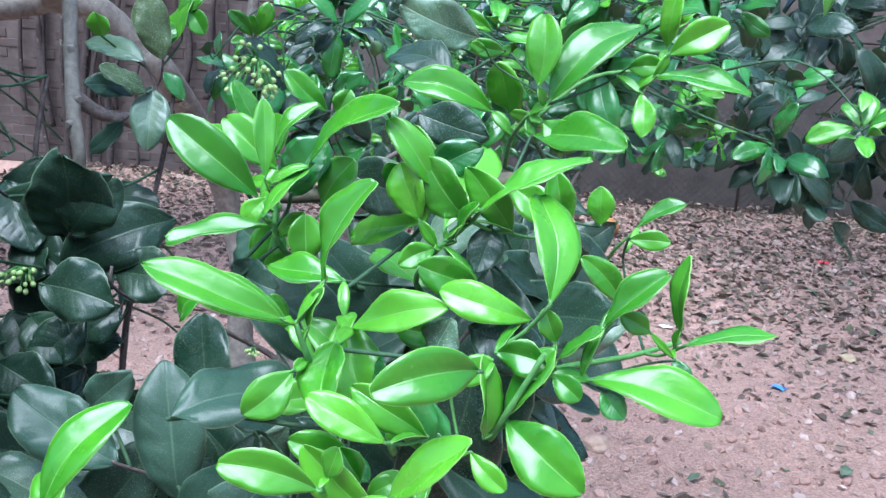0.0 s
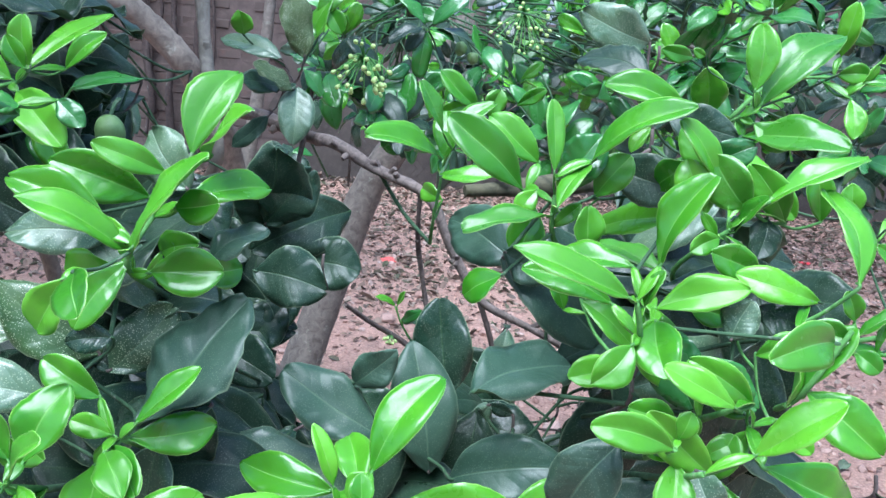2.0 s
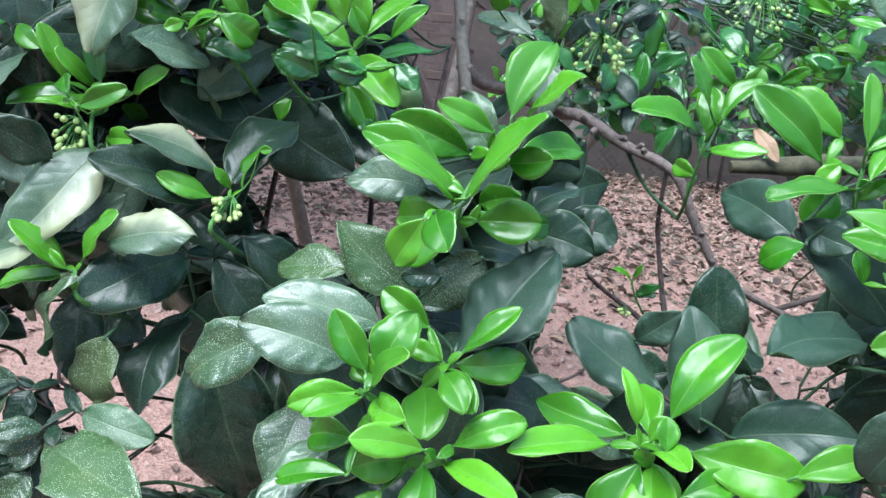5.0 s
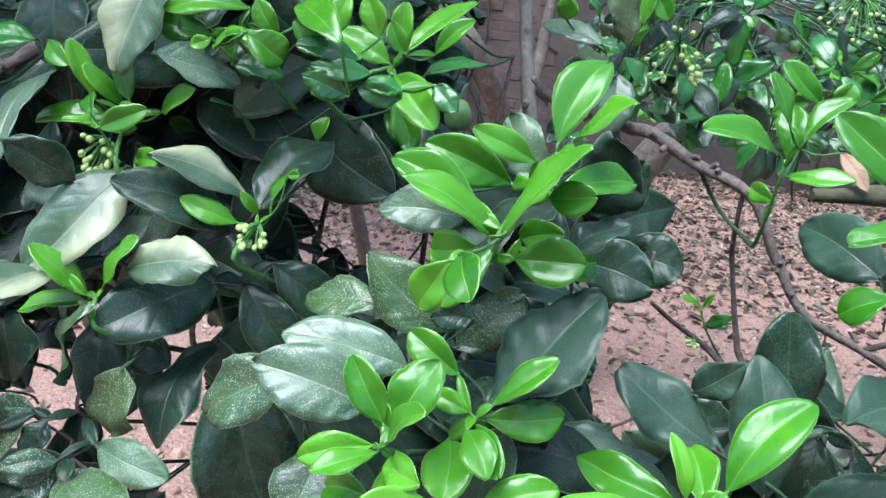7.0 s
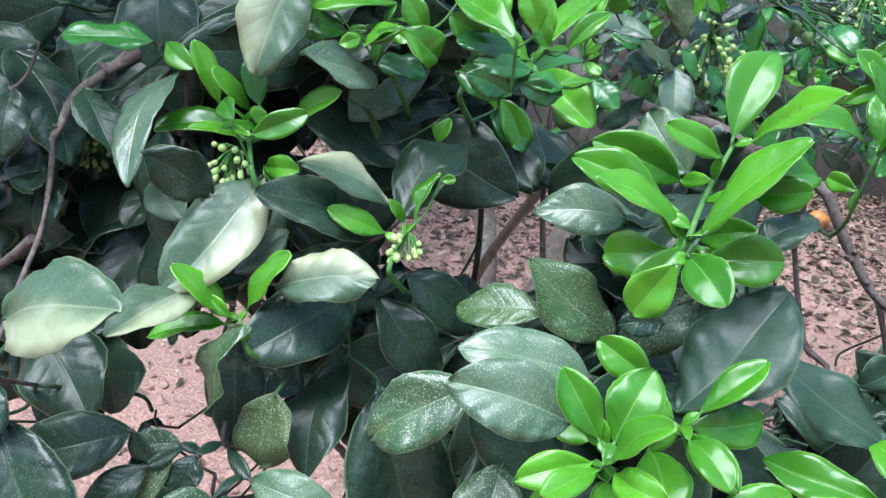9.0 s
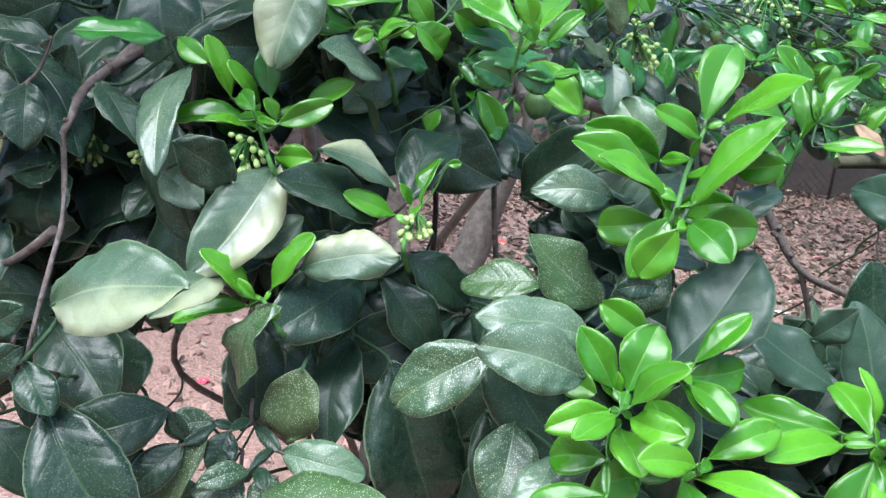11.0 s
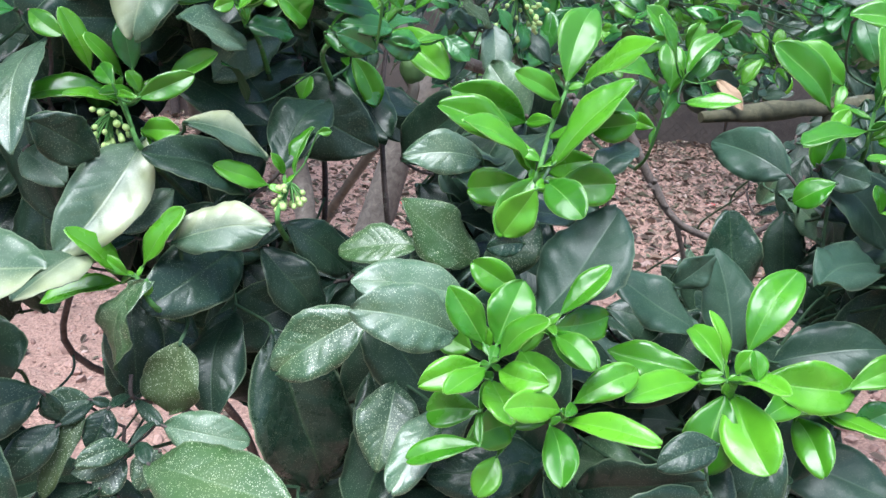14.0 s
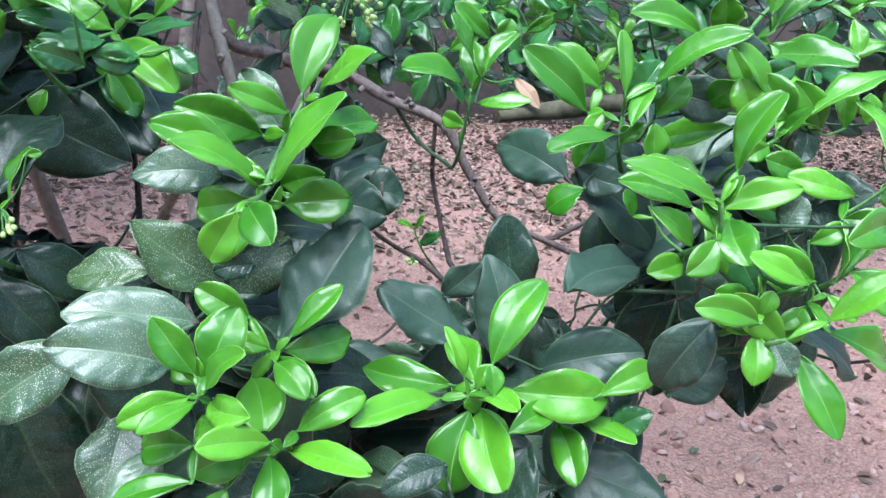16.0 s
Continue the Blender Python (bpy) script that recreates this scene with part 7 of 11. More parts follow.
shoot(tree, [(-0.742, 0.638, 1.427), (-0.742, 0.638, 1.412), (-0.742, 0.678, 1.387), (-0.738, 0.785, 1.348), (-0.734, 0.811, 1.34)], (0.0012, 0.0014), [
    ("m", -0.707, 0.636, 1.487, -0.771, 0.579, 1.441, 0.053, -10),
    ("m", -0.776, 0.6, 1.433, -0.829, 0.555, 1.38, 0.048, 7),
    ("m", -0.749, 0.592, 1.373, -0.707, 0.506, 1.352, 0.053, -0),
    ("m", -0.728, 0.663, 1.409, -0.63, 0.667, 1.411, 0.048, -2),
    ("m", -0.788, 0.611, 1.461, -0.826, 0.605, 1.559, 0.057, -4),
    ("m", -0.709, 0.619, 1.398, -0.657, 0.587, 1.442, 0.036, -12),
    ("m", -0.698, 0.663, 1.415, -0.75, 0.631, 1.359, 0.043, -1),
    ("m", -0.727, 0.635, 1.392, -0.658, 0.618, 1.404, 0.034, -40),
    ("m", -0.764, 0.557, 1.411, -0.693, 0.519, 1.403, 0.042, -3),
    ("m", -0.711, 0.643, 1.357, -0.638, 0.616, 1.348, 0.043, -14),
    ("m", -0.791, 0.635, 1.435, -0.736, 0.584, 1.394, 0.043, -47),
    ("m", -0.671, 0.595, 1.456, -0.603, 0.558, 1.389, 0.057, -28),
    ("m", -0.769, 0.575, 1.413, -0.798, 0.555, 1.326, 0.045, 54),
    ("m", -0.795, 0.633, 1.391, -0.737, 0.568, 1.356, 0.051, -14),
], TWIG, "woody shoot with large dark green mature citrus leaves")
shoot(tree, [(-0.018, 0.71, 1.262), (-0.018, 0.71, 1.247), (-0.018, 0.75, 1.222), (-0.059, 0.805, 1.186), (-0.1, 0.78, 1.18)], (0.0012, 0.0014), [
    ("g", 0.015, 0.748, 1.296, 0.085, 0.754, 1.267, 0.036, 27),
    ("m", -0.004, 0.66, 1.284, 0.099, 0.652, 1.273, 0.055, -21),
    ("m", -0.055, 0.742, 1.252, -0.116, 0.745, 1.298, 0.042, -34),
    ("m", -0.035, 0.685, 1.218, -0.097, 0.652, 1.205, 0.031, -53),
    ("m", -0.053, 0.688, 1.214, 0.049, 0.681, 1.195, 0.055, 7),
    ("m", -0.011, 0.65, 1.287, 0.048, 0.588, 1.244, 0.043, -22),
    ("g", 0.015, 0.657, 1.214, -0.063, 0.652, 1.208, 0.038, 10),
], TWIG, "woody shoot with large dark green mature citrus leaves")
shoot(tree, [(-0.618, 0.626, 1.05), (-0.618, 0.626, 1.035), (-0.618, 0.666, 1.01), (-0.625, 0.791, 1.04), (-0.632, 0.836, 1.1)], (0.0012, 0.0014), [
    ("g", -0.567, 0.63, 1.064, -0.64, 0.605, 1.053, 0.042, -32),
    ("g", -0.622, 0.576, 1.023, -0.597, 0.562, 1.106, 0.039, 12),
    ("m", -0.665, 0.613, 1.033, -0.62, 0.551, 1.041, 0.034, -12),
], TWIG, "woody shoot with large dark green mature citrus leaves")
shoot(tree, [(-0.462, 0.58, 1.135), (-0.462, 0.58, 1.12), (-0.462, 0.62, 1.095), (-0.431, 0.758, 1.083), (-0.4, 0.815, 1.1)], (0.0012, 0.0014), [
    ("m", -0.49, 0.541, 1.113, -0.531, 0.504, 1.029, 0.052, -22),
    ("g", -0.508, 0.599, 1.117, -0.439, 0.601, 1.123, 0.036, 8),
    ("g", -0.467, 0.535, 1.099, -0.462, 0.458, 1.104, 0.035, -43),
    ("m", -0.485, 0.589, 1.173, -0.405, 0.561, 1.133, 0.042, -38),
    ("m", -0.405, 0.515, 1.139, -0.483, 0.532, 1.122, 0.042, -12),
    ("m", -0.481, 0.588, 1.191, -0.456, 0.599, 1.126, 0.034, 5),
    ("m", -0.432, 0.559, 1.156, -0.342, 0.553, 1.166, 0.046, 17),
    ("m", -0.433, 0.548, 1.059, -0.508, 0.545, 1.071, 0.042, -1),
    ("m", -0.459, 0.564, 1.082, -0.526, 0.583, 1.147, 0.049, 1),
], TWIG, "woody shoot with large dark green mature citrus leaves")
shoot(tree, [(-0.615, 0.659, 1.336), (-0.615, 0.659, 1.321), (-0.615, 0.699, 1.296), (-0.628, 0.797, 1.243), (-0.64, 0.815, 1.22)], (0.0012, 0.0014), [
    ("m", -0.627, 0.645, 1.37, -0.574, 0.633, 1.426, 0.037, -24),
    ("m", -0.608, 0.678, 1.318, -0.549, 0.62, 1.304, 0.045, 8),
    ("m", -0.635, 0.652, 1.365, -0.585, 0.634, 1.318, 0.039, 7),
    ("m", -0.602, 0.588, 1.387, -0.565, 0.514, 1.323, 0.057, 8),
    ("g", -0.631, 0.662, 1.279, -0.559, 0.648, 1.277, 0.036, 15),
    ("m", -0.651, 0.711, 1.339, -0.592, 0.701, 1.301, 0.039, 1),
    ("m", -0.574, 0.604, 1.302, -0.617, 0.602, 1.243, 0.032, 13),
    ("m", -0.605, 0.598, 1.371, -0.535, 0.571, 1.348, 0.039, -42),
    ("g", -0.616, 0.618, 1.379, -0.59, 0.55, 1.341, 0.044, 32),
    ("m", -0.663, 0.647, 1.301, -0.594, 0.632, 1.33, 0.038, -14),
    ("m", -0.579, 0.687, 1.288, -0.487, 0.682, 1.286, 0.050, -16),
    ("g", -0.658, 0.636, 1.263, -0.609, 0.602, 1.321, 0.041, 50),
    ("g", -0.605, 0.614, 1.287, -0.514, 0.582, 1.311, 0.048, 99),
    ("g", -0.559, 0.604, 1.316, -0.645, 0.584, 1.332, 0.040, -13),
], TWIG, "woody shoot with large dark green mature citrus leaves")
shoot(tree, [(-0.682, 0.489, 1.582), (-0.682, 0.489, 1.567), (-0.682, 0.529, 1.542), (-0.705, 0.718, 1.531), (-0.729, 0.828, 1.55)], (0.0012, 0.0014), [
    ("m", -0.665, 0.448, 1.599, -0.644, 0.439, 1.5, 0.057, 9),
    ("m", -0.682, 0.449, 1.563, -0.739, 0.413, 1.487, 0.052, -6),
    ("m", -0.665, 0.472, 1.552, -0.722, 0.434, 1.578, 0.035, 24),
    ("m", -0.68, 0.506, 1.57, -0.624, 0.463, 1.507, 0.047, 28),
    ("m", -0.702, 0.465, 1.574, -0.692, 0.454, 1.492, 0.042, -14),
    ("m", -0.728, 0.436, 1.565, -0.812, 0.416, 1.522, 0.046, -49),
    ("m", -0.724, 0.496, 1.588, -0.805, 0.489, 1.536, 0.046, 13),
    ("m", -0.638, 0.507, 1.601, -0.681, 0.469, 1.536, 0.049, 2),
    ("m", -0.654, 0.442, 1.541, -0.705, 0.399, 1.5, 0.037, -6),
], TWIG, "woody shoot with large dark green mature citrus leaves")
shoot(tree, [(-0.365, 0.411, 1.244), (-0.365, 0.411, 1.229), (-0.365, 0.451, 1.204), (-0.365, 0.551, 1.151), (-0.365, 0.571, 1.129)], (0.0012, 0.0014), [
    ("m", -0.368, 0.361, 1.254, -0.46, 0.331, 1.23, 0.048, 5),
    ("m", -0.395, 0.356, 1.213, -0.319, 0.362, 1.249, 0.039, 13),
    ("m", -0.307, 0.364, 1.284, -0.386, 0.352, 1.273, 0.042, -3),
    ("g", -0.362, 0.346, 1.223, -0.294, 0.356, 1.241, 0.038, -27),
    ("m", -0.379, 0.418, 1.224, -0.447, 0.435, 1.168, 0.042, -43),
    ("m", -0.368, 0.413, 1.186, -0.268, 0.424, 1.19, 0.047, 21),
    ("m", -0.38, 0.457, 1.251, -0.347, 0.414, 1.327, 0.049, 19),
    ("m", -0.282, 0.352, 1.221, -0.315, 0.327, 1.293, 0.040, 31),
    ("m", -0.422, 0.407, 1.239, -0.475, 0.393, 1.164, 0.047, -12),
    ("m", -0.426, 0.402, 1.222, -0.33, 0.398, 1.239, 0.048, -15),
    ("m", -0.411, 0.354, 1.269, -0.35, 0.37, 1.327, 0.045, -21),
    ("m", -0.355, 0.438, 1.238, -0.255, 0.442, 1.238, 0.047, -22),
    ("m", -0.348, 0.391, 1.263, -0.319, 0.386, 1.196, 0.039, 9),
    ("m", -0.301, 0.413, 1.183, -0.373, 0.347, 1.215, 0.053, -0),
], TWIG, "woody shoot with large dark green mature citrus leaves")
shoot(tree, [(-0.272, 0.454, 1.277), (-0.272, 0.454, 1.262), (-0.272, 0.494, 1.237), (-0.272, 0.594, 1.185), (-0.272, 0.614, 1.162)], (0.0012, 0.0014), [
    ("m", -0.245, 0.463, 1.225, -0.288, 0.472, 1.17, 0.036, -1),
    ("m", -0.306, 0.462, 1.174, -0.267, 0.441, 1.111, 0.039, -6),
    ("m", -0.272, 0.416, 1.267, -0.348, 0.359, 1.305, 0.046, -4),
    ("m", -0.291, 0.441, 1.282, -0.311, 0.387, 1.224, 0.039, -49),
    ("m", -0.227, 0.392, 1.246, -0.261, 0.377, 1.181, 0.038, -43),
    ("m", -0.28, 0.494, 1.316, -0.213, 0.467, 1.271, 0.044, 3),
    ("m", -0.32, 0.422, 1.258, -0.381, 0.368, 1.286, 0.046, 2),
    ("m", -0.309, 0.468, 1.329, -0.364, 0.394, 1.37, 0.056, -21),
    ("m", -0.232, 0.398, 1.225, -0.237, 0.33, 1.28, 0.047, -41),
    ("m", -0.238, 0.43, 1.312, -0.336, 0.405, 1.334, 0.048, 23),
    ("m", -0.29, 0.421, 1.24, -0.276, 0.353, 1.172, 0.049, -9),
    ("m", -0.228, 0.456, 1.273, -0.174, 0.47, 1.349, 0.047, 11),
    ("g", -0.291, 0.461, 1.329, -0.194, 0.442, 1.293, 0.050, -33),
    ("m", -0.286, 0.351, 1.266, -0.221, 0.306, 1.306, 0.045, 52),
], TWIG, "woody shoot with large dark green mature citrus leaves")
shoot(tree, [(0.013, 0.671, 1.406), (0.013, 0.671, 1.391), (0.013, 0.711, 1.366), (0.022, 0.771, 1.353), (0.03, 0.75, 1.37)], (0.0012, 0.0014), [
    ("m", 0, 0.636, 1.405, 0.013, 0.645, 1.322, 0.043, -13),
    ("m", 0.007, 0.667, 1.345, 0.103, 0.66, 1.339, 0.053, 12),
    ("m", 0.025, 0.661, 1.432, 0.076, 0.638, 1.385, 0.040, 2),
    ("m", -0.055, 0.594, 1.419, 0.004, 0.537, 1.388, 0.039, -18),
    ("m", 0.037, 0.65, 1.398, 0.05, 0.706, 1.452, 0.042, 16),
    ("g", -0.036, 0.665, 1.407, 0.027, 0.678, 1.345, 0.049, -11),
    ("m", 0.011, 0.678, 1.374, 0.09, 0.667, 1.385, 0.040, 13),
    ("m", 0.077, 0.613, 1.415, 0.147, 0.572, 1.356, 0.048, -1),
    ("m", 0.039, 0.616, 1.426, -0.008, 0.63, 1.501, 0.042, -6),
    ("m", -0.001, 0.717, 1.375, 0.005, 0.693, 1.289, 0.045, 38),
    ("m", 0.043, 0.665, 1.357, 0.005, 0.627, 1.279, 0.052, -1),
], TWIG, "woody shoot with large dark green mature citrus leaves")
shoot(tree, [(-0.957, 0.712, 1.446), (-0.957, 0.712, 1.431), (-0.957, 0.752, 1.406), (-0.879, 0.824, 1.358), (-0.801, 0.815, 1.34)], (0.0012, 0.0014), [
    ("m", -0.945, 0.738, 1.482, -0.883, 0.695, 1.42, 0.053, 19),
    ("m", -0.92, 0.727, 1.426, -0.855, 0.707, 1.377, 0.044, 30),
    ("m", -0.965, 0.716, 1.424, -1.047, 0.717, 1.363, 0.051, 47),
    ("m", -0.941, 0.695, 1.469, -0.862, 0.686, 1.451, 0.037, 6),
    ("m", -0.923, 0.635, 1.414, -0.996, 0.611, 1.422, 0.035, 26),
    ("m", -0.941, 0.674, 1.451, -0.88, 0.658, 1.412, 0.033, 42),
    ("g", -0.995, 0.695, 1.374, -0.966, 0.681, 1.463, 0.051, -9),
    ("m", -1.009, 0.659, 1.418, -0.992, 0.63, 1.35, 0.036, 59),
    ("m", -0.942, 0.664, 1.497, -1.024, 0.656, 1.494, 0.037, 39),
    ("m", -0.915, 0.697, 1.425, -0.86, 0.68, 1.337, 0.052, 24),
    ("m", -0.963, 0.724, 1.466, -0.95, 0.642, 1.457, 0.047, 21),
    ("g", -1.022, 0.674, 1.384, -0.994, 0.692, 1.288, 0.055, -22),
], TWIG, "woody shoot with large dark green mature citrus leaves")
shoot(tree, [(-0.923, 0.613, 1.52), (-0.923, 0.613, 1.505), (-0.923, 0.653, 1.48), (-0.87, 0.771, 1.455), (-0.818, 0.81, 1.46)], (0.0012, 0.0014), [
    ("m", -0.889, 0.589, 1.575, -0.834, 0.522, 1.538, 0.046, -13),
    ("m", -0.939, 0.598, 1.532, -0.841, 0.6, 1.501, 0.052, -31),
    ("m", -0.914, 0.595, 1.465, -0.865, 0.532, 1.468, 0.040, 45),
    ("m", -0.889, 0.575, 1.489, -0.804, 0.545, 1.524, 0.044, -55),
    ("m", -0.998, 0.626, 1.503, -0.911, 0.618, 1.49, 0.043, -17),
    ("m", -0.981, 0.613, 1.434, -0.908, 0.578, 1.401, 0.043, 12),
    ("m", -0.897, 0.574, 1.558, -0.819, 0.59, 1.52, 0.042, -4),
    ("g", -0.921, 0.586, 1.523, -0.938, 0.56, 1.44, 0.043, -2),
    ("m", -0.89, 0.553, 1.522, -0.823, 0.507, 1.497, 0.046, 5),
    ("m", -0.914, 0.617, 1.494, -0.963, 0.617, 1.421, 0.048, 9),
], TWIG, "woody shoot with large dark green mature citrus leaves")
shoot(tree, [(-0.623, 0.807, 1.576), (-0.623, 0.807, 1.561), (-0.623, 0.847, 1.536), (-0.613, 0.967, 1.474), (-0.603, 1.007, 1.441)], (0.0012, 0.0014), [
    ("m", -0.615, 0.783, 1.644, -0.554, 0.762, 1.563, 0.055, -7),
    ("m", -0.646, 0.782, 1.556, -0.668, 0.744, 1.47, 0.046, 11),
    ("m", -0.625, 0.846, 1.588, -0.556, 0.804, 1.563, 0.039, -18),
    ("g", -0.584, 0.765, 1.606, -0.647, 0.744, 1.578, 0.034, -2),
    ("m", -0.653, 0.759, 1.582, -0.59, 0.754, 1.54, 0.041, 11),
    ("m", -0.635, 0.797, 1.558, -0.698, 0.79, 1.493, 0.042, -9),
    ("m", -0.587, 0.817, 1.57, -0.494, 0.781, 1.569, 0.050, 46),
    ("m", -0.637, 0.758, 1.56, -0.595, 0.711, 1.482, 0.056, 37),
    ("g", -0.607, 0.779, 1.525, -0.532, 0.745, 1.498, 0.044, 46),
    ("m", -0.616, 0.748, 1.554, -0.524, 0.723, 1.597, 0.048, 20),
    ("m", -0.639, 0.847, 1.518, -0.648, 0.788, 1.595, 0.053, -9),
    ("m", -0.602, 0.72, 1.587, -0.541, 0.686, 1.531, 0.044, 27),
    ("m", -0.638, 0.789, 1.522, -0.675, 0.775, 1.451, 0.041, 35),
    ("m", -0.632, 0.832, 1.56, -0.562, 0.804, 1.513, 0.046, 9),
], TWIG, "woody shoot with large dark green mature citrus leaves")
shoot(tree, [(-0.509, 0.849, 1.532), (-0.509, 0.849, 1.517), (-0.509, 0.889, 1.492), (-0.499, 1.009, 1.43), (-0.489, 1.049, 1.397)], (0.0012, 0.0014), [
    ("m", -0.512, 0.831, 1.527, -0.572, 0.782, 1.552, 0.045, -11),
    ("m", -0.512, 0.852, 1.516, -0.557, 0.792, 1.498, 0.038, -5),
    ("g", -0.44, 0.798, 1.475, -0.499, 0.767, 1.43, 0.043, 37),
    ("m", -0.521, 0.819, 1.521, -0.541, 0.775, 1.436, 0.044, -29),
    ("g", -0.558, 0.867, 1.531, -0.483, 0.838, 1.479, 0.051, 6),
    ("m", -0.513, 0.8, 1.566, -0.562, 0.716, 1.541, 0.047, -5),
    ("m", -0.517, 0.87, 1.552, -0.565, 0.87, 1.484, 0.038, 12),
    ("m", -0.467, 0.817, 1.522, -0.523, 0.739, 1.495, 0.053, -5),
    ("m", -0.521, 0.807, 1.517, -0.477, 0.8, 1.585, 0.037, 32),
    ("m", -0.531, 0.821, 1.536, -0.477, 0.815, 1.45, 0.049, -49),
    ("m", -0.51, 0.84, 1.483, -0.482, 0.805, 1.4, 0.052, -11),
], TWIG, "woody shoot with large dark green mature citrus leaves")
shoot(tree, [(-0.496, 0.685, 1.158), (-0.496, 0.685, 1.143), (-0.496, 0.725, 1.118), (-0.513, 0.815, 1.094), (-0.53, 0.824, 1.1)], (0.0012, 0.0014), [
    ("g", -0.491, 0.665, 1.155, -0.444, 0.607, 1.123, 0.041, -7),
    ("m", -0.483, 0.657, 1.183, -0.414, 0.604, 1.168, 0.047, 5),
    ("m", -0.546, 0.671, 1.234, -0.618, 0.679, 1.248, 0.037, -28),
    ("m", -0.528, 0.669, 1.122, -0.461, 0.632, 1.148, 0.044, 8),
    ("m", -0.515, 0.642, 1.092, -0.427, 0.637, 1.069, 0.045, -4),
    ("m", -0.515, 0.616, 1.189, -0.595, 0.636, 1.231, 0.043, -3),
    ("m", -0.511, 0.694, 1.072, -0.504, 0.609, 1.095, 0.042, 12),
    ("g", -0.467, 0.693, 1.12, -0.539, 0.699, 1.097, 0.038, 24),
    ("m", -0.452, 0.639, 1.161, -0.353, 0.618, 1.132, 0.058, 13),
    ("m", -0.457, 0.707, 1.153, -0.391, 0.668, 1.174, 0.041, 16),
], TWIG, "woody shoot with large dark green mature citrus leaves")
shoot(tree, [(-0.793, 0.658, 1.509), (-0.793, 0.658, 1.494), (-0.793, 0.698, 1.469), (-0.805, 0.794, 1.45), (-0.818, 0.81, 1.46)], (0.0012, 0.0014), [
    ("m", -0.853, 0.632, 1.485, -0.809, 0.577, 1.496, 0.037, -11),
    ("m", -0.814, 0.691, 1.496, -0.88, 0.694, 1.471, 0.032, -13),
    ("m", -0.819, 0.649, 1.556, -0.749, 0.657, 1.513, 0.045, 27),
    ("m", -0.815, 0.621, 1.445, -0.879, 0.597, 1.418, 0.038, -24),
    ("m", -0.794, 0.624, 1.532, -0.735, 0.573, 1.497, 0.046, 8),
    ("m", -0.824, 0.635, 1.507, -0.829, 0.719, 1.495, 0.038, -43),
    ("m", -0.771, 0.67, 1.479, -0.849, 0.651, 1.428, 0.052, -41),
    ("m", -0.784, 0.641, 1.517, -0.707, 0.626, 1.517, 0.042, 55),
    ("m", -0.788, 0.647, 1.588, -0.76, 0.602, 1.51, 0.051, -17),
    ("g", -0.819, 0.601, 1.457, -0.729, 0.597, 1.428, 0.051, -19),
    ("m", -0.773, 0.689, 1.473, -0.758, 0.652, 1.531, 0.032, -41),
    ("m", -0.734, 0.631, 1.49, -0.648, 0.611, 1.543, 0.057, -4),
    ("m", -0.739, 0.616, 1.493, -0.703, 0.595, 1.587, 0.057, 11),
    ("m", -0.776, 0.583, 1.468, -0.869, 0.551, 1.489, 0.047, -12),
], TWIG, "woody shoot with large dark green mature citrus leaves")
shoot(tree, [(-0.035, 0.614, 1.218), (-0.035, 0.614, 1.203), (-0.035, 0.654, 1.178), (-0.068, 0.757, 1.164), (-0.1, 0.78, 1.18)], (0.0012, 0.0014), [
    ("m", -0.025, 0.579, 1.146, -0.117, 0.594, 1.136, 0.046, 25),
    ("m", -0.041, 0.632, 1.212, -0.108, 0.619, 1.186, 0.035, 2),
    ("g", -0.018, 0.604, 1.181, 0.005, 0.562, 1.097, 0.054, 30),
    ("m", 0.024, 0.571, 1.249, 0.079, 0.551, 1.301, 0.040, 29),
    ("m", -0.039, 0.575, 1.199, -0.086, 0.538, 1.285, 0.057, 4),
    ("m", -0.032, 0.622, 1.14, -0.007, 0.578, 1.222, 0.045, -24),
    ("m", -0.013, 0.593, 1.151, -0.031, 0.505, 1.126, 0.049, -14),
    ("g", -0.054, 0.579, 1.238, -0.154, 0.571, 1.265, 0.057, 32),
    ("m", -0.059, 0.602, 1.269, -0.09, 0.584, 1.207, 0.037, 3),
    ("m", -0.004, 0.53, 1.219, -0.074, 0.506, 1.149, 0.047, -5),
    ("m", -0.03, 0.586, 1.285, -0.019, 0.541, 1.2, 0.052, -17),
    ("m", -0.075, 0.618, 1.201, -0.01, 0.552, 1.247, 0.048, 1),
    ("m", -0.053, 0.578, 1.231, -0.142, 0.569, 1.202, 0.052, 38),
    ("m", -0.076, 0.644, 1.197, -0.158, 0.608, 1.238, 0.051, -12),
], TWIG, "woody shoot with large dark green mature citrus leaves")
shoot(tree, [(-0.421, 0.75, 1.247), (-0.421, 0.75, 1.232), (-0.421, 0.79, 1.207), (-0.415, 0.84, 1.199), (-0.409, 0.81, 1.22)], (0.0012, 0.0014), [
    ("m", -0.413, 0.743, 1.195, -0.36, 0.698, 1.119, 0.048, -59),
    ("m", -0.441, 0.682, 1.224, -0.389, 0.633, 1.236, 0.037, 19),
    ("m", -0.422, 0.733, 1.261, -0.483, 0.658, 1.293, 0.053, -36),
    ("m", -0.422, 0.723, 1.278, -0.441, 0.631, 1.311, 0.048, -12),
    ("g", -0.409, 0.77, 1.228, -0.445, 0.736, 1.305, 0.044, -18),
], TWIG, "woody shoot with large dark green mature citrus leaves")
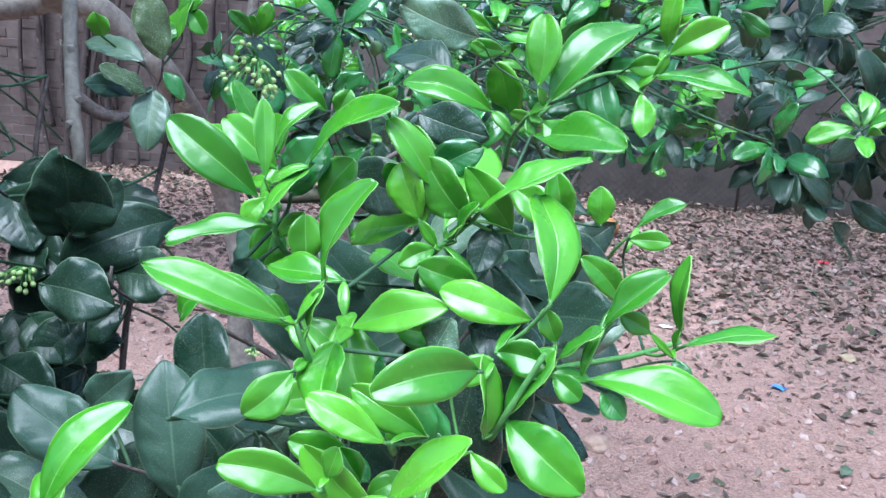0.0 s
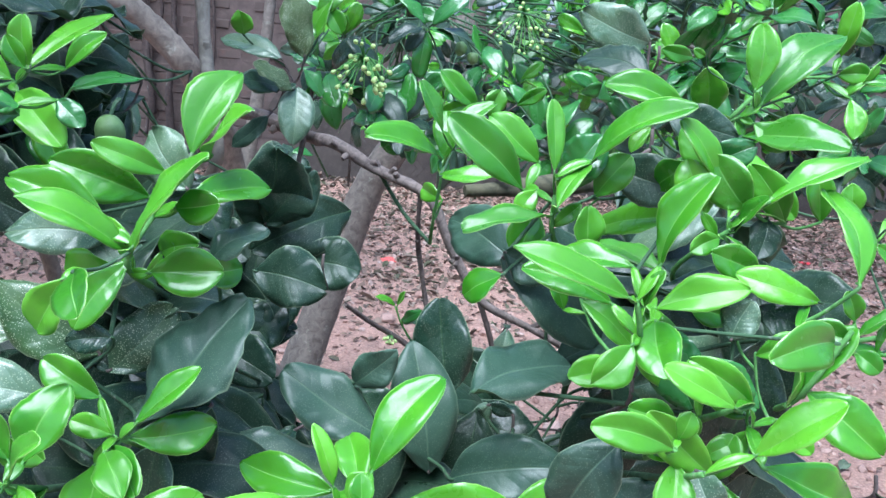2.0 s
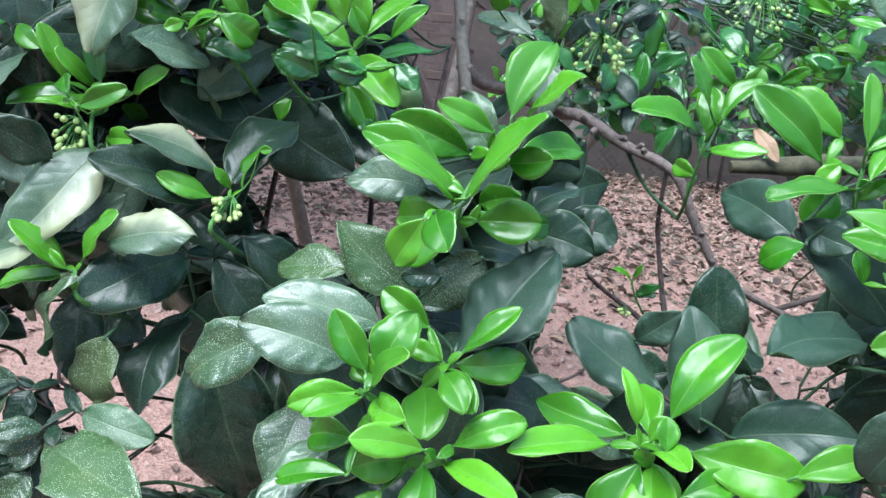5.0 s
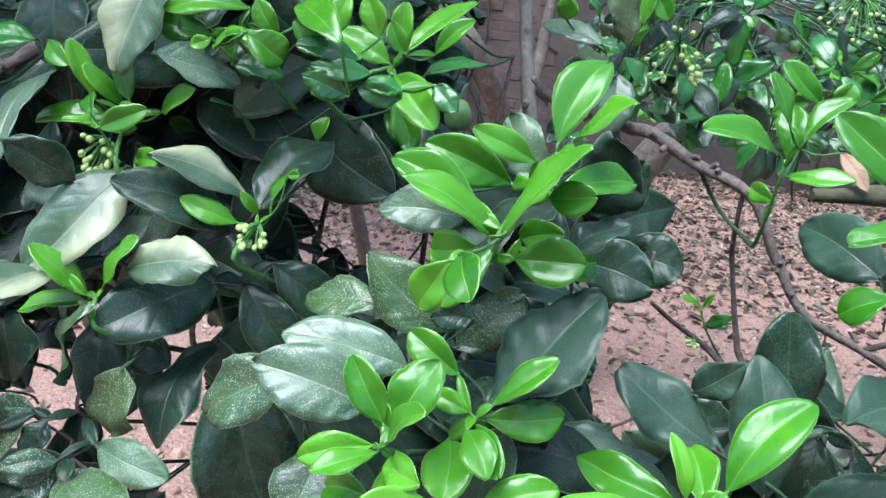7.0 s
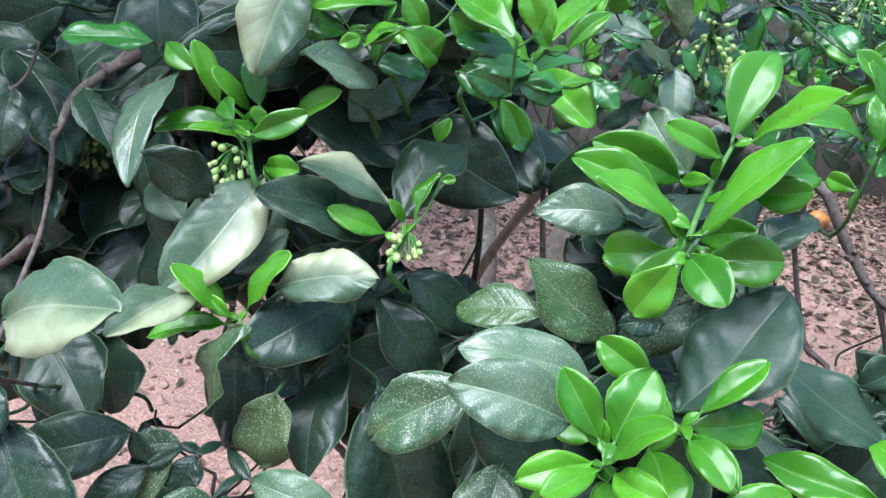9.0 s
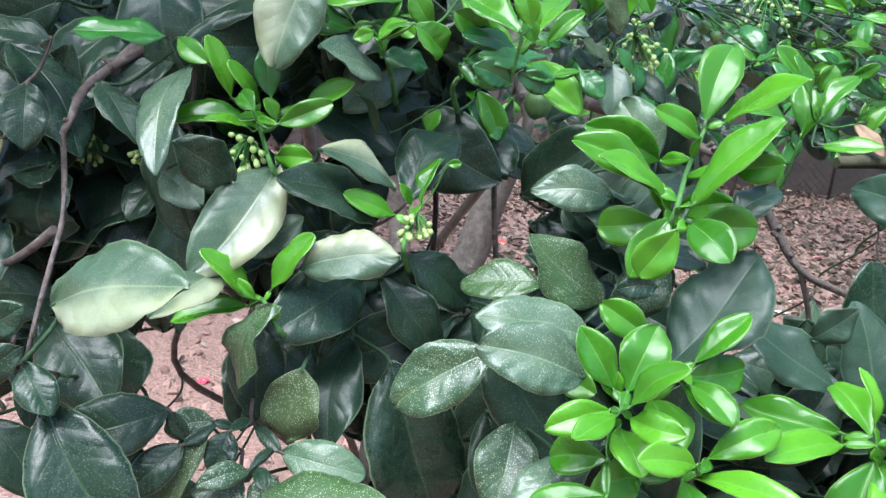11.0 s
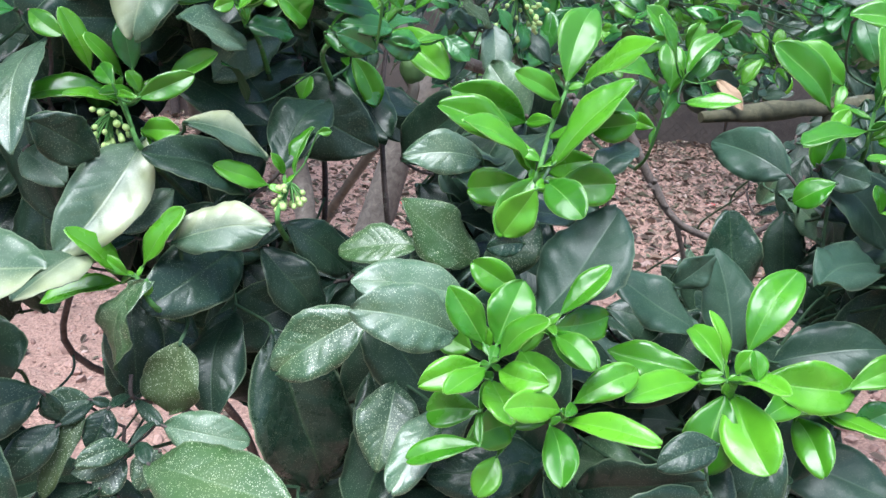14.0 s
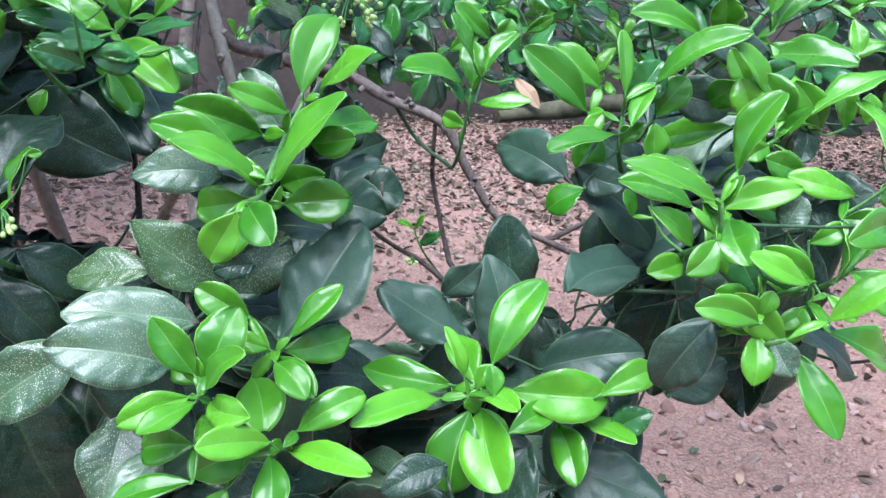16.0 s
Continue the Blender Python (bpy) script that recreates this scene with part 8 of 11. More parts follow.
shoot(tree, [(-0.687, 0.498, 1.143), (-0.687, 0.498, 1.128), (-0.687, 0.538, 1.103), (-0.694, 0.734, 1.086), (-0.7, 0.85, 1.1)], (0.0012, 0.0014), [
    ("m", -0.68, 0.436, 1.186, -0.621, 0.401, 1.122, 0.050, 6),
    ("m", -0.653, 0.457, 1.154, -0.585, 0.423, 1.194, 0.047, -27),
    ("m", -0.699, 0.494, 1.142, -0.7, 0.463, 1.22, 0.046, 37),
    ("g", -0.715, 0.526, 1.117, -0.657, 0.481, 1.082, 0.042, -8),
    ("m", -0.693, 0.457, 1.107, -0.624, 0.439, 1.149, 0.038, 16),
    ("m", -0.649, 0.524, 1.141, -0.624, 0.429, 1.152, 0.050, -5),
    ("m", -0.715, 0.466, 1.146, -0.616, 0.489, 1.125, 0.054, 48),
    ("m", -0.693, 0.484, 1.098, -0.776, 0.531, 1.087, 0.051, 44),
    ("m", -0.701, 0.446, 1.106, -0.678, 0.449, 1.191, 0.044, 27),
    ("m", -0.621, 0.484, 1.126, -0.633, 0.403, 1.158, 0.049, -15),
    ("g", -0.727, 0.506, 1.103, -0.692, 0.441, 1.066, 0.037, 9),
    ("m", -0.708, 0.507, 1.158, -0.662, 0.506, 1.103, 0.035, -3),
    ("m", -0.682, 0.43, 1.138, -0.768, 0.451, 1.091, 0.048, -3),
], TWIG, "woody shoot with large dark green mature citrus leaves")
shoot(tree, [(0.026, 0.596, 1.345), (0.026, 0.596, 1.33), (0.026, 0.636, 1.305), (0.043, 0.723, 1.272), (0.06, 0.73, 1.27)], (0.0012, 0.0014), [
    ("m", 0.082, 0.587, 1.332, 0.074, 0.519, 1.369, 0.035, -41),
    ("m", -0.006, 0.565, 1.32, 0.029, 0.527, 1.382, 0.040, -8),
    ("m", 0.029, 0.609, 1.36, 0.087, 0.621, 1.308, 0.044, 35),
    ("m", 0.03, 0.51, 1.383, 0.112, 0.5, 1.376, 0.045, -52),
    ("m", 0.054, 0.57, 1.347, 0.062, 0.526, 1.428, 0.048, -13),
    ("g", -0.009, 0.565, 1.307, -0.026, 0.495, 1.285, 0.040, -21),
    ("g", 0.048, 0.502, 1.403, 0.122, 0.488, 1.447, 0.039, 24),
    ("m", 0.012, 0.518, 1.301, 0.106, 0.494, 1.326, 0.055, -32),
    ("g", 0.013, 0.608, 1.312, 0.092, 0.56, 1.321, 0.050, -15),
    ("m", 0.07, 0.574, 1.355, 0.011, 0.571, 1.425, 0.047, -13),
    ("m", 0.051, 0.603, 1.334, 0.124, 0.58, 1.299, 0.039, 0),
    ("g", 0.041, 0.641, 1.307, 0.008, 0.574, 1.287, 0.038, -34),
    ("m", -0.034, 0.603, 1.35, 0.043, 0.594, 1.359, 0.035, -3),
    ("m", -0.022, 0.611, 1.275, 0.026, 0.55, 1.267, 0.038, -35),
], TWIG, "woody shoot with large dark green mature citrus leaves")
shoot(tree, [(-0.069, 0.504, 1.231), (-0.069, 0.504, 1.216), (-0.069, 0.544, 1.191), (-0.085, 0.702, 1.171), (-0.1, 0.78, 1.18)], (0.0012, 0.0014), [
    ("m", -0.032, 0.495, 1.266, -0.123, 0.492, 1.241, 0.052, 34),
    ("m", -0.069, 0.524, 1.239, -0.082, 0.454, 1.185, 0.042, -19),
    ("m", -0.108, 0.478, 1.206, -0.179, 0.447, 1.243, 0.048, -3),
    ("m", -0.071, 0.465, 1.231, -0.068, 0.442, 1.151, 0.043, -8),
    ("m", -0.079, 0.481, 1.306, -0.08, 0.446, 1.24, 0.038, 27),
    ("m", -0.06, 0.528, 1.192, -0.044, 0.468, 1.12, 0.046, 8),
    ("m", -0.072, 0.492, 1.184, -0.134, 0.484, 1.122, 0.049, 20),
    ("g", -0.101, 0.415, 1.256, -0.169, 0.396, 1.277, 0.038, -17),
    ("m", -0.101, 0.452, 1.224, -0.18, 0.476, 1.163, 0.055, 67),
    ("m", 0.004, 0.458, 1.183, -0.056, 0.415, 1.133, 0.044, -69),
    ("m", -0.054, 0.53, 1.206, -0.117, 0.521, 1.165, 0.040, 18),
    ("m", -0.064, 0.429, 1.219, -0.145, 0.456, 1.267, 0.046, 2),
    ("m", -0.095, 0.55, 1.168, -0.018, 0.546, 1.159, 0.041, -47),
], TWIG, "woody shoot with large dark green mature citrus leaves")
shoot(tree, [(-0.742, 0.782, 1.587), (-0.742, 0.782, 1.572), (-0.742, 0.822, 1.547), (-0.732, 0.942, 1.485), (-0.722, 0.982, 1.452)], (0.0012, 0.0014), [
    ("m", -0.732, 0.767, 1.597, -0.81, 0.758, 1.58, 0.044, 14),
    ("m", -0.739, 0.777, 1.55, -0.751, 0.717, 1.633, 0.054, -13),
    ("g", -0.771, 0.728, 1.585, -0.787, 0.7, 1.518, 0.034, -35),
    ("m", -0.719, 0.817, 1.555, -0.7, 0.747, 1.555, 0.038, 63),
    ("m", -0.703, 0.757, 1.613, -0.718, 0.677, 1.568, 0.042, -1),
    ("m", -0.791, 0.722, 1.599, -0.717, 0.691, 1.539, 0.054, 5),
    ("m", -0.718, 0.778, 1.543, -0.79, 0.768, 1.473, 0.055, 25),
    ("m", -0.764, 0.751, 1.574, -0.743, 0.713, 1.488, 0.043, -39),
], TWIG, "woody shoot with large dark green mature citrus leaves")
shoot(tree, [(-0.309, 0.615, 1.079), (-0.309, 0.615, 1.064), (-0.309, 0.655, 1.039), (-0.318, 0.773, 1.054), (-0.327, 0.811, 1.1)], (0.0012, 0.0014), [
    ("g", -0.31, 0.59, 1.015, -0.337, 0.565, 1.109, 0.052, 2),
    ("m", -0.319, 0.64, 1.042, -0.388, 0.659, 1.012, 0.035, 69),
    ("g", -0.293, 0.615, 1.084, -0.24, 0.559, 1.09, 0.040, -16),
    ("g", -0.282, 0.59, 1.117, -0.218, 0.549, 1.142, 0.043, 13),
    ("m", -0.32, 0.619, 1.039, -0.388, 0.591, 1.037, 0.033, -0),
    ("m", -0.259, 0.621, 1.089, -0.356, 0.624, 1.058, 0.051, -31),
    ("m", -0.332, 0.589, 1.042, -0.427, 0.567, 1.037, 0.046, 12),
    ("m", -0.321, 0.6, 1.086, -0.41, 0.582, 1.056, 0.045, 49),
    ("g", -0.332, 0.58, 1.056, -0.345, 0.549, 1.129, 0.040, 6),
    ("m", -0.344, 0.541, 1.114, -0.27, 0.549, 1.063, 0.048, 22),
    ("g", -0.314, 0.504, 1.09, -0.268, 0.5, 1.153, 0.036, -4),
    ("g", -0.26, 0.584, 1.112, -0.346, 0.572, 1.082, 0.050, -38),
    ("m", -0.323, 0.658, 1.009, -0.314, 0.661, 1.085, 0.038, 18),
], TWIG, "woody shoot with large dark green mature citrus leaves")
shoot(tree, [(-0.671, 0.685, 1.563), (-0.671, 0.685, 1.548), (-0.671, 0.725, 1.523), (-0.636, 0.823, 1.521), (-0.6, 0.841, 1.55)], (0.0012, 0.0014), [
    ("m", -0.637, 0.633, 1.521, -0.602, 0.578, 1.556, 0.036, 26),
    ("m", -0.668, 0.671, 1.579, -0.684, 0.615, 1.515, 0.043, 8),
    ("m", -0.671, 0.723, 1.569, -0.614, 0.65, 1.559, 0.048, -46),
    ("g", -0.701, 0.677, 1.571, -0.741, 0.624, 1.526, 0.040, 18),
    ("m", -0.681, 0.655, 1.488, -0.782, 0.653, 1.468, 0.046, 4),
    ("m", -0.73, 0.627, 1.541, -0.734, 0.57, 1.465, 0.047, -13),
    ("m", -0.63, 0.688, 1.569, -0.67, 0.625, 1.581, 0.039, -11),
    ("m", -0.623, 0.649, 1.631, -0.626, 0.615, 1.548, 0.045, -15),
    ("m", -0.708, 0.66, 1.493, -0.641, 0.637, 1.512, 0.040, 18),
    ("m", -0.692, 0.637, 1.543, -0.628, 0.621, 1.621, 0.053, -33),
    ("m", -0.66, 0.7, 1.519, -0.697, 0.661, 1.47, 0.038, -11),
    ("g", -0.634, 0.683, 1.558, -0.635, 0.624, 1.501, 0.039, 19),
    ("g", -0.67, 0.695, 1.599, -0.702, 0.626, 1.539, 0.050, 36),
    ("m", -0.693, 0.61, 1.557, -0.618, 0.61, 1.5, 0.052, -22),
], TWIG, "woody shoot with large dark green mature citrus leaves")
shoot(tree, [(-0.37, 0.567, 1.382), (-0.37, 0.567, 1.367), (-0.37, 0.607, 1.342), (-0.351, 0.761, 1.326), (-0.332, 0.834, 1.34)], (0.0012, 0.0014), [
    ("m", -0.396, 0.579, 1.415, -0.331, 0.544, 1.351, 0.044, 17),
    ("m", -0.363, 0.564, 1.394, -0.337, 0.547, 1.463, 0.035, 9),
    ("m", -0.381, 0.537, 1.44, -0.35, 0.468, 1.413, 0.040, -30),
    ("m", -0.364, 0.495, 1.409, -0.383, 0.441, 1.34, 0.040, -32),
    ("m", -0.348, 0.538, 1.339, -0.279, 0.521, 1.281, 0.044, 17),
    ("g", -0.392, 0.588, 1.352, -0.376, 0.549, 1.281, 0.037, -16),
    ("m", -0.362, 0.514, 1.343, -0.419, 0.441, 1.347, 0.047, -9),
    ("m", -0.306, 0.525, 1.314, -0.363, 0.477, 1.249, 0.052, 20),
    ("m", -0.399, 0.551, 1.372, -0.339, 0.49, 1.321, 0.050, 21),
    ("m", -0.379, 0.597, 1.361, -0.339, 0.521, 1.303, 0.055, 8),
    ("m", -0.367, 0.48, 1.334, -0.397, 0.431, 1.284, 0.037, 42),
    ("m", -0.413, 0.563, 1.439, -0.352, 0.53, 1.5, 0.050, 17),
    ("m", -0.388, 0.589, 1.338, -0.32, 0.575, 1.268, 0.045, -11),
    ("m", -0.33, 0.54, 1.357, -0.407, 0.51, 1.405, 0.049, -0),
], TWIG, "woody shoot with large dark green mature citrus leaves")
shoot(tree, [(-0.454, 0.592, 1.602), (-0.454, 0.592, 1.587), (-0.454, 0.632, 1.562), (-0.444, 0.791, 1.541), (-0.433, 0.87, 1.55)], (0.0012, 0.0014), [
    ("m", -0.429, 0.6, 1.629, -0.465, 0.577, 1.57, 0.032, 6),
    ("m", -0.426, 0.553, 1.591, -0.513, 0.516, 1.606, 0.047, 23),
    ("m", -0.48, 0.519, 1.56, -0.548, 0.52, 1.616, 0.046, 46),
    ("m", -0.44, 0.586, 1.596, -0.507, 0.552, 1.591, 0.038, 11),
    ("m", -0.497, 0.599, 1.584, -0.566, 0.599, 1.597, 0.035, 22),
], TWIG, "woody shoot with large dark green mature citrus leaves")
shoot(tree, [(-0.798, 0.554, 1.351), (-0.798, 0.554, 1.336), (-0.798, 0.594, 1.311), (-0.8, 0.745, 1.311), (-0.801, 0.815, 1.34)], (0.0012, 0.0014), [
    ("m", -0.782, 0.506, 1.325, -0.818, 0.42, 1.311, 0.044, 27),
    ("m", -0.825, 0.546, 1.367, -0.78, 0.472, 1.339, 0.050, -66),
    ("m", -0.809, 0.493, 1.332, -0.74, 0.496, 1.384, 0.040, -31),
    ("m", -0.761, 0.547, 1.383, -0.733, 0.519, 1.289, 0.057, -32),
    ("m", -0.828, 0.551, 1.338, -0.732, 0.546, 1.307, 0.054, -65),
    ("m", -0.806, 0.486, 1.305, -0.743, 0.475, 1.244, 0.048, -1),
    ("m", -0.803, 0.586, 1.391, -0.896, 0.61, 1.394, 0.051, -41),
    ("g", -0.826, 0.585, 1.393, -0.833, 0.589, 1.298, 0.044, -0),
    ("m", -0.821, 0.521, 1.284, -0.839, 0.475, 1.373, 0.046, 31),
    ("m", -0.774, 0.544, 1.38, -0.751, 0.577, 1.466, 0.044, -3),
    ("m", -0.768, 0.491, 1.32, -0.799, 0.441, 1.368, 0.034, -17),
    ("m", -0.772, 0.547, 1.276, -0.849, 0.589, 1.235, 0.045, -6),
], TWIG, "woody shoot with large dark green mature citrus leaves")
shoot(tree, [(-0.8, 0.803, 1.512), (-0.8, 0.803, 1.497), (-0.8, 0.843, 1.472), (-0.79, 0.963, 1.41), (-0.78, 1.003, 1.377)], (0.0012, 0.0014), [
    ("m", -0.75, 0.8, 1.496, -0.694, 0.77, 1.528, 0.033, -9),
    ("m", -0.793, 0.737, 1.519, -0.798, 0.682, 1.446, 0.046, -7),
    ("m", -0.794, 0.738, 1.499, -0.839, 0.731, 1.409, 0.045, 20),
    ("g", -0.806, 0.822, 1.486, -0.878, 0.815, 1.472, 0.039, -17),
    ("m", -0.825, 0.759, 1.464, -0.908, 0.714, 1.499, 0.046, 0),
    ("m", -0.828, 0.793, 1.494, -0.765, 0.765, 1.435, 0.050, 27),
    ("g", -0.801, 0.834, 1.559, -0.79, 0.796, 1.485, 0.043, 1),
], TWIG, "woody shoot with large dark green mature citrus leaves")
shoot(tree, [(-0.855, 0.674, 1.307), (-0.855, 0.674, 1.292), (-0.855, 0.714, 1.267), (-0.83, 0.815, 1.229), (-0.805, 0.836, 1.22)], (0.0012, 0.0014), [
    ("m", -0.862, 0.672, 1.288, -0.943, 0.663, 1.294, 0.044, -31),
    ("m", -0.882, 0.633, 1.257, -0.902, 0.592, 1.188, 0.045, -3),
    ("m", -0.83, 0.649, 1.299, -0.886, 0.647, 1.23, 0.042, 4),
    ("m", -0.829, 0.671, 1.307, -0.769, 0.628, 1.267, 0.037, 7),
    ("m", -0.856, 0.678, 1.295, -0.849, 0.715, 1.361, 0.035, 51),
    ("m", -0.894, 0.649, 1.325, -0.927, 0.629, 1.235, 0.047, -26),
    ("m", -0.799, 0.613, 1.277, -0.881, 0.607, 1.267, 0.037, 2),
    ("m", -0.889, 0.664, 1.329, -0.823, 0.636, 1.268, 0.052, -50),
], TWIG, "woody shoot with large dark green mature citrus leaves")
shoot(tree, [(-0.855, 0.485, 1.366), (-0.855, 0.485, 1.351), (-0.855, 0.525, 1.326), (-0.828, 0.71, 1.318), (-0.801, 0.815, 1.34)], (0.0012, 0.0014), [
    ("m", -0.862, 0.47, 1.388, -0.766, 0.477, 1.36, 0.051, 34),
    ("m", -0.863, 0.463, 1.315, -0.811, 0.509, 1.257, 0.048, 23),
    ("m", -0.844, 0.436, 1.332, -0.761, 0.438, 1.369, 0.050, 21),
    ("m", -0.829, 0.406, 1.366, -0.837, 0.43, 1.295, 0.034, 15),
    ("m", -0.856, 0.486, 1.348, -0.792, 0.454, 1.338, 0.036, -1),
    ("m", -0.845, 0.488, 1.341, -0.776, 0.485, 1.265, 0.052, 8),
    ("m", -0.886, 0.503, 1.404, -0.832, 0.496, 1.331, 0.042, 8),
], TWIG, "woody shoot with large dark green mature citrus leaves")
shoot(tree, [(-0.032, 0.662, 1.118), (-0.032, 0.662, 1.103), (-0.032, 0.702, 1.078), (-0.076, 0.791, 1.064), (-0.12, 0.8, 1.08)], (0.0012, 0.0014), [
    ("m", 0.015, 0.674, 1.078, -0.059, 0.626, 1.088, 0.050, 32),
    ("g", -0.025, 0.655, 1.111, -0.025, 0.557, 1.082, 0.052, 30),
    ("m", -0.025, 0.651, 1.151, -0.002, 0.608, 1.208, 0.041, -24),
    ("m", -0.036, 0.686, 1.108, 0.062, 0.671, 1.095, 0.047, -1),
    ("m", -0.067, 0.64, 1.076, -0.082, 0.61, 1.014, 0.032, 14),
    ("m", -0.076, 0.658, 1.129, -0.131, 0.676, 1.087, 0.036, -8),
    ("g", 0.035, 0.66, 1.154, -0.022, 0.645, 1.105, 0.042, 16),
    ("m", 0.029, 0.65, 1.093, -0.021, 0.661, 1.028, 0.043, 17),
    ("g", -0.06, 0.617, 1.117, -0.14, 0.613, 1.174, 0.045, -15),
    ("m", -0.071, 0.581, 1.096, -0.124, 0.5, 1.091, 0.052, -35),
    ("m", -0.058, 0.569, 1.097, 0.014, 0.532, 1.076, 0.040, 19),
    ("m", -0.049, 0.613, 1.046, -0.141, 0.581, 1.036, 0.054, 41),
    ("m", -0.03, 0.689, 1.153, -0.069, 0.641, 1.111, 0.037, -17),
], TWIG, "woody shoot with large dark green mature citrus leaves")
shoot(tree, [(-0.979, 0.732, 1.567), (-0.979, 0.732, 1.552), (-0.979, 0.772, 1.527), (-0.906, 0.835, 1.523), (-0.833, 0.818, 1.55)], (0.0012, 0.0014), [
    ("m", -1.015, 0.735, 1.568, -0.928, 0.697, 1.532, 0.054, -11),
    ("m", -0.961, 0.727, 1.548, -0.903, 0.672, 1.566, 0.046, 39),
    ("m", -0.997, 0.713, 1.544, -0.929, 0.69, 1.498, 0.045, -32),
    ("m", -0.944, 0.674, 1.567, -1.01, 0.665, 1.513, 0.038, -38),
], TWIG, "woody shoot with large dark green mature citrus leaves")
shoot(tree, [(-0.346, 0.747, 1.262), (-0.346, 0.747, 1.247), (-0.346, 0.787, 1.222), (-0.343, 0.841, 1.206), (-0.34, 0.815, 1.22)], (0.0012, 0.0014), [
    ("m", -0.355, 0.759, 1.314, -0.351, 0.704, 1.243, 0.049, -23),
    ("m", -0.335, 0.709, 1.247, -0.34, 0.674, 1.174, 0.043, -16),
    ("m", -0.329, 0.72, 1.204, -0.363, 0.696, 1.107, 0.054, 5),
    ("m", -0.358, 0.717, 1.272, -0.276, 0.682, 1.223, 0.055, -28),
    ("m", -0.352, 0.676, 1.267, -0.366, 0.619, 1.204, 0.046, 15),
    ("m", -0.285, 0.747, 1.254, -0.343, 0.734, 1.179, 0.043, 8),
    ("m", -0.385, 0.731, 1.329, -0.304, 0.686, 1.351, 0.053, -19),
    ("g", -0.349, 0.762, 1.238, -0.403, 0.716, 1.272, 0.035, -34),
    ("m", -0.395, 0.676, 1.296, -0.315, 0.68, 1.276, 0.039, -17),
    ("m", -0.372, 0.764, 1.218, -0.33, 0.687, 1.172, 0.053, -33),
    ("m", -0.287, 0.729, 1.21, -0.243, 0.703, 1.159, 0.039, -3),
    ("m", -0.357, 0.737, 1.179, -0.273, 0.683, 1.156, 0.055, 31),
], TWIG, "woody shoot with large dark green mature citrus leaves")
shoot(tree, [(0.044, 0.92, 1.368), (0.044, 0.92, 1.353), (0.044, 0.96, 1.328), (0.054, 1.08, 1.266), (0.064, 1.12, 1.233)], (0.0012, 0.0014), [
    ("m", 0.05, 0.894, 1.327, 0.118, 0.852, 1.347, 0.037, -43),
    ("m", 0.037, 0.906, 1.39, 0.087, 0.866, 1.352, 0.034, 36),
], TWIG, "woody shoot with large dark green mature citrus leaves")
shoot(tree, [(0.022, 0.45, 1.331), (0.022, 0.45, 1.316), (0.022, 0.49, 1.291), (0.016, 0.64, 1.284), (0.01, 0.709, 1.307)], (0.0012, 0.0014), [
    ("m", 0.047, 0.436, 1.294, 0.074, 0.444, 1.38, 0.050, 25),
    ("m", -0.003, 0.425, 1.347, -0.057, 0.426, 1.413, 0.046, 28),
], TWIG, "woody shoot with large dark green mature citrus leaves")
shoot(tree, [(-0.868, 0.762, 1.578), (-0.868, 0.762, 1.563), (-0.868, 0.802, 1.538), (-0.85, 0.85, 1.529), (-0.833, 0.818, 1.55)], (0.0012, 0.0014), [
    ("m", -0.88, 0.728, 1.588, -0.809, 0.736, 1.582, 0.033, 10),
    ("g", -0.825, 0.714, 1.585, -0.763, 0.669, 1.561, 0.041, -3),
    ("m", -0.905, 0.791, 1.55, -0.833, 0.762, 1.571, 0.043, 6),
    ("m", -0.915, 0.767, 1.586, -0.924, 0.758, 1.491, 0.049, 8),
    ("m", -0.872, 0.75, 1.601, -0.867, 0.731, 1.515, 0.048, 6),
    ("m", -0.874, 0.73, 1.511, -0.942, 0.699, 1.551, 0.040, 2),
    ("m", -0.849, 0.738, 1.543, -0.881, 0.785, 1.501, 0.032, -26),
    ("m", -0.82, 0.718, 1.581, -0.8, 0.75, 1.505, 0.039, 6),
], TWIG, "woody shoot with large dark green mature citrus leaves")
shoot(tree, [(0.086, 0.725, 1.291), (0.086, 0.725, 1.276), (0.086, 0.765, 1.251), (0.098, 0.813, 1.17), (0.11, 0.78, 1.12)], (0.0012, 0.0014), [
    ("m", 0.113, 0.713, 1.319, 0.089, 0.713, 1.393, 0.043, -21),
    ("m", 0.119, 0.642, 1.27, 0.06, 0.622, 1.324, 0.041, 19),
    ("g", 0.056, 0.632, 1.281, 0.04, 0.612, 1.204, 0.039, 25),
    ("m", 0.113, 0.755, 1.303, 0.045, 0.72, 1.246, 0.042, 15),
    ("m", 0.096, 0.686, 1.197, 0.135, 0.685, 1.26, 0.034, -7),
    ("m", 0.125, 0.727, 1.227, 0.065, 0.685, 1.185, 0.043, -20),
    ("m", 0.069, 0.715, 1.296, 0.028, 0.662, 1.241, 0.040, 10),
    ("g", 0.057, 0.716, 1.341, 0.068, 0.676, 1.278, 0.040, 37),
    ("g", 0.065, 0.703, 1.343, 0.124, 0.669, 1.315, 0.039, -13),
    ("m", 0.085, 0.75, 1.244, 0.07, 0.74, 1.169, 0.042, -31),
    ("m", 0.05, 0.717, 1.264, 0.063, 0.647, 1.201, 0.045, 21),
], TWIG, "woody shoot with large dark green mature citrus leaves")
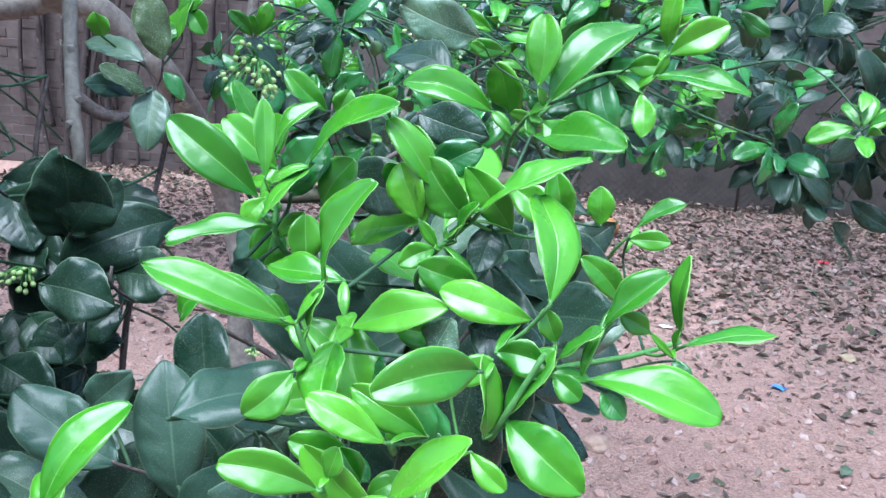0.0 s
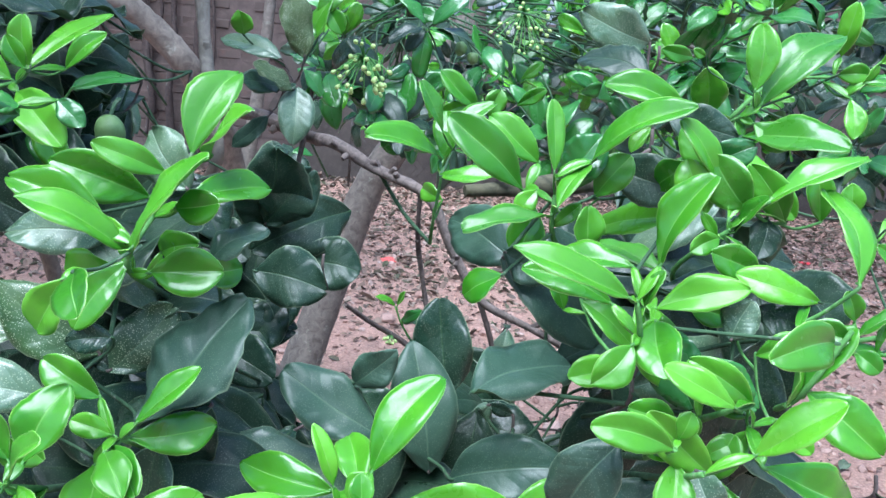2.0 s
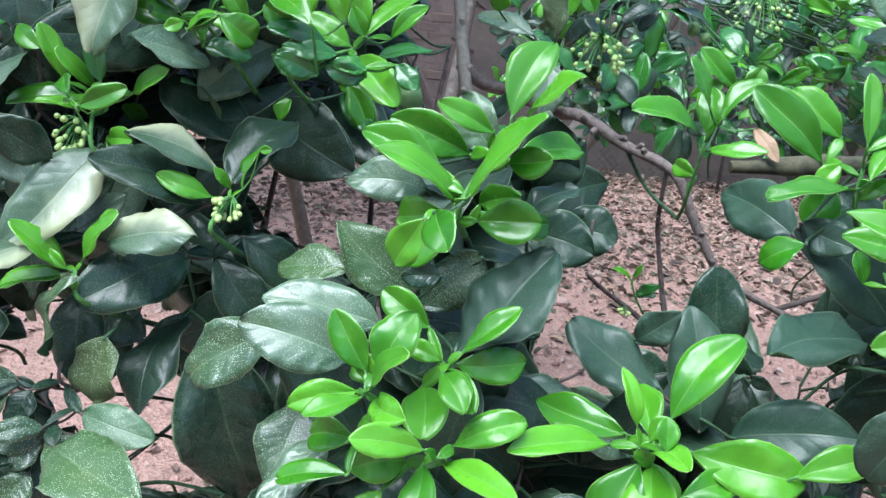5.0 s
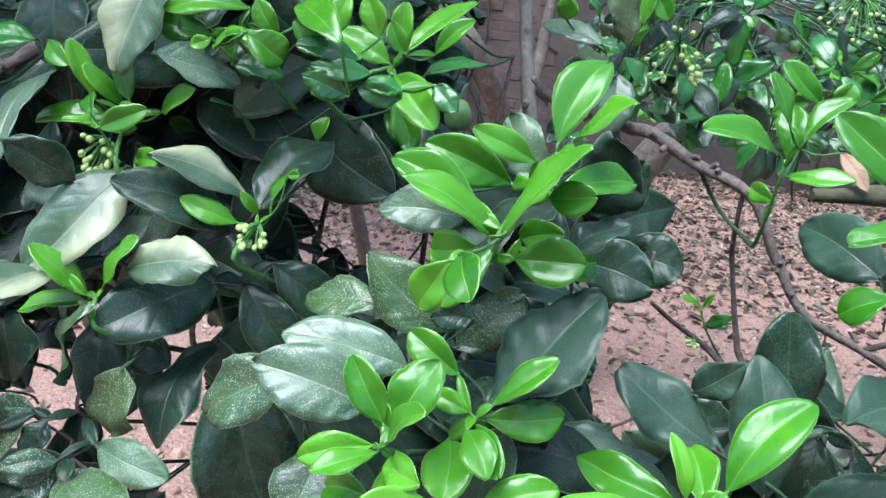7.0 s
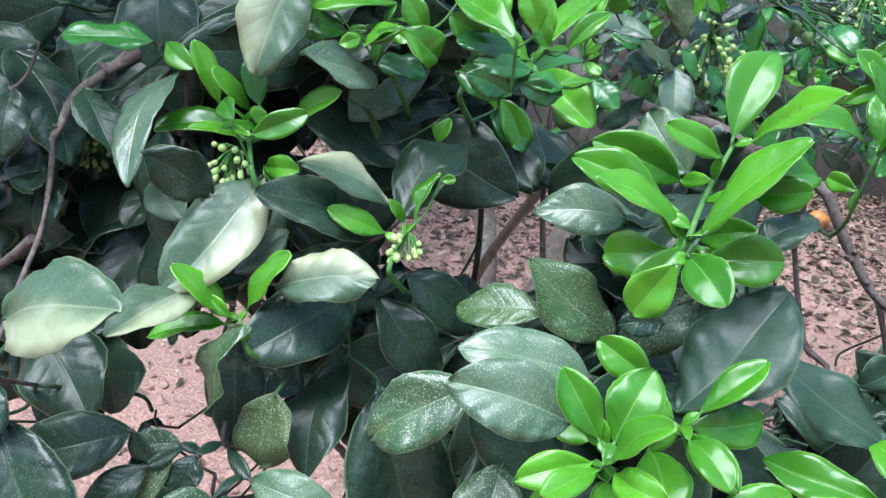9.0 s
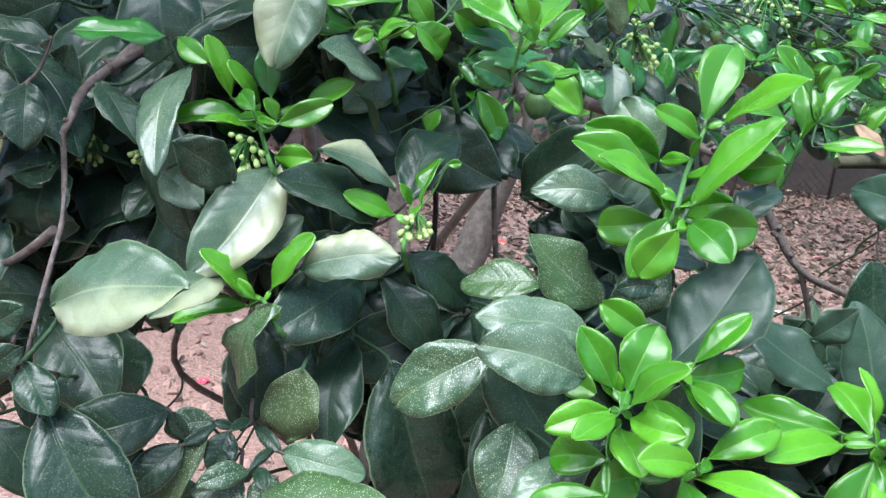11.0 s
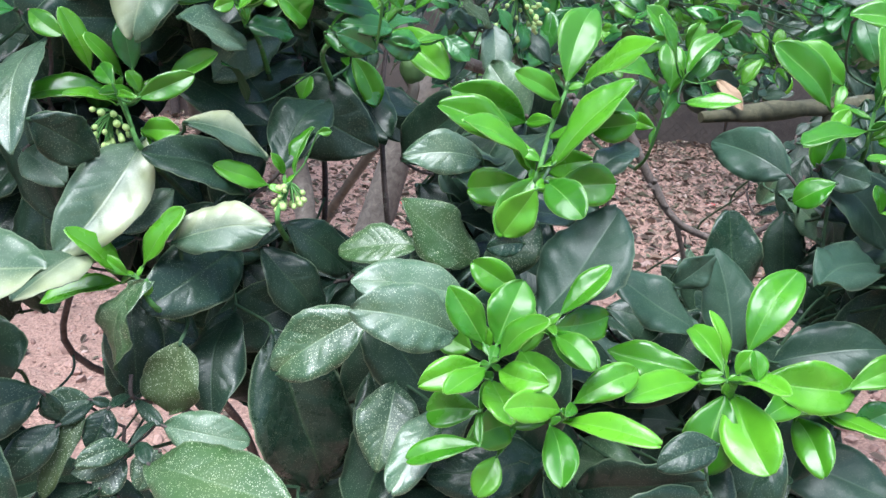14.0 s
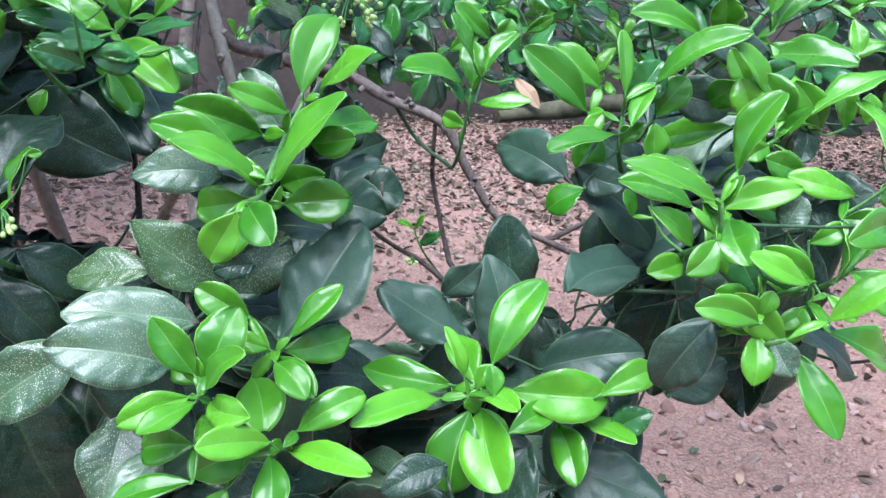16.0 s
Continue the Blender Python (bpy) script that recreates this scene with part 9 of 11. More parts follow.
shoot(tree, [(-0.533, 0.758, 1.5), (-0.533, 0.758, 1.485), (-0.533, 0.798, 1.46), (-0.523, 0.856, 1.445), (-0.512, 0.834, 1.46)], (0.0012, 0.0014), [
    ("g", -0.579, 0.755, 1.444, -0.522, 0.691, 1.474, 0.051, 12),
    ("m", -0.58, 0.764, 1.518, -0.582, 0.706, 1.456, 0.038, 56),
    ("g", -0.533, 0.766, 1.496, -0.528, 0.746, 1.419, 0.037, -25),
    ("m", -0.558, 0.716, 1.507, -0.497, 0.676, 1.55, 0.037, 13),
    ("m", -0.5, 0.718, 1.464, -0.546, 0.648, 1.526, 0.057, -2),
    ("m", -0.566, 0.681, 1.523, -0.498, 0.652, 1.571, 0.040, 0),
    ("m", -0.562, 0.692, 1.577, -0.627, 0.649, 1.521, 0.049, -8),
    ("m", -0.518, 0.74, 1.434, -0.44, 0.732, 1.453, 0.043, 31),
    ("m", -0.484, 0.723, 1.533, -0.493, 0.666, 1.46, 0.048, 5),
    ("g", -0.576, 0.783, 1.483, -0.643, 0.728, 1.496, 0.039, -6),
    ("m", -0.463, 0.765, 1.463, -0.421, 0.702, 1.432, 0.039, 16),
    ("m", -0.551, 0.782, 1.448, -0.527, 0.831, 1.387, 0.042, -26),
    ("m", -0.463, 0.709, 1.476, -0.399, 0.696, 1.43, 0.038, 18),
], TWIG, "woody shoot with large dark green mature citrus leaves")
shoot(tree, [(-0.613, 0.77, 1.316), (-0.613, 0.77, 1.301), (-0.613, 0.81, 1.276), (-0.626, 0.853, 1.233), (-0.64, 0.815, 1.22)], (0.0012, 0.0014), [
    ("m", -0.66, 0.76, 1.263, -0.611, 0.733, 1.198, 0.046, 18),
    ("m", -0.598, 0.753, 1.322, -0.698, 0.749, 1.297, 0.056, 44),
    ("m", -0.576, 0.753, 1.325, -0.561, 0.7, 1.246, 0.051, -4),
    ("m", -0.55, 0.725, 1.319, -0.462, 0.687, 1.284, 0.052, -9),
    ("m", -0.622, 0.787, 1.332, -0.699, 0.764, 1.362, 0.047, -43),
    ("m", -0.616, 0.777, 1.284, -0.662, 0.802, 1.234, 0.034, 53),
    ("m", -0.668, 0.695, 1.294, -0.601, 0.679, 1.255, 0.039, 10),
], TWIG, "woody shoot with large dark green mature citrus leaves")
shoot(tree, [(0.025, 0.581, 1.472), (0.025, 0.581, 1.457), (0.025, 0.621, 1.432), (0.027, 0.726, 1.386), (0.03, 0.75, 1.37)], (0.0012, 0.0014), [
    ("m", 0.065, 0.601, 1.495, 0.055, 0.595, 1.394, 0.048, -66),
    ("m", -0.022, 0.571, 1.511, 0.022, 0.559, 1.438, 0.041, 1),
    ("m", 0.045, 0.583, 1.464, 0.134, 0.588, 1.449, 0.045, 11),
    ("m", -0.067, 0.564, 1.483, -0.009, 0.568, 1.406, 0.050, 3),
    ("m", -0.005, 0.551, 1.439, 0.013, 0.556, 1.337, 0.046, 22),
    ("g", 0.034, 0.506, 1.507, -0.023, 0.518, 1.457, 0.038, 16),
    ("m", 0.031, 0.486, 1.443, 0.099, 0.418, 1.465, 0.051, 8),
    ("m", 0.006, 0.583, 1.464, 0.063, 0.561, 1.407, 0.044, 27),
    ("m", 0.075, 0.579, 1.438, 0.07, 0.5, 1.439, 0.040, 12),
    ("m", 0.108, 0.571, 1.445, 0.038, 0.578, 1.408, 0.039, -2),
    ("m", 0.025, 0.576, 1.438, 0.057, 0.537, 1.489, 0.032, 12),
    ("m", 0.062, 0.533, 1.451, -0.011, 0.495, 1.464, 0.039, -3),
    ("m", -0.03, 0.526, 1.416, -0.081, 0.515, 1.476, 0.042, 1),
    ("m", 0.022, 0.625, 1.472, 0.104, 0.619, 1.468, 0.037, 2),
], TWIG, "woody shoot with large dark green mature citrus leaves")
shoot(tree, [(-0.197, 0.557, 1.173), (-0.197, 0.557, 1.158), (-0.197, 0.597, 1.133), (-0.158, 0.738, 1.092), (-0.12, 0.8, 1.08)], (0.0012, 0.0014), [
    ("m", -0.172, 0.473, 1.168, -0.259, 0.444, 1.155, 0.042, 37),
    ("m", -0.209, 0.516, 1.199, -0.171, 0.462, 1.135, 0.043, -3),
    ("m", -0.215, 0.538, 1.145, -0.289, 0.528, 1.154, 0.040, 29),
    ("m", -0.197, 0.544, 1.212, -0.281, 0.517, 1.259, 0.050, 18),
    ("m", -0.162, 0.508, 1.217, -0.08, 0.505, 1.221, 0.045, -35),
    ("m", -0.24, 0.543, 1.107, -0.169, 0.524, 1.136, 0.037, 18),
    ("m", -0.218, 0.555, 1.122, -0.257, 0.526, 1.055, 0.038, -17),
    ("m", -0.174, 0.547, 1.165, -0.171, 0.51, 1.081, 0.044, 28),
    ("m", -0.159, 0.528, 1.214, -0.122, 0.474, 1.134, 0.055, -7),
    ("m", -0.245, 0.558, 1.146, -0.331, 0.55, 1.146, 0.048, -37),
    ("m", -0.173, 0.595, 1.099, -0.196, 0.593, 1.021, 0.039, -8),
], TWIG, "woody shoot with large dark green mature citrus leaves")
shoot(tree, [(-1.073, 0.77, 1.422), (-1.073, 0.77, 1.407), (-1.073, 0.81, 1.382), (-0.937, 0.853, 1.346), (-0.801, 0.815, 1.34)], (0.0012, 0.0014), [
    ("m", -1.073, 0.75, 1.412, -0.977, 0.73, 1.446, 0.050, 7),
], TWIG, "woody shoot with large dark green mature citrus leaves")
shoot(tree, [(-0.515, 0.482, 1.169), (-0.515, 0.482, 1.154), (-0.515, 0.522, 1.129), (-0.522, 0.713, 1.1), (-0.53, 0.824, 1.1)], (0.0012, 0.0014), [
    ("m", -0.514, 0.423, 1.185, -0.612, 0.404, 1.173, 0.054, -1),
    ("m", -0.495, 0.461, 1.198, -0.422, 0.426, 1.246, 0.048, -23),
    ("m", -0.491, 0.444, 1.144, -0.566, 0.423, 1.174, 0.039, 4),
    ("m", -0.574, 0.478, 1.127, -0.492, 0.462, 1.117, 0.044, -44),
    ("m", -0.439, 0.447, 1.191, -0.395, 0.416, 1.136, 0.040, -6),
    ("m", -0.532, 0.484, 1.149, -0.461, 0.49, 1.099, 0.042, 31),
    ("g", -0.447, 0.462, 1.149, -0.453, 0.44, 1.237, 0.049, -9),
    ("g", -0.504, 0.494, 1.16, -0.415, 0.524, 1.179, 0.048, -12),
    ("m", -0.555, 0.483, 1.156, -0.628, 0.449, 1.118, 0.044, 3),
    ("m", -0.562, 0.462, 1.13, -0.557, 0.421, 1.19, 0.035, 34),
    ("g", -0.553, 0.444, 1.16, -0.626, 0.43, 1.177, 0.034, 30),
], TWIG, "woody shoot with large dark green mature citrus leaves")
shoot(tree, [(-0.043, 0.769, 1.199), (-0.043, 0.769, 1.184), (-0.043, 0.809, 1.159), (-0.081, 0.844, 1.105), (-0.12, 0.8, 1.08)], (0.0012, 0.0014), [
    ("m", -0.07, 0.754, 1.139, -0.025, 0.744, 1.078, 0.038, -10),
    ("m", -0.025, 0.774, 1.182, -0.117, 0.766, 1.193, 0.044, 19),
    ("g", -0.038, 0.775, 1.202, -0.115, 0.757, 1.243, 0.043, -5),
    ("m", -0.055, 0.752, 1.2, -0.123, 0.726, 1.233, 0.035, 15),
    ("m", -0.043, 0.744, 1.189, 0.04, 0.74, 1.164, 0.046, 38),
    ("m", -0.007, 0.749, 1.213, 0.078, 0.742, 1.153, 0.058, 14),
    ("m", -0.036, 0.724, 1.18, -0.076, 0.656, 1.165, 0.044, -22),
    ("m", -0.07, 0.718, 1.178, -0.061, 0.732, 1.079, 0.056, 6),
    ("m", -0.039, 0.751, 1.222, -0.098, 0.694, 1.163, 0.048, 24),
], TWIG, "woody shoot with large dark green mature citrus leaves")
shoot(tree, [(-0.7, 0.589, 1.345), (-0.7, 0.589, 1.33), (-0.7, 0.629, 1.305), (-0.707, 0.766, 1.248), (-0.715, 0.824, 1.22)], (0.0012, 0.0014), [
    ("m", -0.693, 0.537, 1.362, -0.678, 0.533, 1.436, 0.038, 16),
    ("g", -0.721, 0.571, 1.282, -0.743, 0.575, 1.357, 0.042, 29),
    ("g", -0.765, 0.549, 1.283, -0.839, 0.518, 1.268, 0.038, 22),
    ("m", -0.648, 0.56, 1.325, -0.575, 0.555, 1.34, 0.037, -27),
    ("m", -0.674, 0.552, 1.358, -0.74, 0.479, 1.362, 0.045, 16),
    ("m", -0.725, 0.635, 1.341, -0.679, 0.577, 1.392, 0.041, -12),
    ("m", -0.67, 0.577, 1.394, -0.755, 0.564, 1.417, 0.045, 27),
], TWIG, "woody shoot with large dark green mature citrus leaves")
shoot(tree, [(-0.086, 0.546, 1.32), (-0.086, 0.546, 1.305), (-0.086, 0.586, 1.28), (-0.083, 0.713, 1.26), (-0.08, 0.76, 1.27)], (0.0012, 0.0014), [
    ("g", -0.106, 0.549, 1.326, -0.15, 0.536, 1.269, 0.041, -35),
    ("m", -0.089, 0.492, 1.312, -0.147, 0.481, 1.232, 0.054, 14),
    ("m", -0.031, 0.551, 1.295, 0.037, 0.579, 1.306, 0.033, -1),
    ("m", -0.122, 0.491, 1.315, -0.096, 0.426, 1.293, 0.037, 24),
    ("m", -0.119, 0.505, 1.342, -0.135, 0.48, 1.273, 0.040, 16),
    ("m", -0.081, 0.567, 1.263, -0.054, 0.48, 1.22, 0.052, -25),
    ("m", -0.045, 0.498, 1.367, 0.051, 0.475, 1.361, 0.051, -43),
    ("m", -0.137, 0.496, 1.291, -0.214, 0.524, 1.282, 0.045, 18),
    ("m", -0.039, 0.582, 1.277, -0.051, 0.493, 1.261, 0.043, 18),
], TWIG, "woody shoot with large dark green mature citrus leaves")
shoot(tree, [(-0.376, 0.849, 1.441), (-0.376, 0.849, 1.426), (-0.376, 0.889, 1.401), (-0.366, 1.009, 1.339), (-0.356, 1.049, 1.306)], (0.0012, 0.0014), [
    ("m", -0.323, 0.817, 1.416, -0.299, 0.766, 1.351, 0.042, 23),
    ("m", -0.379, 0.824, 1.419, -0.291, 0.78, 1.39, 0.056, 7),
    ("m", -0.419, 0.822, 1.47, -0.447, 0.807, 1.404, 0.033, -6),
    ("m", -0.383, 0.853, 1.421, -0.307, 0.847, 1.425, 0.041, -15),
], TWIG, "woody shoot with large dark green mature citrus leaves")
shoot(tree, [(-0.605, 0.393, 1.224), (-0.605, 0.393, 1.209), (-0.605, 0.433, 1.184), (-0.605, 0.533, 1.132), (-0.605, 0.553, 1.109)], (0.0012, 0.0014), [
    ("g", -0.629, 0.399, 1.2, -0.573, 0.415, 1.153, 0.037, 14),
    ("m", -0.588, 0.376, 1.226, -0.665, 0.344, 1.225, 0.041, -12),
    ("m", -0.555, 0.366, 1.223, -0.618, 0.334, 1.226, 0.034, 22),
    ("m", -0.568, 0.326, 1.213, -0.667, 0.326, 1.246, 0.054, 8),
    ("m", -0.622, 0.384, 1.136, -0.67, 0.376, 1.222, 0.052, -22),
    ("m", -0.583, 0.361, 1.225, -0.506, 0.353, 1.211, 0.036, 24),
    ("m", -0.62, 0.403, 1.233, -0.703, 0.371, 1.225, 0.044, -38),
], TWIG, "woody shoot with large dark green mature citrus leaves")
shoot(tree, [(0.051, 0.83, 1.441), (0.051, 0.83, 1.426), (0.051, 0.87, 1.401), (0.061, 0.99, 1.338), (0.071, 1.03, 1.306)], (0.0012, 0.0014), [
    ("g", 0.03, 0.812, 1.43, 0.009, 0.799, 1.363, 0.039, -10),
    ("m", 0.067, 0.836, 1.456, 0.146, 0.811, 1.451, 0.045, -5),
    ("m", 0, 0.762, 1.389, 0.062, 0.745, 1.338, 0.037, -9),
    ("m", 0.084, 0.786, 1.44, 0.123, 0.789, 1.376, 0.041, 30),
    ("m", 0.074, 0.853, 1.438, 0.051, 0.823, 1.354, 0.049, 20),
], TWIG, "woody shoot with large dark green mature citrus leaves")
shoot(tree, [(0.049, 0.572, 1.122), (0.049, 0.572, 1.107), (0.049, 0.612, 1.082), (0.079, 0.736, 1.086), (0.11, 0.78, 1.12)], (0.0012, 0.0014), [
    ("m", 0.049, 0.552, 1.112, 0.015, 0.527, 1.044, 0.042, -23),
], TWIG, "woody shoot with large dark green mature citrus leaves")
shoot(tree, [(-0.667, 0.738, 1.518), (-0.667, 0.738, 1.503), (-0.667, 0.778, 1.478), (-0.637, 0.84, 1.454), (-0.607, 0.823, 1.46)], (0.0012, 0.0014), [
    ("m", -0.678, 0.753, 1.48, -0.647, 0.712, 1.545, 0.037, 35),
    ("g", -0.644, 0.736, 1.508, -0.59, 0.667, 1.502, 0.046, -11),
    ("m", -0.701, 0.682, 1.469, -0.715, 0.585, 1.458, 0.043, -31),
    ("m", -0.699, 0.752, 1.527, -0.749, 0.713, 1.591, 0.040, 35),
    ("g", -0.701, 0.696, 1.53, -0.644, 0.703, 1.581, 0.034, 29),
    ("m", -0.644, 0.648, 1.473, -0.702, 0.589, 1.437, 0.042, -29),
    ("m", -0.669, 0.757, 1.521, -0.732, 0.734, 1.458, 0.043, 8),
    ("m", -0.641, 0.721, 1.557, -0.698, 0.671, 1.486, 0.058, -52),
    ("m", -0.624, 0.72, 1.508, -0.613, 0.662, 1.566, 0.044, 5),
], TWIG, "woody shoot with large dark green mature citrus leaves")
shoot(tree, [(-0.765, 0.721, 1.291), (-0.765, 0.721, 1.276), (-0.765, 0.761, 1.251), (-0.785, 0.838, 1.221), (-0.805, 0.836, 1.22)], (0.0012, 0.0014), [
    ("m", -0.771, 0.715, 1.255, -0.744, 0.704, 1.321, 0.033, -11),
    ("m", -0.77, 0.7, 1.309, -0.699, 0.674, 1.325, 0.038, -13),
    ("m", -0.755, 0.688, 1.279, -0.829, 0.681, 1.3, 0.041, -24),
], TWIG, "woody shoot with large dark green mature citrus leaves")
shoot(tree, [(-0.745, 0.619, 1.082), (-0.745, 0.619, 1.067), (-0.745, 0.659, 1.042), (-0.723, 0.795, 1.056), (-0.7, 0.85, 1.1)], (0.0012, 0.0014), [
    ("m", -0.732, 0.611, 1.046, -0.651, 0.566, 1.058, 0.044, 36),
    ("m", -0.705, 0.571, 1.055, -0.761, 0.503, 1.056, 0.045, -21),
    ("m", -0.758, 0.615, 1.119, -0.794, 0.606, 1.058, 0.035, -19),
    ("m", -0.69, 0.625, 1.034, -0.752, 0.58, 1.063, 0.041, 17),
    ("m", -0.801, 0.557, 1.093, -0.713, 0.522, 1.074, 0.044, -9),
    ("m", -0.783, 0.617, 1.084, -0.739, 0.562, 1.049, 0.039, 1),
], TWIG, "woody shoot with large dark green mature citrus leaves")
shoot(tree, [(-0.148, 0.791, 1.217), (-0.148, 0.791, 1.202), (-0.148, 0.831, 1.177), (-0.138, 0.951, 1.114), (-0.128, 0.991, 1.082)], (0.0012, 0.0014), [
    ("m", -0.191, 0.794, 1.196, -0.115, 0.789, 1.188, 0.035, -52),
    ("m", -0.118, 0.817, 1.235, -0.141, 0.812, 1.155, 0.042, 54),
    ("m", -0.158, 0.778, 1.184, -0.155, 0.738, 1.253, 0.037, -4),
    ("m", -0.154, 0.759, 1.205, -0.127, 0.732, 1.125, 0.045, -27),
    ("g", -0.102, 0.742, 1.246, -0.098, 0.677, 1.188, 0.045, 3),
    ("m", -0.164, 0.733, 1.174, -0.121, 0.695, 1.114, 0.039, 32),
], TWIG, "woody shoot with large dark green mature citrus leaves")
shoot(tree, [(-0.63, 0.682, 1.387), (-0.63, 0.682, 1.372), (-0.63, 0.722, 1.347), (-0.628, 0.806, 1.329), (-0.627, 0.81, 1.34)], (0.0012, 0.0014), [
    ("g", -0.613, 0.645, 1.365, -0.554, 0.596, 1.366, 0.043, 4),
    ("m", -0.624, 0.675, 1.404, -0.688, 0.627, 1.381, 0.038, 73),
    ("m", -0.651, 0.664, 1.363, -0.732, 0.655, 1.367, 0.039, -12),
], TWIG, "woody shoot with large dark green mature citrus leaves")
shoot(tree, [(-0.805, 0.496, 1.58), (-0.805, 0.496, 1.565), (-0.805, 0.536, 1.54), (-0.819, 0.717, 1.53), (-0.833, 0.818, 1.55)], (0.0012, 0.0014), [
    ("g", -0.849, 0.5, 1.573, -0.756, 0.463, 1.553, 0.049, 28),
    ("m", -0.783, 0.468, 1.55, -0.848, 0.434, 1.521, 0.043, 16),
    ("m", -0.784, 0.461, 1.585, -0.716, 0.448, 1.52, 0.048, -55),
], TWIG, "woody shoot with large dark green mature citrus leaves")
shoot(tree, [(-0.504, 0.648, 1.513), (-0.504, 0.648, 1.498), (-0.504, 0.688, 1.473), (-0.508, 0.801, 1.451), (-0.512, 0.834, 1.46)], (0.0012, 0.0014), [
    ("m", -0.507, 0.598, 1.464, -0.56, 0.659, 1.444, 0.045, -15),
    ("m", -0.477, 0.643, 1.545, -0.455, 0.613, 1.481, 0.037, 6),
    ("m", -0.532, 0.569, 1.479, -0.445, 0.543, 1.465, 0.047, 30),
    ("m", -0.435, 0.641, 1.53, -0.476, 0.589, 1.556, 0.036, 19),
    ("m", -0.497, 0.659, 1.47, -0.568, 0.655, 1.492, 0.034, 9),
    ("m", -0.503, 0.641, 1.507, -0.575, 0.587, 1.488, 0.042, 25),
    ("m", -0.575, 0.645, 1.522, -0.52, 0.603, 1.531, 0.032, 10),
], TWIG, "woody shoot with large dark green mature citrus leaves")
shoot(tree, [(-0.759, 0.449, 1.379), (-0.759, 0.449, 1.364), (-0.759, 0.489, 1.339), (-0.759, 0.589, 1.287), (-0.759, 0.609, 1.264)], (0.0012, 0.0014), [
    ("m", -0.769, 0.42, 1.338, -0.699, 0.411, 1.282, 0.046, 3),
    ("g", -0.723, 0.428, 1.357, -0.799, 0.379, 1.361, 0.048, -6),
    ("m", -0.78, 0.453, 1.375, -0.739, 0.435, 1.431, 0.037, -20),
    ("m", -0.763, 0.415, 1.406, -0.783, 0.466, 1.344, 0.037, 2),
], TWIG, "woody shoot with large dark green mature citrus leaves")
shoot(tree, [(-0.586, 0.583, 1.576), (-0.586, 0.583, 1.561), (-0.586, 0.623, 1.536), (-0.593, 0.772, 1.528), (-0.6, 0.841, 1.55)], (0.0012, 0.0014), [
    ("m", -0.588, 0.54, 1.609, -0.553, 0.532, 1.52, 0.042, 5),
    ("m", -0.601, 0.561, 1.574, -0.677, 0.523, 1.548, 0.047, 17),
    ("g", -0.574, 0.592, 1.572, -0.492, 0.574, 1.534, 0.048, 10),
    ("m", -0.634, 0.538, 1.523, -0.702, 0.516, 1.519, 0.032, -57),
    ("m", -0.57, 0.53, 1.578, -0.618, 0.5, 1.519, 0.040, -29),
    ("g", -0.596, 0.581, 1.565, -0.521, 0.579, 1.601, 0.037, 33),
    ("m", -0.539, 0.577, 1.555, -0.443, 0.572, 1.524, 0.047, -34),
    ("m", -0.588, 0.586, 1.555, -0.685, 0.601, 1.579, 0.046, 13),
], TWIG, "woody shoot with large dark green mature citrus leaves")
shoot(tree, [(-0.623, 0.717, 1.222), (-0.623, 0.717, 1.207), (-0.623, 0.757, 1.182), (-0.628, 0.836, 1.126), (-0.632, 0.836, 1.1)], (0.0012, 0.0014), [
    ("m", -0.658, 0.684, 1.218, -0.577, 0.65, 1.242, 0.042, 37),
    ("m", -0.635, 0.632, 1.232, -0.543, 0.637, 1.214, 0.051, -12),
    ("m", -0.649, 0.682, 1.168, -0.553, 0.713, 1.159, 0.057, 30),
    ("g", -0.643, 0.729, 1.222, -0.589, 0.682, 1.269, 0.047, -13),
    ("m", -0.594, 0.715, 1.226, -0.517, 0.696, 1.181, 0.047, 1),
    ("m", -0.674, 0.728, 1.248, -0.627, 0.68, 1.205, 0.036, 28),
    ("m", -0.585, 0.677, 1.218, -0.506, 0.65, 1.216, 0.046, 13),
    ("m", -0.664, 0.696, 1.184, -0.575, 0.67, 1.198, 0.046, -35),
    ("m", -0.565, 0.716, 1.214, -0.487, 0.7, 1.159, 0.043, -31),
    ("m", -0.564, 0.709, 1.186, -0.543, 0.629, 1.163, 0.041, 22),
], TWIG, "woody shoot with large dark green mature citrus leaves")
shoot(tree, [(-0.15, 0.71, 1.127), (-0.15, 0.71, 1.112), (-0.15, 0.75, 1.087), (-0.135, 0.815, 1.068), (-0.12, 0.8, 1.08)], (0.0012, 0.0014), [
    ("m", -0.136, 0.675, 1.102, -0.218, 0.649, 1.104, 0.047, 0),
    ("m", -0.182, 0.717, 1.097, -0.208, 0.654, 1.03, 0.054, 28),
    ("m", -0.13, 0.652, 1.124, -0.151, 0.645, 1.039, 0.043, -5),
    ("m", -0.182, 0.645, 1.113, -0.24, 0.62, 1.149, 0.039, -7),
    ("m", -0.105, 0.692, 1.124, -0.047, 0.668, 1.086, 0.033, -13),
    ("m", -0.134, 0.71, 1.129, -0.182, 0.67, 1.054, 0.050, -11),
    ("m", -0.188, 0.714, 1.097, -0.254, 0.709, 1.149, 0.044, -37),
    ("m", -0.145, 0.714, 1.146, -0.15, 0.643, 1.139, 0.037, -46),
], TWIG, "woody shoot with large dark green mature citrus leaves")
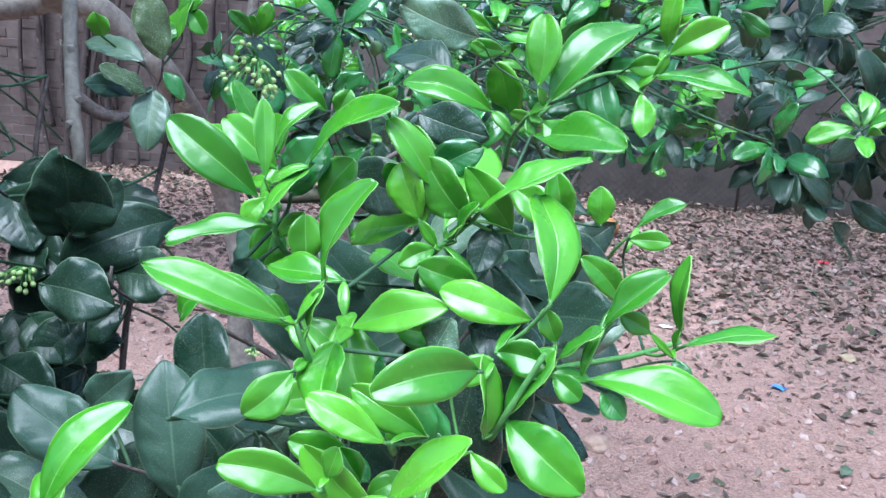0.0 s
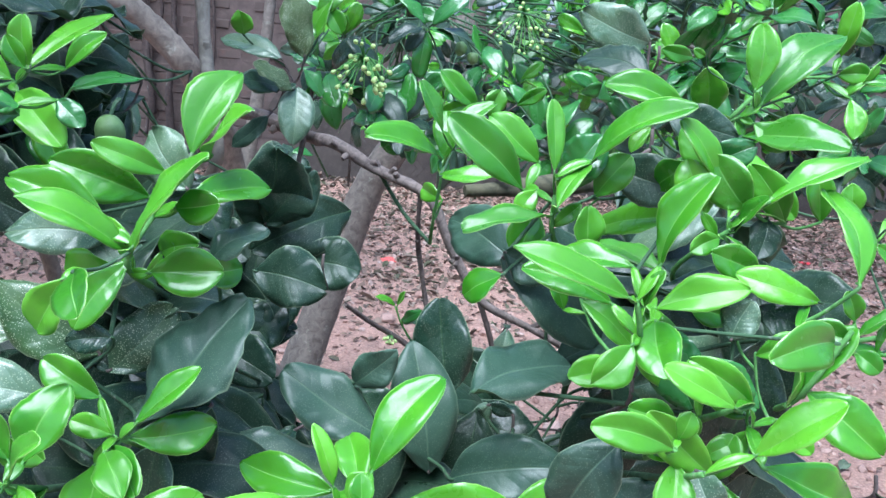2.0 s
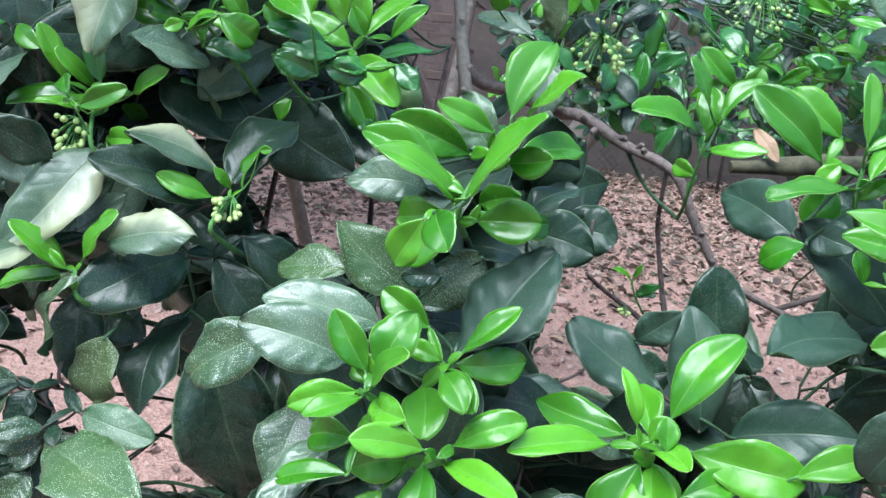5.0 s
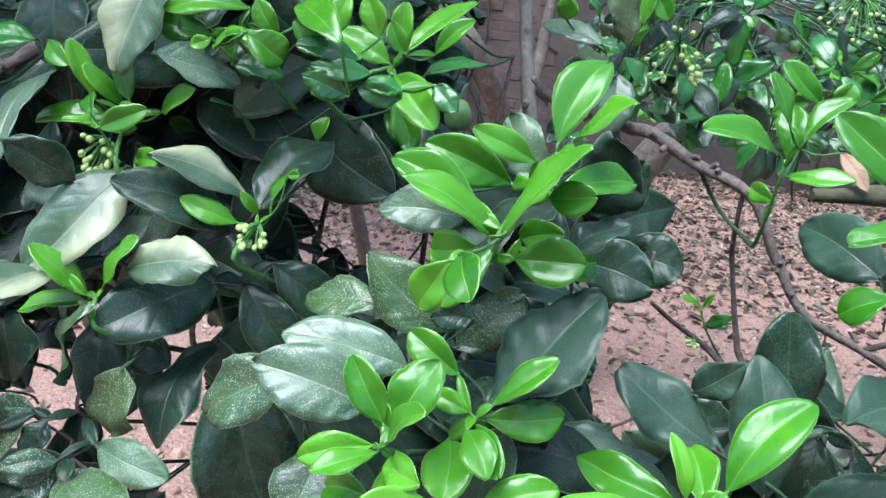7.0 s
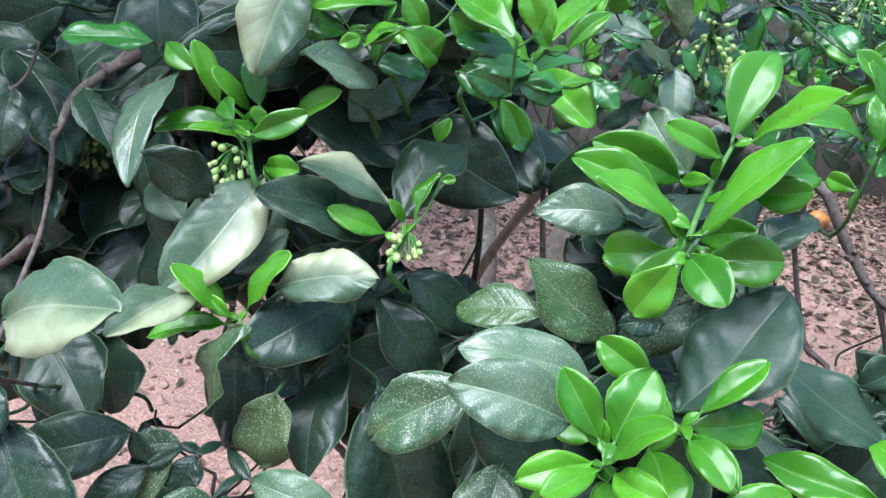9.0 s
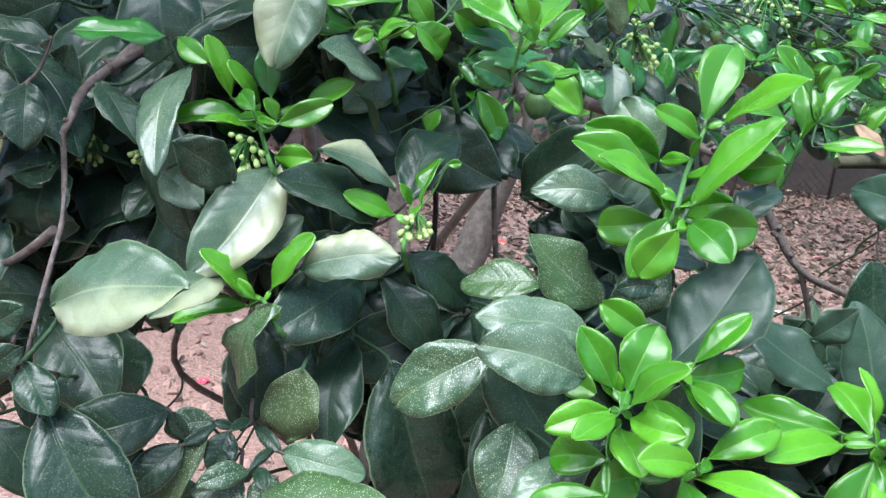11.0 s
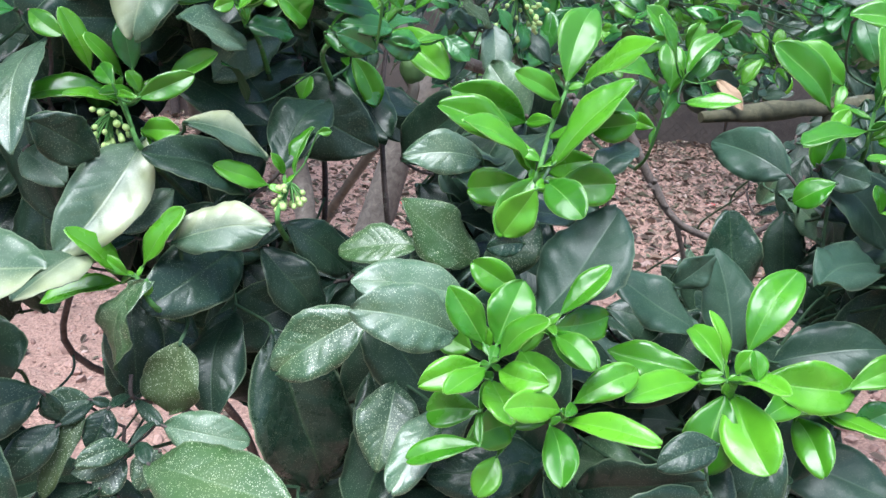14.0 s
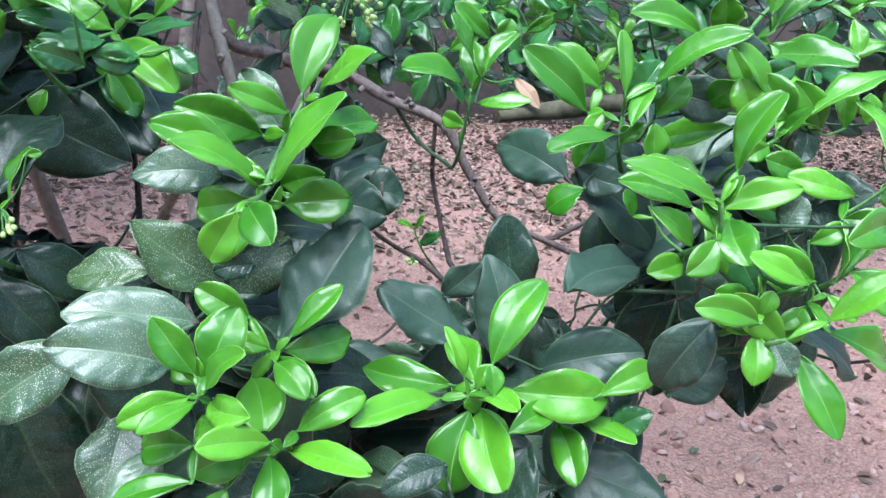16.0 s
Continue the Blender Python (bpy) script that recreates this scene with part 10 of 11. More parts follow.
shoot(tree, [(-0.556, 0.603, 1.278), (-0.556, 0.603, 1.263), (-0.556, 0.643, 1.238), (-0.532, 0.767, 1.214), (-0.509, 0.811, 1.22)], (0.0012, 0.0014), [
    ("m", -0.573, 0.595, 1.296, -0.542, 0.651, 1.265, 0.034, -10),
    ("m", -0.58, 0.568, 1.233, -0.497, 0.568, 1.228, 0.043, -3),
    ("m", -0.513, 0.559, 1.284, -0.424, 0.513, 1.274, 0.051, 13),
    ("m", -0.589, 0.566, 1.326, -0.51, 0.514, 1.328, 0.048, 15),
    ("m", -0.583, 0.605, 1.28, -0.521, 0.525, 1.257, 0.056, -39),
    ("m", -0.551, 0.588, 1.273, -0.618, 0.556, 1.277, 0.035, -29),
    ("m", -0.565, 0.631, 1.225, -0.628, 0.57, 1.232, 0.039, -2),
    ("g", -0.524, 0.578, 1.209, -0.449, 0.602, 1.198, 0.042, 13),
    ("m", -0.564, 0.619, 1.322, -0.521, 0.544, 1.322, 0.044, -24),
    ("m", -0.526, 0.564, 1.214, -0.557, 0.516, 1.292, 0.049, -10),
    ("m", -0.545, 0.545, 1.289, -0.5, 0.475, 1.328, 0.049, -2),
], TWIG, "woody shoot with large dark green mature citrus leaves")
shoot(tree, [(-0.605, 0.849, 1.481), (-0.605, 0.849, 1.466), (-0.605, 0.889, 1.441), (-0.595, 1.009, 1.379), (-0.585, 1.049, 1.346)], (0.0012, 0.0014), [
    ("m", -0.617, 0.817, 1.437, -0.567, 0.823, 1.381, 0.040, 16),
    ("g", -0.594, 0.841, 1.506, -0.54, 0.777, 1.486, 0.041, -18),
], TWIG, "woody shoot with large dark green mature citrus leaves")
shoot(tree, [(-0.322, 0.517, 1.209), (-0.322, 0.517, 1.194), (-0.322, 0.557, 1.169), (-0.325, 0.724, 1.12), (-0.327, 0.811, 1.1)], (0.0012, 0.0014), [
    ("m", -0.313, 0.492, 1.176, -0.287, 0.425, 1.252, 0.054, -19),
    ("m", -0.304, 0.538, 1.213, -0.262, 0.553, 1.155, 0.034, 21),
    ("m", -0.309, 0.555, 1.176, -0.215, 0.583, 1.212, 0.057, -49),
    ("m", -0.298, 0.453, 1.192, -0.374, 0.432, 1.195, 0.041, -6),
    ("m", -0.337, 0.463, 1.246, -0.409, 0.451, 1.188, 0.050, -3),
    ("m", -0.38, 0.533, 1.21, -0.316, 0.5, 1.234, 0.038, -20),
    ("g", -0.352, 0.492, 1.206, -0.336, 0.461, 1.144, 0.033, -6),
    ("m", -0.376, 0.498, 1.195, -0.42, 0.486, 1.113, 0.044, 17),
    ("m", -0.296, 0.461, 1.215, -0.33, 0.516, 1.157, 0.048, 13),
    ("g", -0.285, 0.455, 1.23, -0.219, 0.384, 1.238, 0.049, -15),
    ("m", -0.333, 0.474, 1.173, -0.247, 0.426, 1.177, 0.055, 34),
    ("m", -0.281, 0.548, 1.158, -0.315, 0.526, 1.08, 0.042, 17),
], TWIG, "woody shoot with large dark green mature citrus leaves")
shoot(tree, [(-0.767, 0.594, 1.19), (-0.767, 0.594, 1.175), (-0.767, 0.634, 1.15), (-0.796, 0.79, 1.11), (-0.824, 0.865, 1.1)], (0.0012, 0.0014), [
    ("m", -0.788, 0.608, 1.166, -0.742, 0.546, 1.106, 0.044, 28),
    ("m", -0.747, 0.541, 1.195, -0.711, 0.508, 1.124, 0.041, -31),
], TWIG, "woody shoot with large dark green mature citrus leaves")
shoot(tree, [(-0.469, 0.69, 1.622), (-0.469, 0.69, 1.607), (-0.469, 0.73, 1.582), (-0.451, 0.84, 1.551), (-0.433, 0.87, 1.55)], (0.0012, 0.0014), [
    ("m", -0.424, 0.684, 1.584, -0.477, 0.602, 1.602, 0.050, 16),
    ("m", -0.488, 0.694, 1.641, -0.522, 0.655, 1.563, 0.045, -22),
    ("g", -0.495, 0.632, 1.611, -0.458, 0.602, 1.526, 0.048, 37),
], TWIG, "woody shoot with large dark green mature citrus leaves")
shoot(tree, [(-0.39, 0.436, 1.313), (-0.39, 0.436, 1.298), (-0.39, 0.476, 1.273), (-0.39, 0.576, 1.22), (-0.39, 0.596, 1.198)], (0.0012, 0.0014), [
    ("m", -0.327, 0.415, 1.311, -0.276, 0.434, 1.263, 0.038, 8),
    ("m", -0.4, 0.418, 1.27, -0.434, 0.4, 1.202, 0.042, 4),
], TWIG, "woody shoot with large dark green mature citrus leaves")
shoot(tree, [(-0.142, 0.67, 1.257), (-0.142, 0.67, 1.242), (-0.142, 0.71, 1.217), (-0.121, 0.785, 1.184), (-0.1, 0.78, 1.18)], (0.0012, 0.0014), [
    ("m", -0.15, 0.638, 1.236, -0.155, 0.625, 1.161, 0.037, 24),
    ("m", -0.119, 0.711, 1.265, -0.124, 0.608, 1.28, 0.057, -15),
    ("m", -0.188, 0.654, 1.238, -0.25, 0.619, 1.183, 0.043, -32),
    ("m", -0.162, 0.597, 1.227, -0.234, 0.583, 1.226, 0.033, 11),
    ("m", -0.12, 0.714, 1.274, -0.105, 0.656, 1.219, 0.040, 54),
    ("m", -0.145, 0.618, 1.272, -0.049, 0.585, 1.274, 0.055, -2),
    ("g", -0.109, 0.616, 1.218, -0.153, 0.591, 1.133, 0.054, -18),
], TWIG, "woody shoot with large dark green mature citrus leaves")
shoot(tree, [(-0.571, 0.942, 1.58), (-0.571, 0.942, 1.565), (-0.571, 0.982, 1.54), (-0.561, 1.102, 1.477), (-0.551, 1.142, 1.445)], (0.0012, 0.0014), [
    ("m", -0.571, 0.922, 1.57, -0.554, 0.844, 1.53, 0.042, 37),
], TWIG, "woody shoot with large dark green mature citrus leaves")
shoot(tree, [(-0.485, 0.412, 1.277), (-0.485, 0.412, 1.262), (-0.485, 0.452, 1.237), (-0.485, 0.552, 1.185), (-0.485, 0.572, 1.162)], (0.0012, 0.0014), [
    ("m", -0.47, 0.363, 1.246, -0.449, 0.365, 1.167, 0.044, -15),
    ("m", -0.498, 0.446, 1.277, -0.42, 0.483, 1.23, 0.045, 21),
    ("m", -0.528, 0.351, 1.254, -0.504, 0.333, 1.189, 0.033, 30),
    ("m", -0.444, 0.41, 1.292, -0.395, 0.423, 1.382, 0.046, 10),
], TWIG, "woody shoot with large dark green mature citrus leaves")
shoot(tree, [(-0.189, 0.471, 1.246), (-0.189, 0.471, 1.231), (-0.189, 0.511, 1.206), (-0.144, 0.686, 1.178), (-0.1, 0.78, 1.18)], (0.0012, 0.0014), [
    ("m", -0.233, 0.441, 1.246, -0.25, 0.443, 1.177, 0.034, -6),
    ("m", -0.162, 0.488, 1.245, -0.224, 0.458, 1.172, 0.051, -32),
    ("m", -0.205, 0.457, 1.198, -0.139, 0.466, 1.172, 0.039, -9),
    ("m", -0.186, 0.514, 1.245, -0.264, 0.492, 1.291, 0.051, 23),
    ("m", -0.144, 0.397, 1.236, -0.082, 0.333, 1.201, 0.050, -2),
    ("m", -0.203, 0.411, 1.248, -0.171, 0.36, 1.176, 0.050, 10),
], TWIG, "woody shoot with large dark green mature citrus leaves")
shoot(tree, [(-0.934, 0.642, 1.257), (-0.934, 0.642, 1.242), (-0.934, 0.682, 1.217), (-0.869, 0.799, 1.203), (-0.805, 0.836, 1.22)], (0.0012, 0.0014), [
    ("m", -0.935, 0.605, 1.232, -0.899, 0.605, 1.167, 0.034, 35),
    ("m", -0.942, 0.636, 1.273, -0.961, 0.577, 1.23, 0.036, 6),
    ("g", -0.97, 0.612, 1.278, -0.997, 0.642, 1.346, 0.038, -27),
    ("m", -0.89, 0.635, 1.204, -0.819, 0.625, 1.212, 0.037, -8),
], TWIG, "woody shoot with large dark green mature citrus leaves")
shoot(tree, [(-0.456, 0.526, 1.318), (-0.456, 0.526, 1.303), (-0.456, 0.566, 1.278), (-0.433, 0.728, 1.234), (-0.409, 0.81, 1.22)], (0.0012, 0.0014), [
    ("m", -0.43, 0.506, 1.277, -0.351, 0.449, 1.241, 0.049, 7),
    ("m", -0.465, 0.474, 1.321, -0.528, 0.486, 1.363, 0.040, -18),
    ("m", -0.442, 0.54, 1.321, -0.358, 0.526, 1.364, 0.051, -35),
    ("m", -0.487, 0.504, 1.314, -0.488, 0.471, 1.226, 0.043, -30),
], TWIG, "woody shoot with large dark green mature citrus leaves")
shoot(tree, [(-0.522, 0.803, 1.635), (-0.522, 0.803, 1.62), (-0.522, 0.843, 1.595), (-0.512, 0.963, 1.533), (-0.502, 1.003, 1.5)], (0.0012, 0.0014), [
    ("m", -0.522, 0.783, 1.625, -0.533, 0.729, 1.562, 0.038, -6),
], TWIG, "woody shoot with large dark green mature citrus leaves")
shoot(tree, [(-0.851, 0.734, 1.393), (-0.851, 0.734, 1.378), (-0.851, 0.774, 1.353), (-0.826, 0.835, 1.332), (-0.801, 0.815, 1.34)], (0.0012, 0.0014), [
    ("m", -0.833, 0.67, 1.409, -0.864, 0.639, 1.318, 0.050, 42),
    ("m", -0.856, 0.737, 1.357, -0.767, 0.741, 1.326, 0.052, 11),
    ("m", -0.863, 0.734, 1.384, -0.833, 0.725, 1.461, 0.044, -32),
], TWIG, "woody shoot with large dark green mature citrus leaves")
shoot(tree, [(-0.703, 0.793, 1.372), (-0.703, 0.793, 1.357), (-0.703, 0.833, 1.332), (-0.693, 0.953, 1.269), (-0.683, 0.993, 1.237)], (0.0012, 0.0014), [
    ("m", -0.685, 0.792, 1.34, -0.686, 0.713, 1.335, 0.041, 15),
    ("m", -0.73, 0.772, 1.37, -0.81, 0.731, 1.379, 0.048, 9),
    ("m", -0.701, 0.753, 1.416, -0.648, 0.756, 1.329, 0.049, 22),
    ("m", -0.695, 0.767, 1.301, -0.683, 0.696, 1.27, 0.043, -14),
    ("m", -0.704, 0.781, 1.382, -0.714, 0.702, 1.393, 0.041, 44),
], TWIG, "woody shoot with large dark green mature citrus leaves")
shoot(tree, [(-0.543, 0.562, 1.512), (-0.543, 0.562, 1.497), (-0.543, 0.602, 1.472), (-0.528, 0.758, 1.451), (-0.512, 0.834, 1.46)], (0.0012, 0.0014), [
    ("m", -0.528, 0.52, 1.479, -0.544, 0.499, 1.391, 0.043, -18),
    ("m", -0.538, 0.521, 1.519, -0.47, 0.469, 1.573, 0.056, -12),
    ("m", -0.564, 0.586, 1.509, -0.591, 0.553, 1.588, 0.045, -29),
], TWIG, "woody shoot with large dark green mature citrus leaves")
shoot(tree, [(-0.447, 0.824, 1.266), (-0.447, 0.824, 1.251), (-0.447, 0.864, 1.226), (-0.437, 0.984, 1.164), (-0.427, 1.024, 1.131)], (0.0012, 0.0014), [
    ("m", -0.415, 0.806, 1.294, -0.368, 0.733, 1.254, 0.049, -29),
    ("m", -0.48, 0.802, 1.219, -0.427, 0.741, 1.17, 0.051, 26),
], TWIG, "woody shoot with large dark green mature citrus leaves")
shoot(tree, [(-0.363, 0.613, 1.502), (-0.363, 0.613, 1.487), (-0.363, 0.653, 1.462), (-0.337, 0.798, 1.446), (-0.311, 0.863, 1.46)], (0.0012, 0.0014), [
    ("m", -0.363, 0.593, 1.492, -0.375, 0.58, 1.42, 0.033, -5),
], TWIG, "woody shoot with large dark green mature citrus leaves")
shoot(tree, [(-0.655, 0.521, 1.463), (-0.655, 0.521, 1.448), (-0.655, 0.561, 1.423), (-0.641, 0.726, 1.367), (-0.627, 0.81, 1.34)], (0.0012, 0.0014), [
    ("m", -0.665, 0.53, 1.45, -0.68, 0.47, 1.373, 0.049, -32),
    ("m", -0.646, 0.473, 1.457, -0.678, 0.415, 1.426, 0.036, 16),
], TWIG, "woody shoot with large dark green mature citrus leaves")
shoot(tree, [(-0.065, 0.823, 1.313), (-0.065, 0.823, 1.298), (-0.065, 0.863, 1.273), (-0.055, 0.983, 1.21), (-0.045, 1.023, 1.178)], (0.0012, 0.0014), [
    ("g", -0.065, 0.803, 1.303, -0.077, 0.779, 1.202, 0.057, -14),
], TWIG, "woody shoot with large dark green mature citrus leaves")
shoot(tree, [(-0.065, 0.566, 1.444), (-0.065, 0.566, 1.429), (-0.038, 0.618, 1.407), (0.002, 0.694, 1.378), (0.03, 0.75, 1.37)], (0.0012, 0.0014), [
    ("m", -0.065, 0.546, 1.434, 0.015, 0.519, 1.44, 0.040, -17),
], TWIG, "woody shoot with large dark green mature citrus leaves")
shoot(tree, [(0.107, 0.386, 1.372), (0.107, 0.386, 1.357), (0.107, 0.426, 1.332), (0.084, 0.618, 1.286), (0.06, 0.73, 1.27)], (0.0012, 0.0014), [
    ("m", 0.107, 0.366, 1.362, 0.175, 0.365, 1.331, 0.037, -27),
], TWIG, "woody shoot with large dark green mature citrus leaves")
shoot(tree, [(0.07, 0.572, 1.431), (0.07, 0.572, 1.416), (0.087, 0.600, 1.387), (0.078, 0.583, 1.356), (0.063, 0.555, 1.345)], (0.0012, 0.0014), [
    ("m", 0.089, 0.562, 1.444, 0.064, 0.509, 1.495, 0.038, 71),
    ("g", 0.052, 0.542, 1.398, 0.068, 0.513, 1.305, 0.054, 5),
], TWIG, "woody shoot with large dark green mature citrus leaves")
shoot(tree, [(-0.733, 0.626, 1.616), (-0.733, 0.626, 1.601), (-0.733, 0.666, 1.576), (-0.731, 0.787, 1.548), (-0.729, 0.828, 1.55)], (0.0012, 0.0014), [
    ("m", -0.733, 0.606, 1.606, -0.745, 0.545, 1.537, 0.050, -8),
], TWIG, "woody shoot with large dark green mature citrus leaves")
shoot(tree, [(-0.335, 0.644, 1.214), (-0.335, 0.644, 1.199), (-0.335, 0.684, 1.174), (-0.331, 0.787, 1.122), (-0.327, 0.811, 1.1)], (0.0012, 0.0014), [
    ("m", -0.349, 0.644, 1.19, -0.442, 0.629, 1.208, 0.052, 3),
    ("m", -0.323, 0.652, 1.206, -0.303, 0.596, 1.168, 0.036, -0),
    ("m", -0.333, 0.576, 1.215, -0.338, 0.559, 1.14, 0.041, -17),
], TWIG, "woody shoot with large dark green mature citrus leaves")
shoot(tree, [(-0.536, 0.704, 1.048), (-0.536, 0.704, 1.033), (-0.536, 0.744, 1.008), (-0.533, 0.824, 1.039), (-0.53, 0.824, 1.1)], (0.0012, 0.0014), [
    ("m", -0.536, 0.684, 1.038, -0.454, 0.655, 1.04, 0.043, -49),
], TWIG, "woody shoot with large dark green mature citrus leaves")
shoot(tree, [(-0.357, 0.789, 1.361), (-0.357, 0.789, 1.346), (-0.357, 0.829, 1.321), (-0.347, 0.949, 1.258), (-0.337, 0.989, 1.226)], (0.0012, 0.0014), [
    ("m", -0.345, 0.775, 1.349, -0.357, 0.727, 1.424, 0.051, 1),
    ("m", -0.368, 0.763, 1.353, -0.338, 0.703, 1.289, 0.050, 15),
], TWIG, "woody shoot with large dark green mature citrus leaves")
shoot(tree, [(-0.784, 0.672, 1.454), (-0.784, 0.672, 1.439), (-0.784, 0.712, 1.414), (-0.793, 0.804, 1.362), (-0.801, 0.815, 1.34)], (0.0012, 0.0014), [
    ("g", -0.784, 0.652, 1.444, -0.809, 0.698, 1.521, 0.041, 46),
], TWIG, "woody shoot with large dark green mature citrus leaves")

# ---- buds and young fruit ----
bud_cluster(tree, (-0.262, 1.051, 1.555), 0.042, 24, 0.0105, seed=1)
bud_cluster(tree, (-0.590, 0.387, 1.484), 0.012, 14, 0.0065, seed=2)
bud_cluster(tree, (-0.482, 0.392, 1.446), 0.010, 14, 0.0065, seed=3)
bud_cluster(tree, (-0.718, 0.44, 1.468), 0.013, 14, 0.006, seed=4)
bud_cluster(tree, (-0.668, 0.425, 1.468), 0.013, 12, 0.006, seed=8)
bud_cluster(tree, (-0.344, 0.631, 1.40), 0.014, 12, 0.007, seed=5)
bud_cluster(tree, (-0.028, 1.251, 1.634), 0.055, 22, 0.0095, seed=6)

def fruit(at, size, stem):
    """A small lumpy unripe fruit with its calyx and stalk."""
    bm = bmesh.new()
    ball(bm, Matrix(), (size, size, size * 1.15), 18)
    for v in bm.verts:
        v.co *= 1 + 0.14 * noise.noise(v.co / size * 1.4 + Vector((at[0] * 90, 0, 0))) - 0.10 * max(0.0, v.co.z / size - 0.85)
        v.co += Vector(at)
    top = Vector(at) + Vector((0, 0, size * 0.98))
    ob = part("fruit", bm, FRUIT, tree, "small unripe green fruit")
    bm = bmesh.new()
    tube(bm, [top, top + Vector(stem) * 0.5 + Vector((0, 0, 0.003)), top + Vector(stem)], [0.0016, 0.0018], 6)
    ball(bm, Matrix.Translation(top), (size * 0.35, size * 0.35, size * 0.12), 8)
    part("stalk", bm, DARK_STEM, ob)


fruit((-0.407, 0.568, 1.514), 0.011, (0.0, 0.02, 0.012))
fruit((-0.125, 1.28, 1.603), 0.010, (-0.02, 0.03, 0.03))
fruit((-0.105, 1.28, 1.590), 0.009, (-0.02, 0.03, 0.03))

# a small sprout on the thin twig, with a bud
shoot(tree, [(-0.190, 0.815, 1.316), (-0.182, 0.816, 1.296), (-0.172, 0.816, 1.280), (-0.158, 0.815, 1.262), (-0.145, 0.80, 1.25)], (0.001, 0.0014), [
    ("y", -0.190, 0.815, 1.316, -0.212, 0.80, 1.330, 0.010, 10),
    ("y", -0.188, 0.815, 1.318, -0.180, 0.80, 1.338, 0.009, -10),
    ("n", -0.182, 0.816, 1.300, -0.158, 0.80, 1.318, 0.013, 20),
    ("n", -0.180, 0.816, 1.296, -0.160, 0.81, 1.302, 0.011, -20),
], GREEN_STEM, "tiny green sprout on a bare twig")
bud_cluster(tree, (-0.193, 0.80, 1.283), 0.006, 5, 0.006, seed=9)

# ---- crowns behind ----
STOCK = {}


def stock_leaf(kind, which):
    """A few unit blades of each kind, shared by the leaves of the crowns behind."""
    if (kind, which) not in STOCK:
        bm = bmesh.new()
        uv = bm.loops.layers.uv.new("leaf")
        leaf_geometry(bm, 0.07, 0.034, kind, random.Random(100 + which), 8, 4, uv=uv)
        STOCK[kind, which] = mesh_of("leaf", bm, *KINDS[kind])
    return STOCK[kind, which]


def crown(tree, clusters, young, size, seed, kinds="mmmmg", mat=DARK_STEM):
    """Whorls of leaves on short shoots; each leaf is a part of its shoot."""
    r = random.Random(seed)
    for centre, root in clusters:
        fresh = r.random() < young
        c = Vector(centre)
        bm = bmesh.new()
        mid = c.lerp(Vector(root), 0.45) + Vector((r.gauss(0, 0.02), r.gauss(0, 0.02), r.uniform(-0.02, 0.05)))
        tube(bm, [c, mid, Vector(root)], [0.0012, 0.0022], 6)
        made = []
        heading = Vector((r.gauss(0, 0.5), r.gauss(-0.5, 0.4), r.uniform(-0.1, 1.0))).normalized()
        side = heading.orthogonal()
        for i in range(r.randint(6, 10)):
            a = i * 2.4 + r.uniform(-0.3, 0.3)
            s = size * r.uniform(0.65, 1.25) * (0.8 if fresh else 1.1)
            foot = c + heading * r.uniform(-0.06, 0.01) * (size / 0.07)
            way = (Matrix.Rotation(a, 3, heading) @ side) * 1.0 + heading * r.uniform(-0.1, 0.9) + Vector((0, 0, -0.25 if not fresh else 0.1))
            tip = foot + way.normalized() * s
            tube(bm, [foot - heading * 0.006, foot + way.normalized() * 0.012], 0.0009, 5)
            made.append((foot + way.normalized() * 0.008, tip, s))
        sh = part("shoot", bm, mat, tree)
        for foot, tip, s in made:
            kind = "y" if fresh else r.choice(kinds)
            ob = new("leaf", stock_leaf(kind, r.randrange(7)))
            ob.parent = sh
            ob.matrix_parent_inverse = sh.matrix_basis.inverted()
            ob.matrix_basis = leaf_pose(foot, tip, r.gauss(0, 28)) @ Matrix.Diagonal((s / 0.07, s / 0.07, s / 0.07, 1))


def spots(box, count, seed, root):
    r = random.Random(seed)
    (x0, x1), (y0, y1), (z0, z1) = box
    out = []
    for _ in range(count):
        c = (r.uniform(x0, x1), r.uniform(y0, y1), r.uniform(z0, z1))
        out.append((c, Vector(c).lerp(Vector(root), r.uniform(0.4, 0.75))))
    return out


# higher and deeper part of the near tree
limb("branch", [(-0.475, 1.02, 1.80), (-0.35, 1.25, 1.82), (-0.2, 1.5, 1.78), (0.1, 1.5, 1.70), (0.3, 1.35, 1.63)], [0.008, 0.003], BRANCH, tree)
limb("branch", [(-0.47, 1.01, 1.77), (-0.65, 1.05, 1.76), (-0.95, 0.95, 1.70)], [0.008, 0.003], BRANCH, tree)
crown(tree, spots(((-0.36, 0.5), (1.12, 1.7), (1.45, 1.76)), 80, 31, (-0.2, 1.5, 1.7)), 0.30, 0.058, 41, "nnmm")
crown(tree, spots(((0.1, 0.5), (0.75, 1.1), (1.52, 1.72)), 12, 36, (0.2, 1.3, 1.6)), 0.5, 0.055, 46, "nnn")
crown(tree, spots(((-1.25, -0.68), (0.62, 1.0), (1.50, 1.75)), 26, 32, (-0.7, 1.1, 1.65)), 0.15, 0.07, 42, "m")
crown(tree, spots(((-1.3, -0.72), (0.45, 0.8), (1.25, 1.55)), 16, 35, (-0.8, 1.0, 1.4)), 0.05, 0.07, 45)


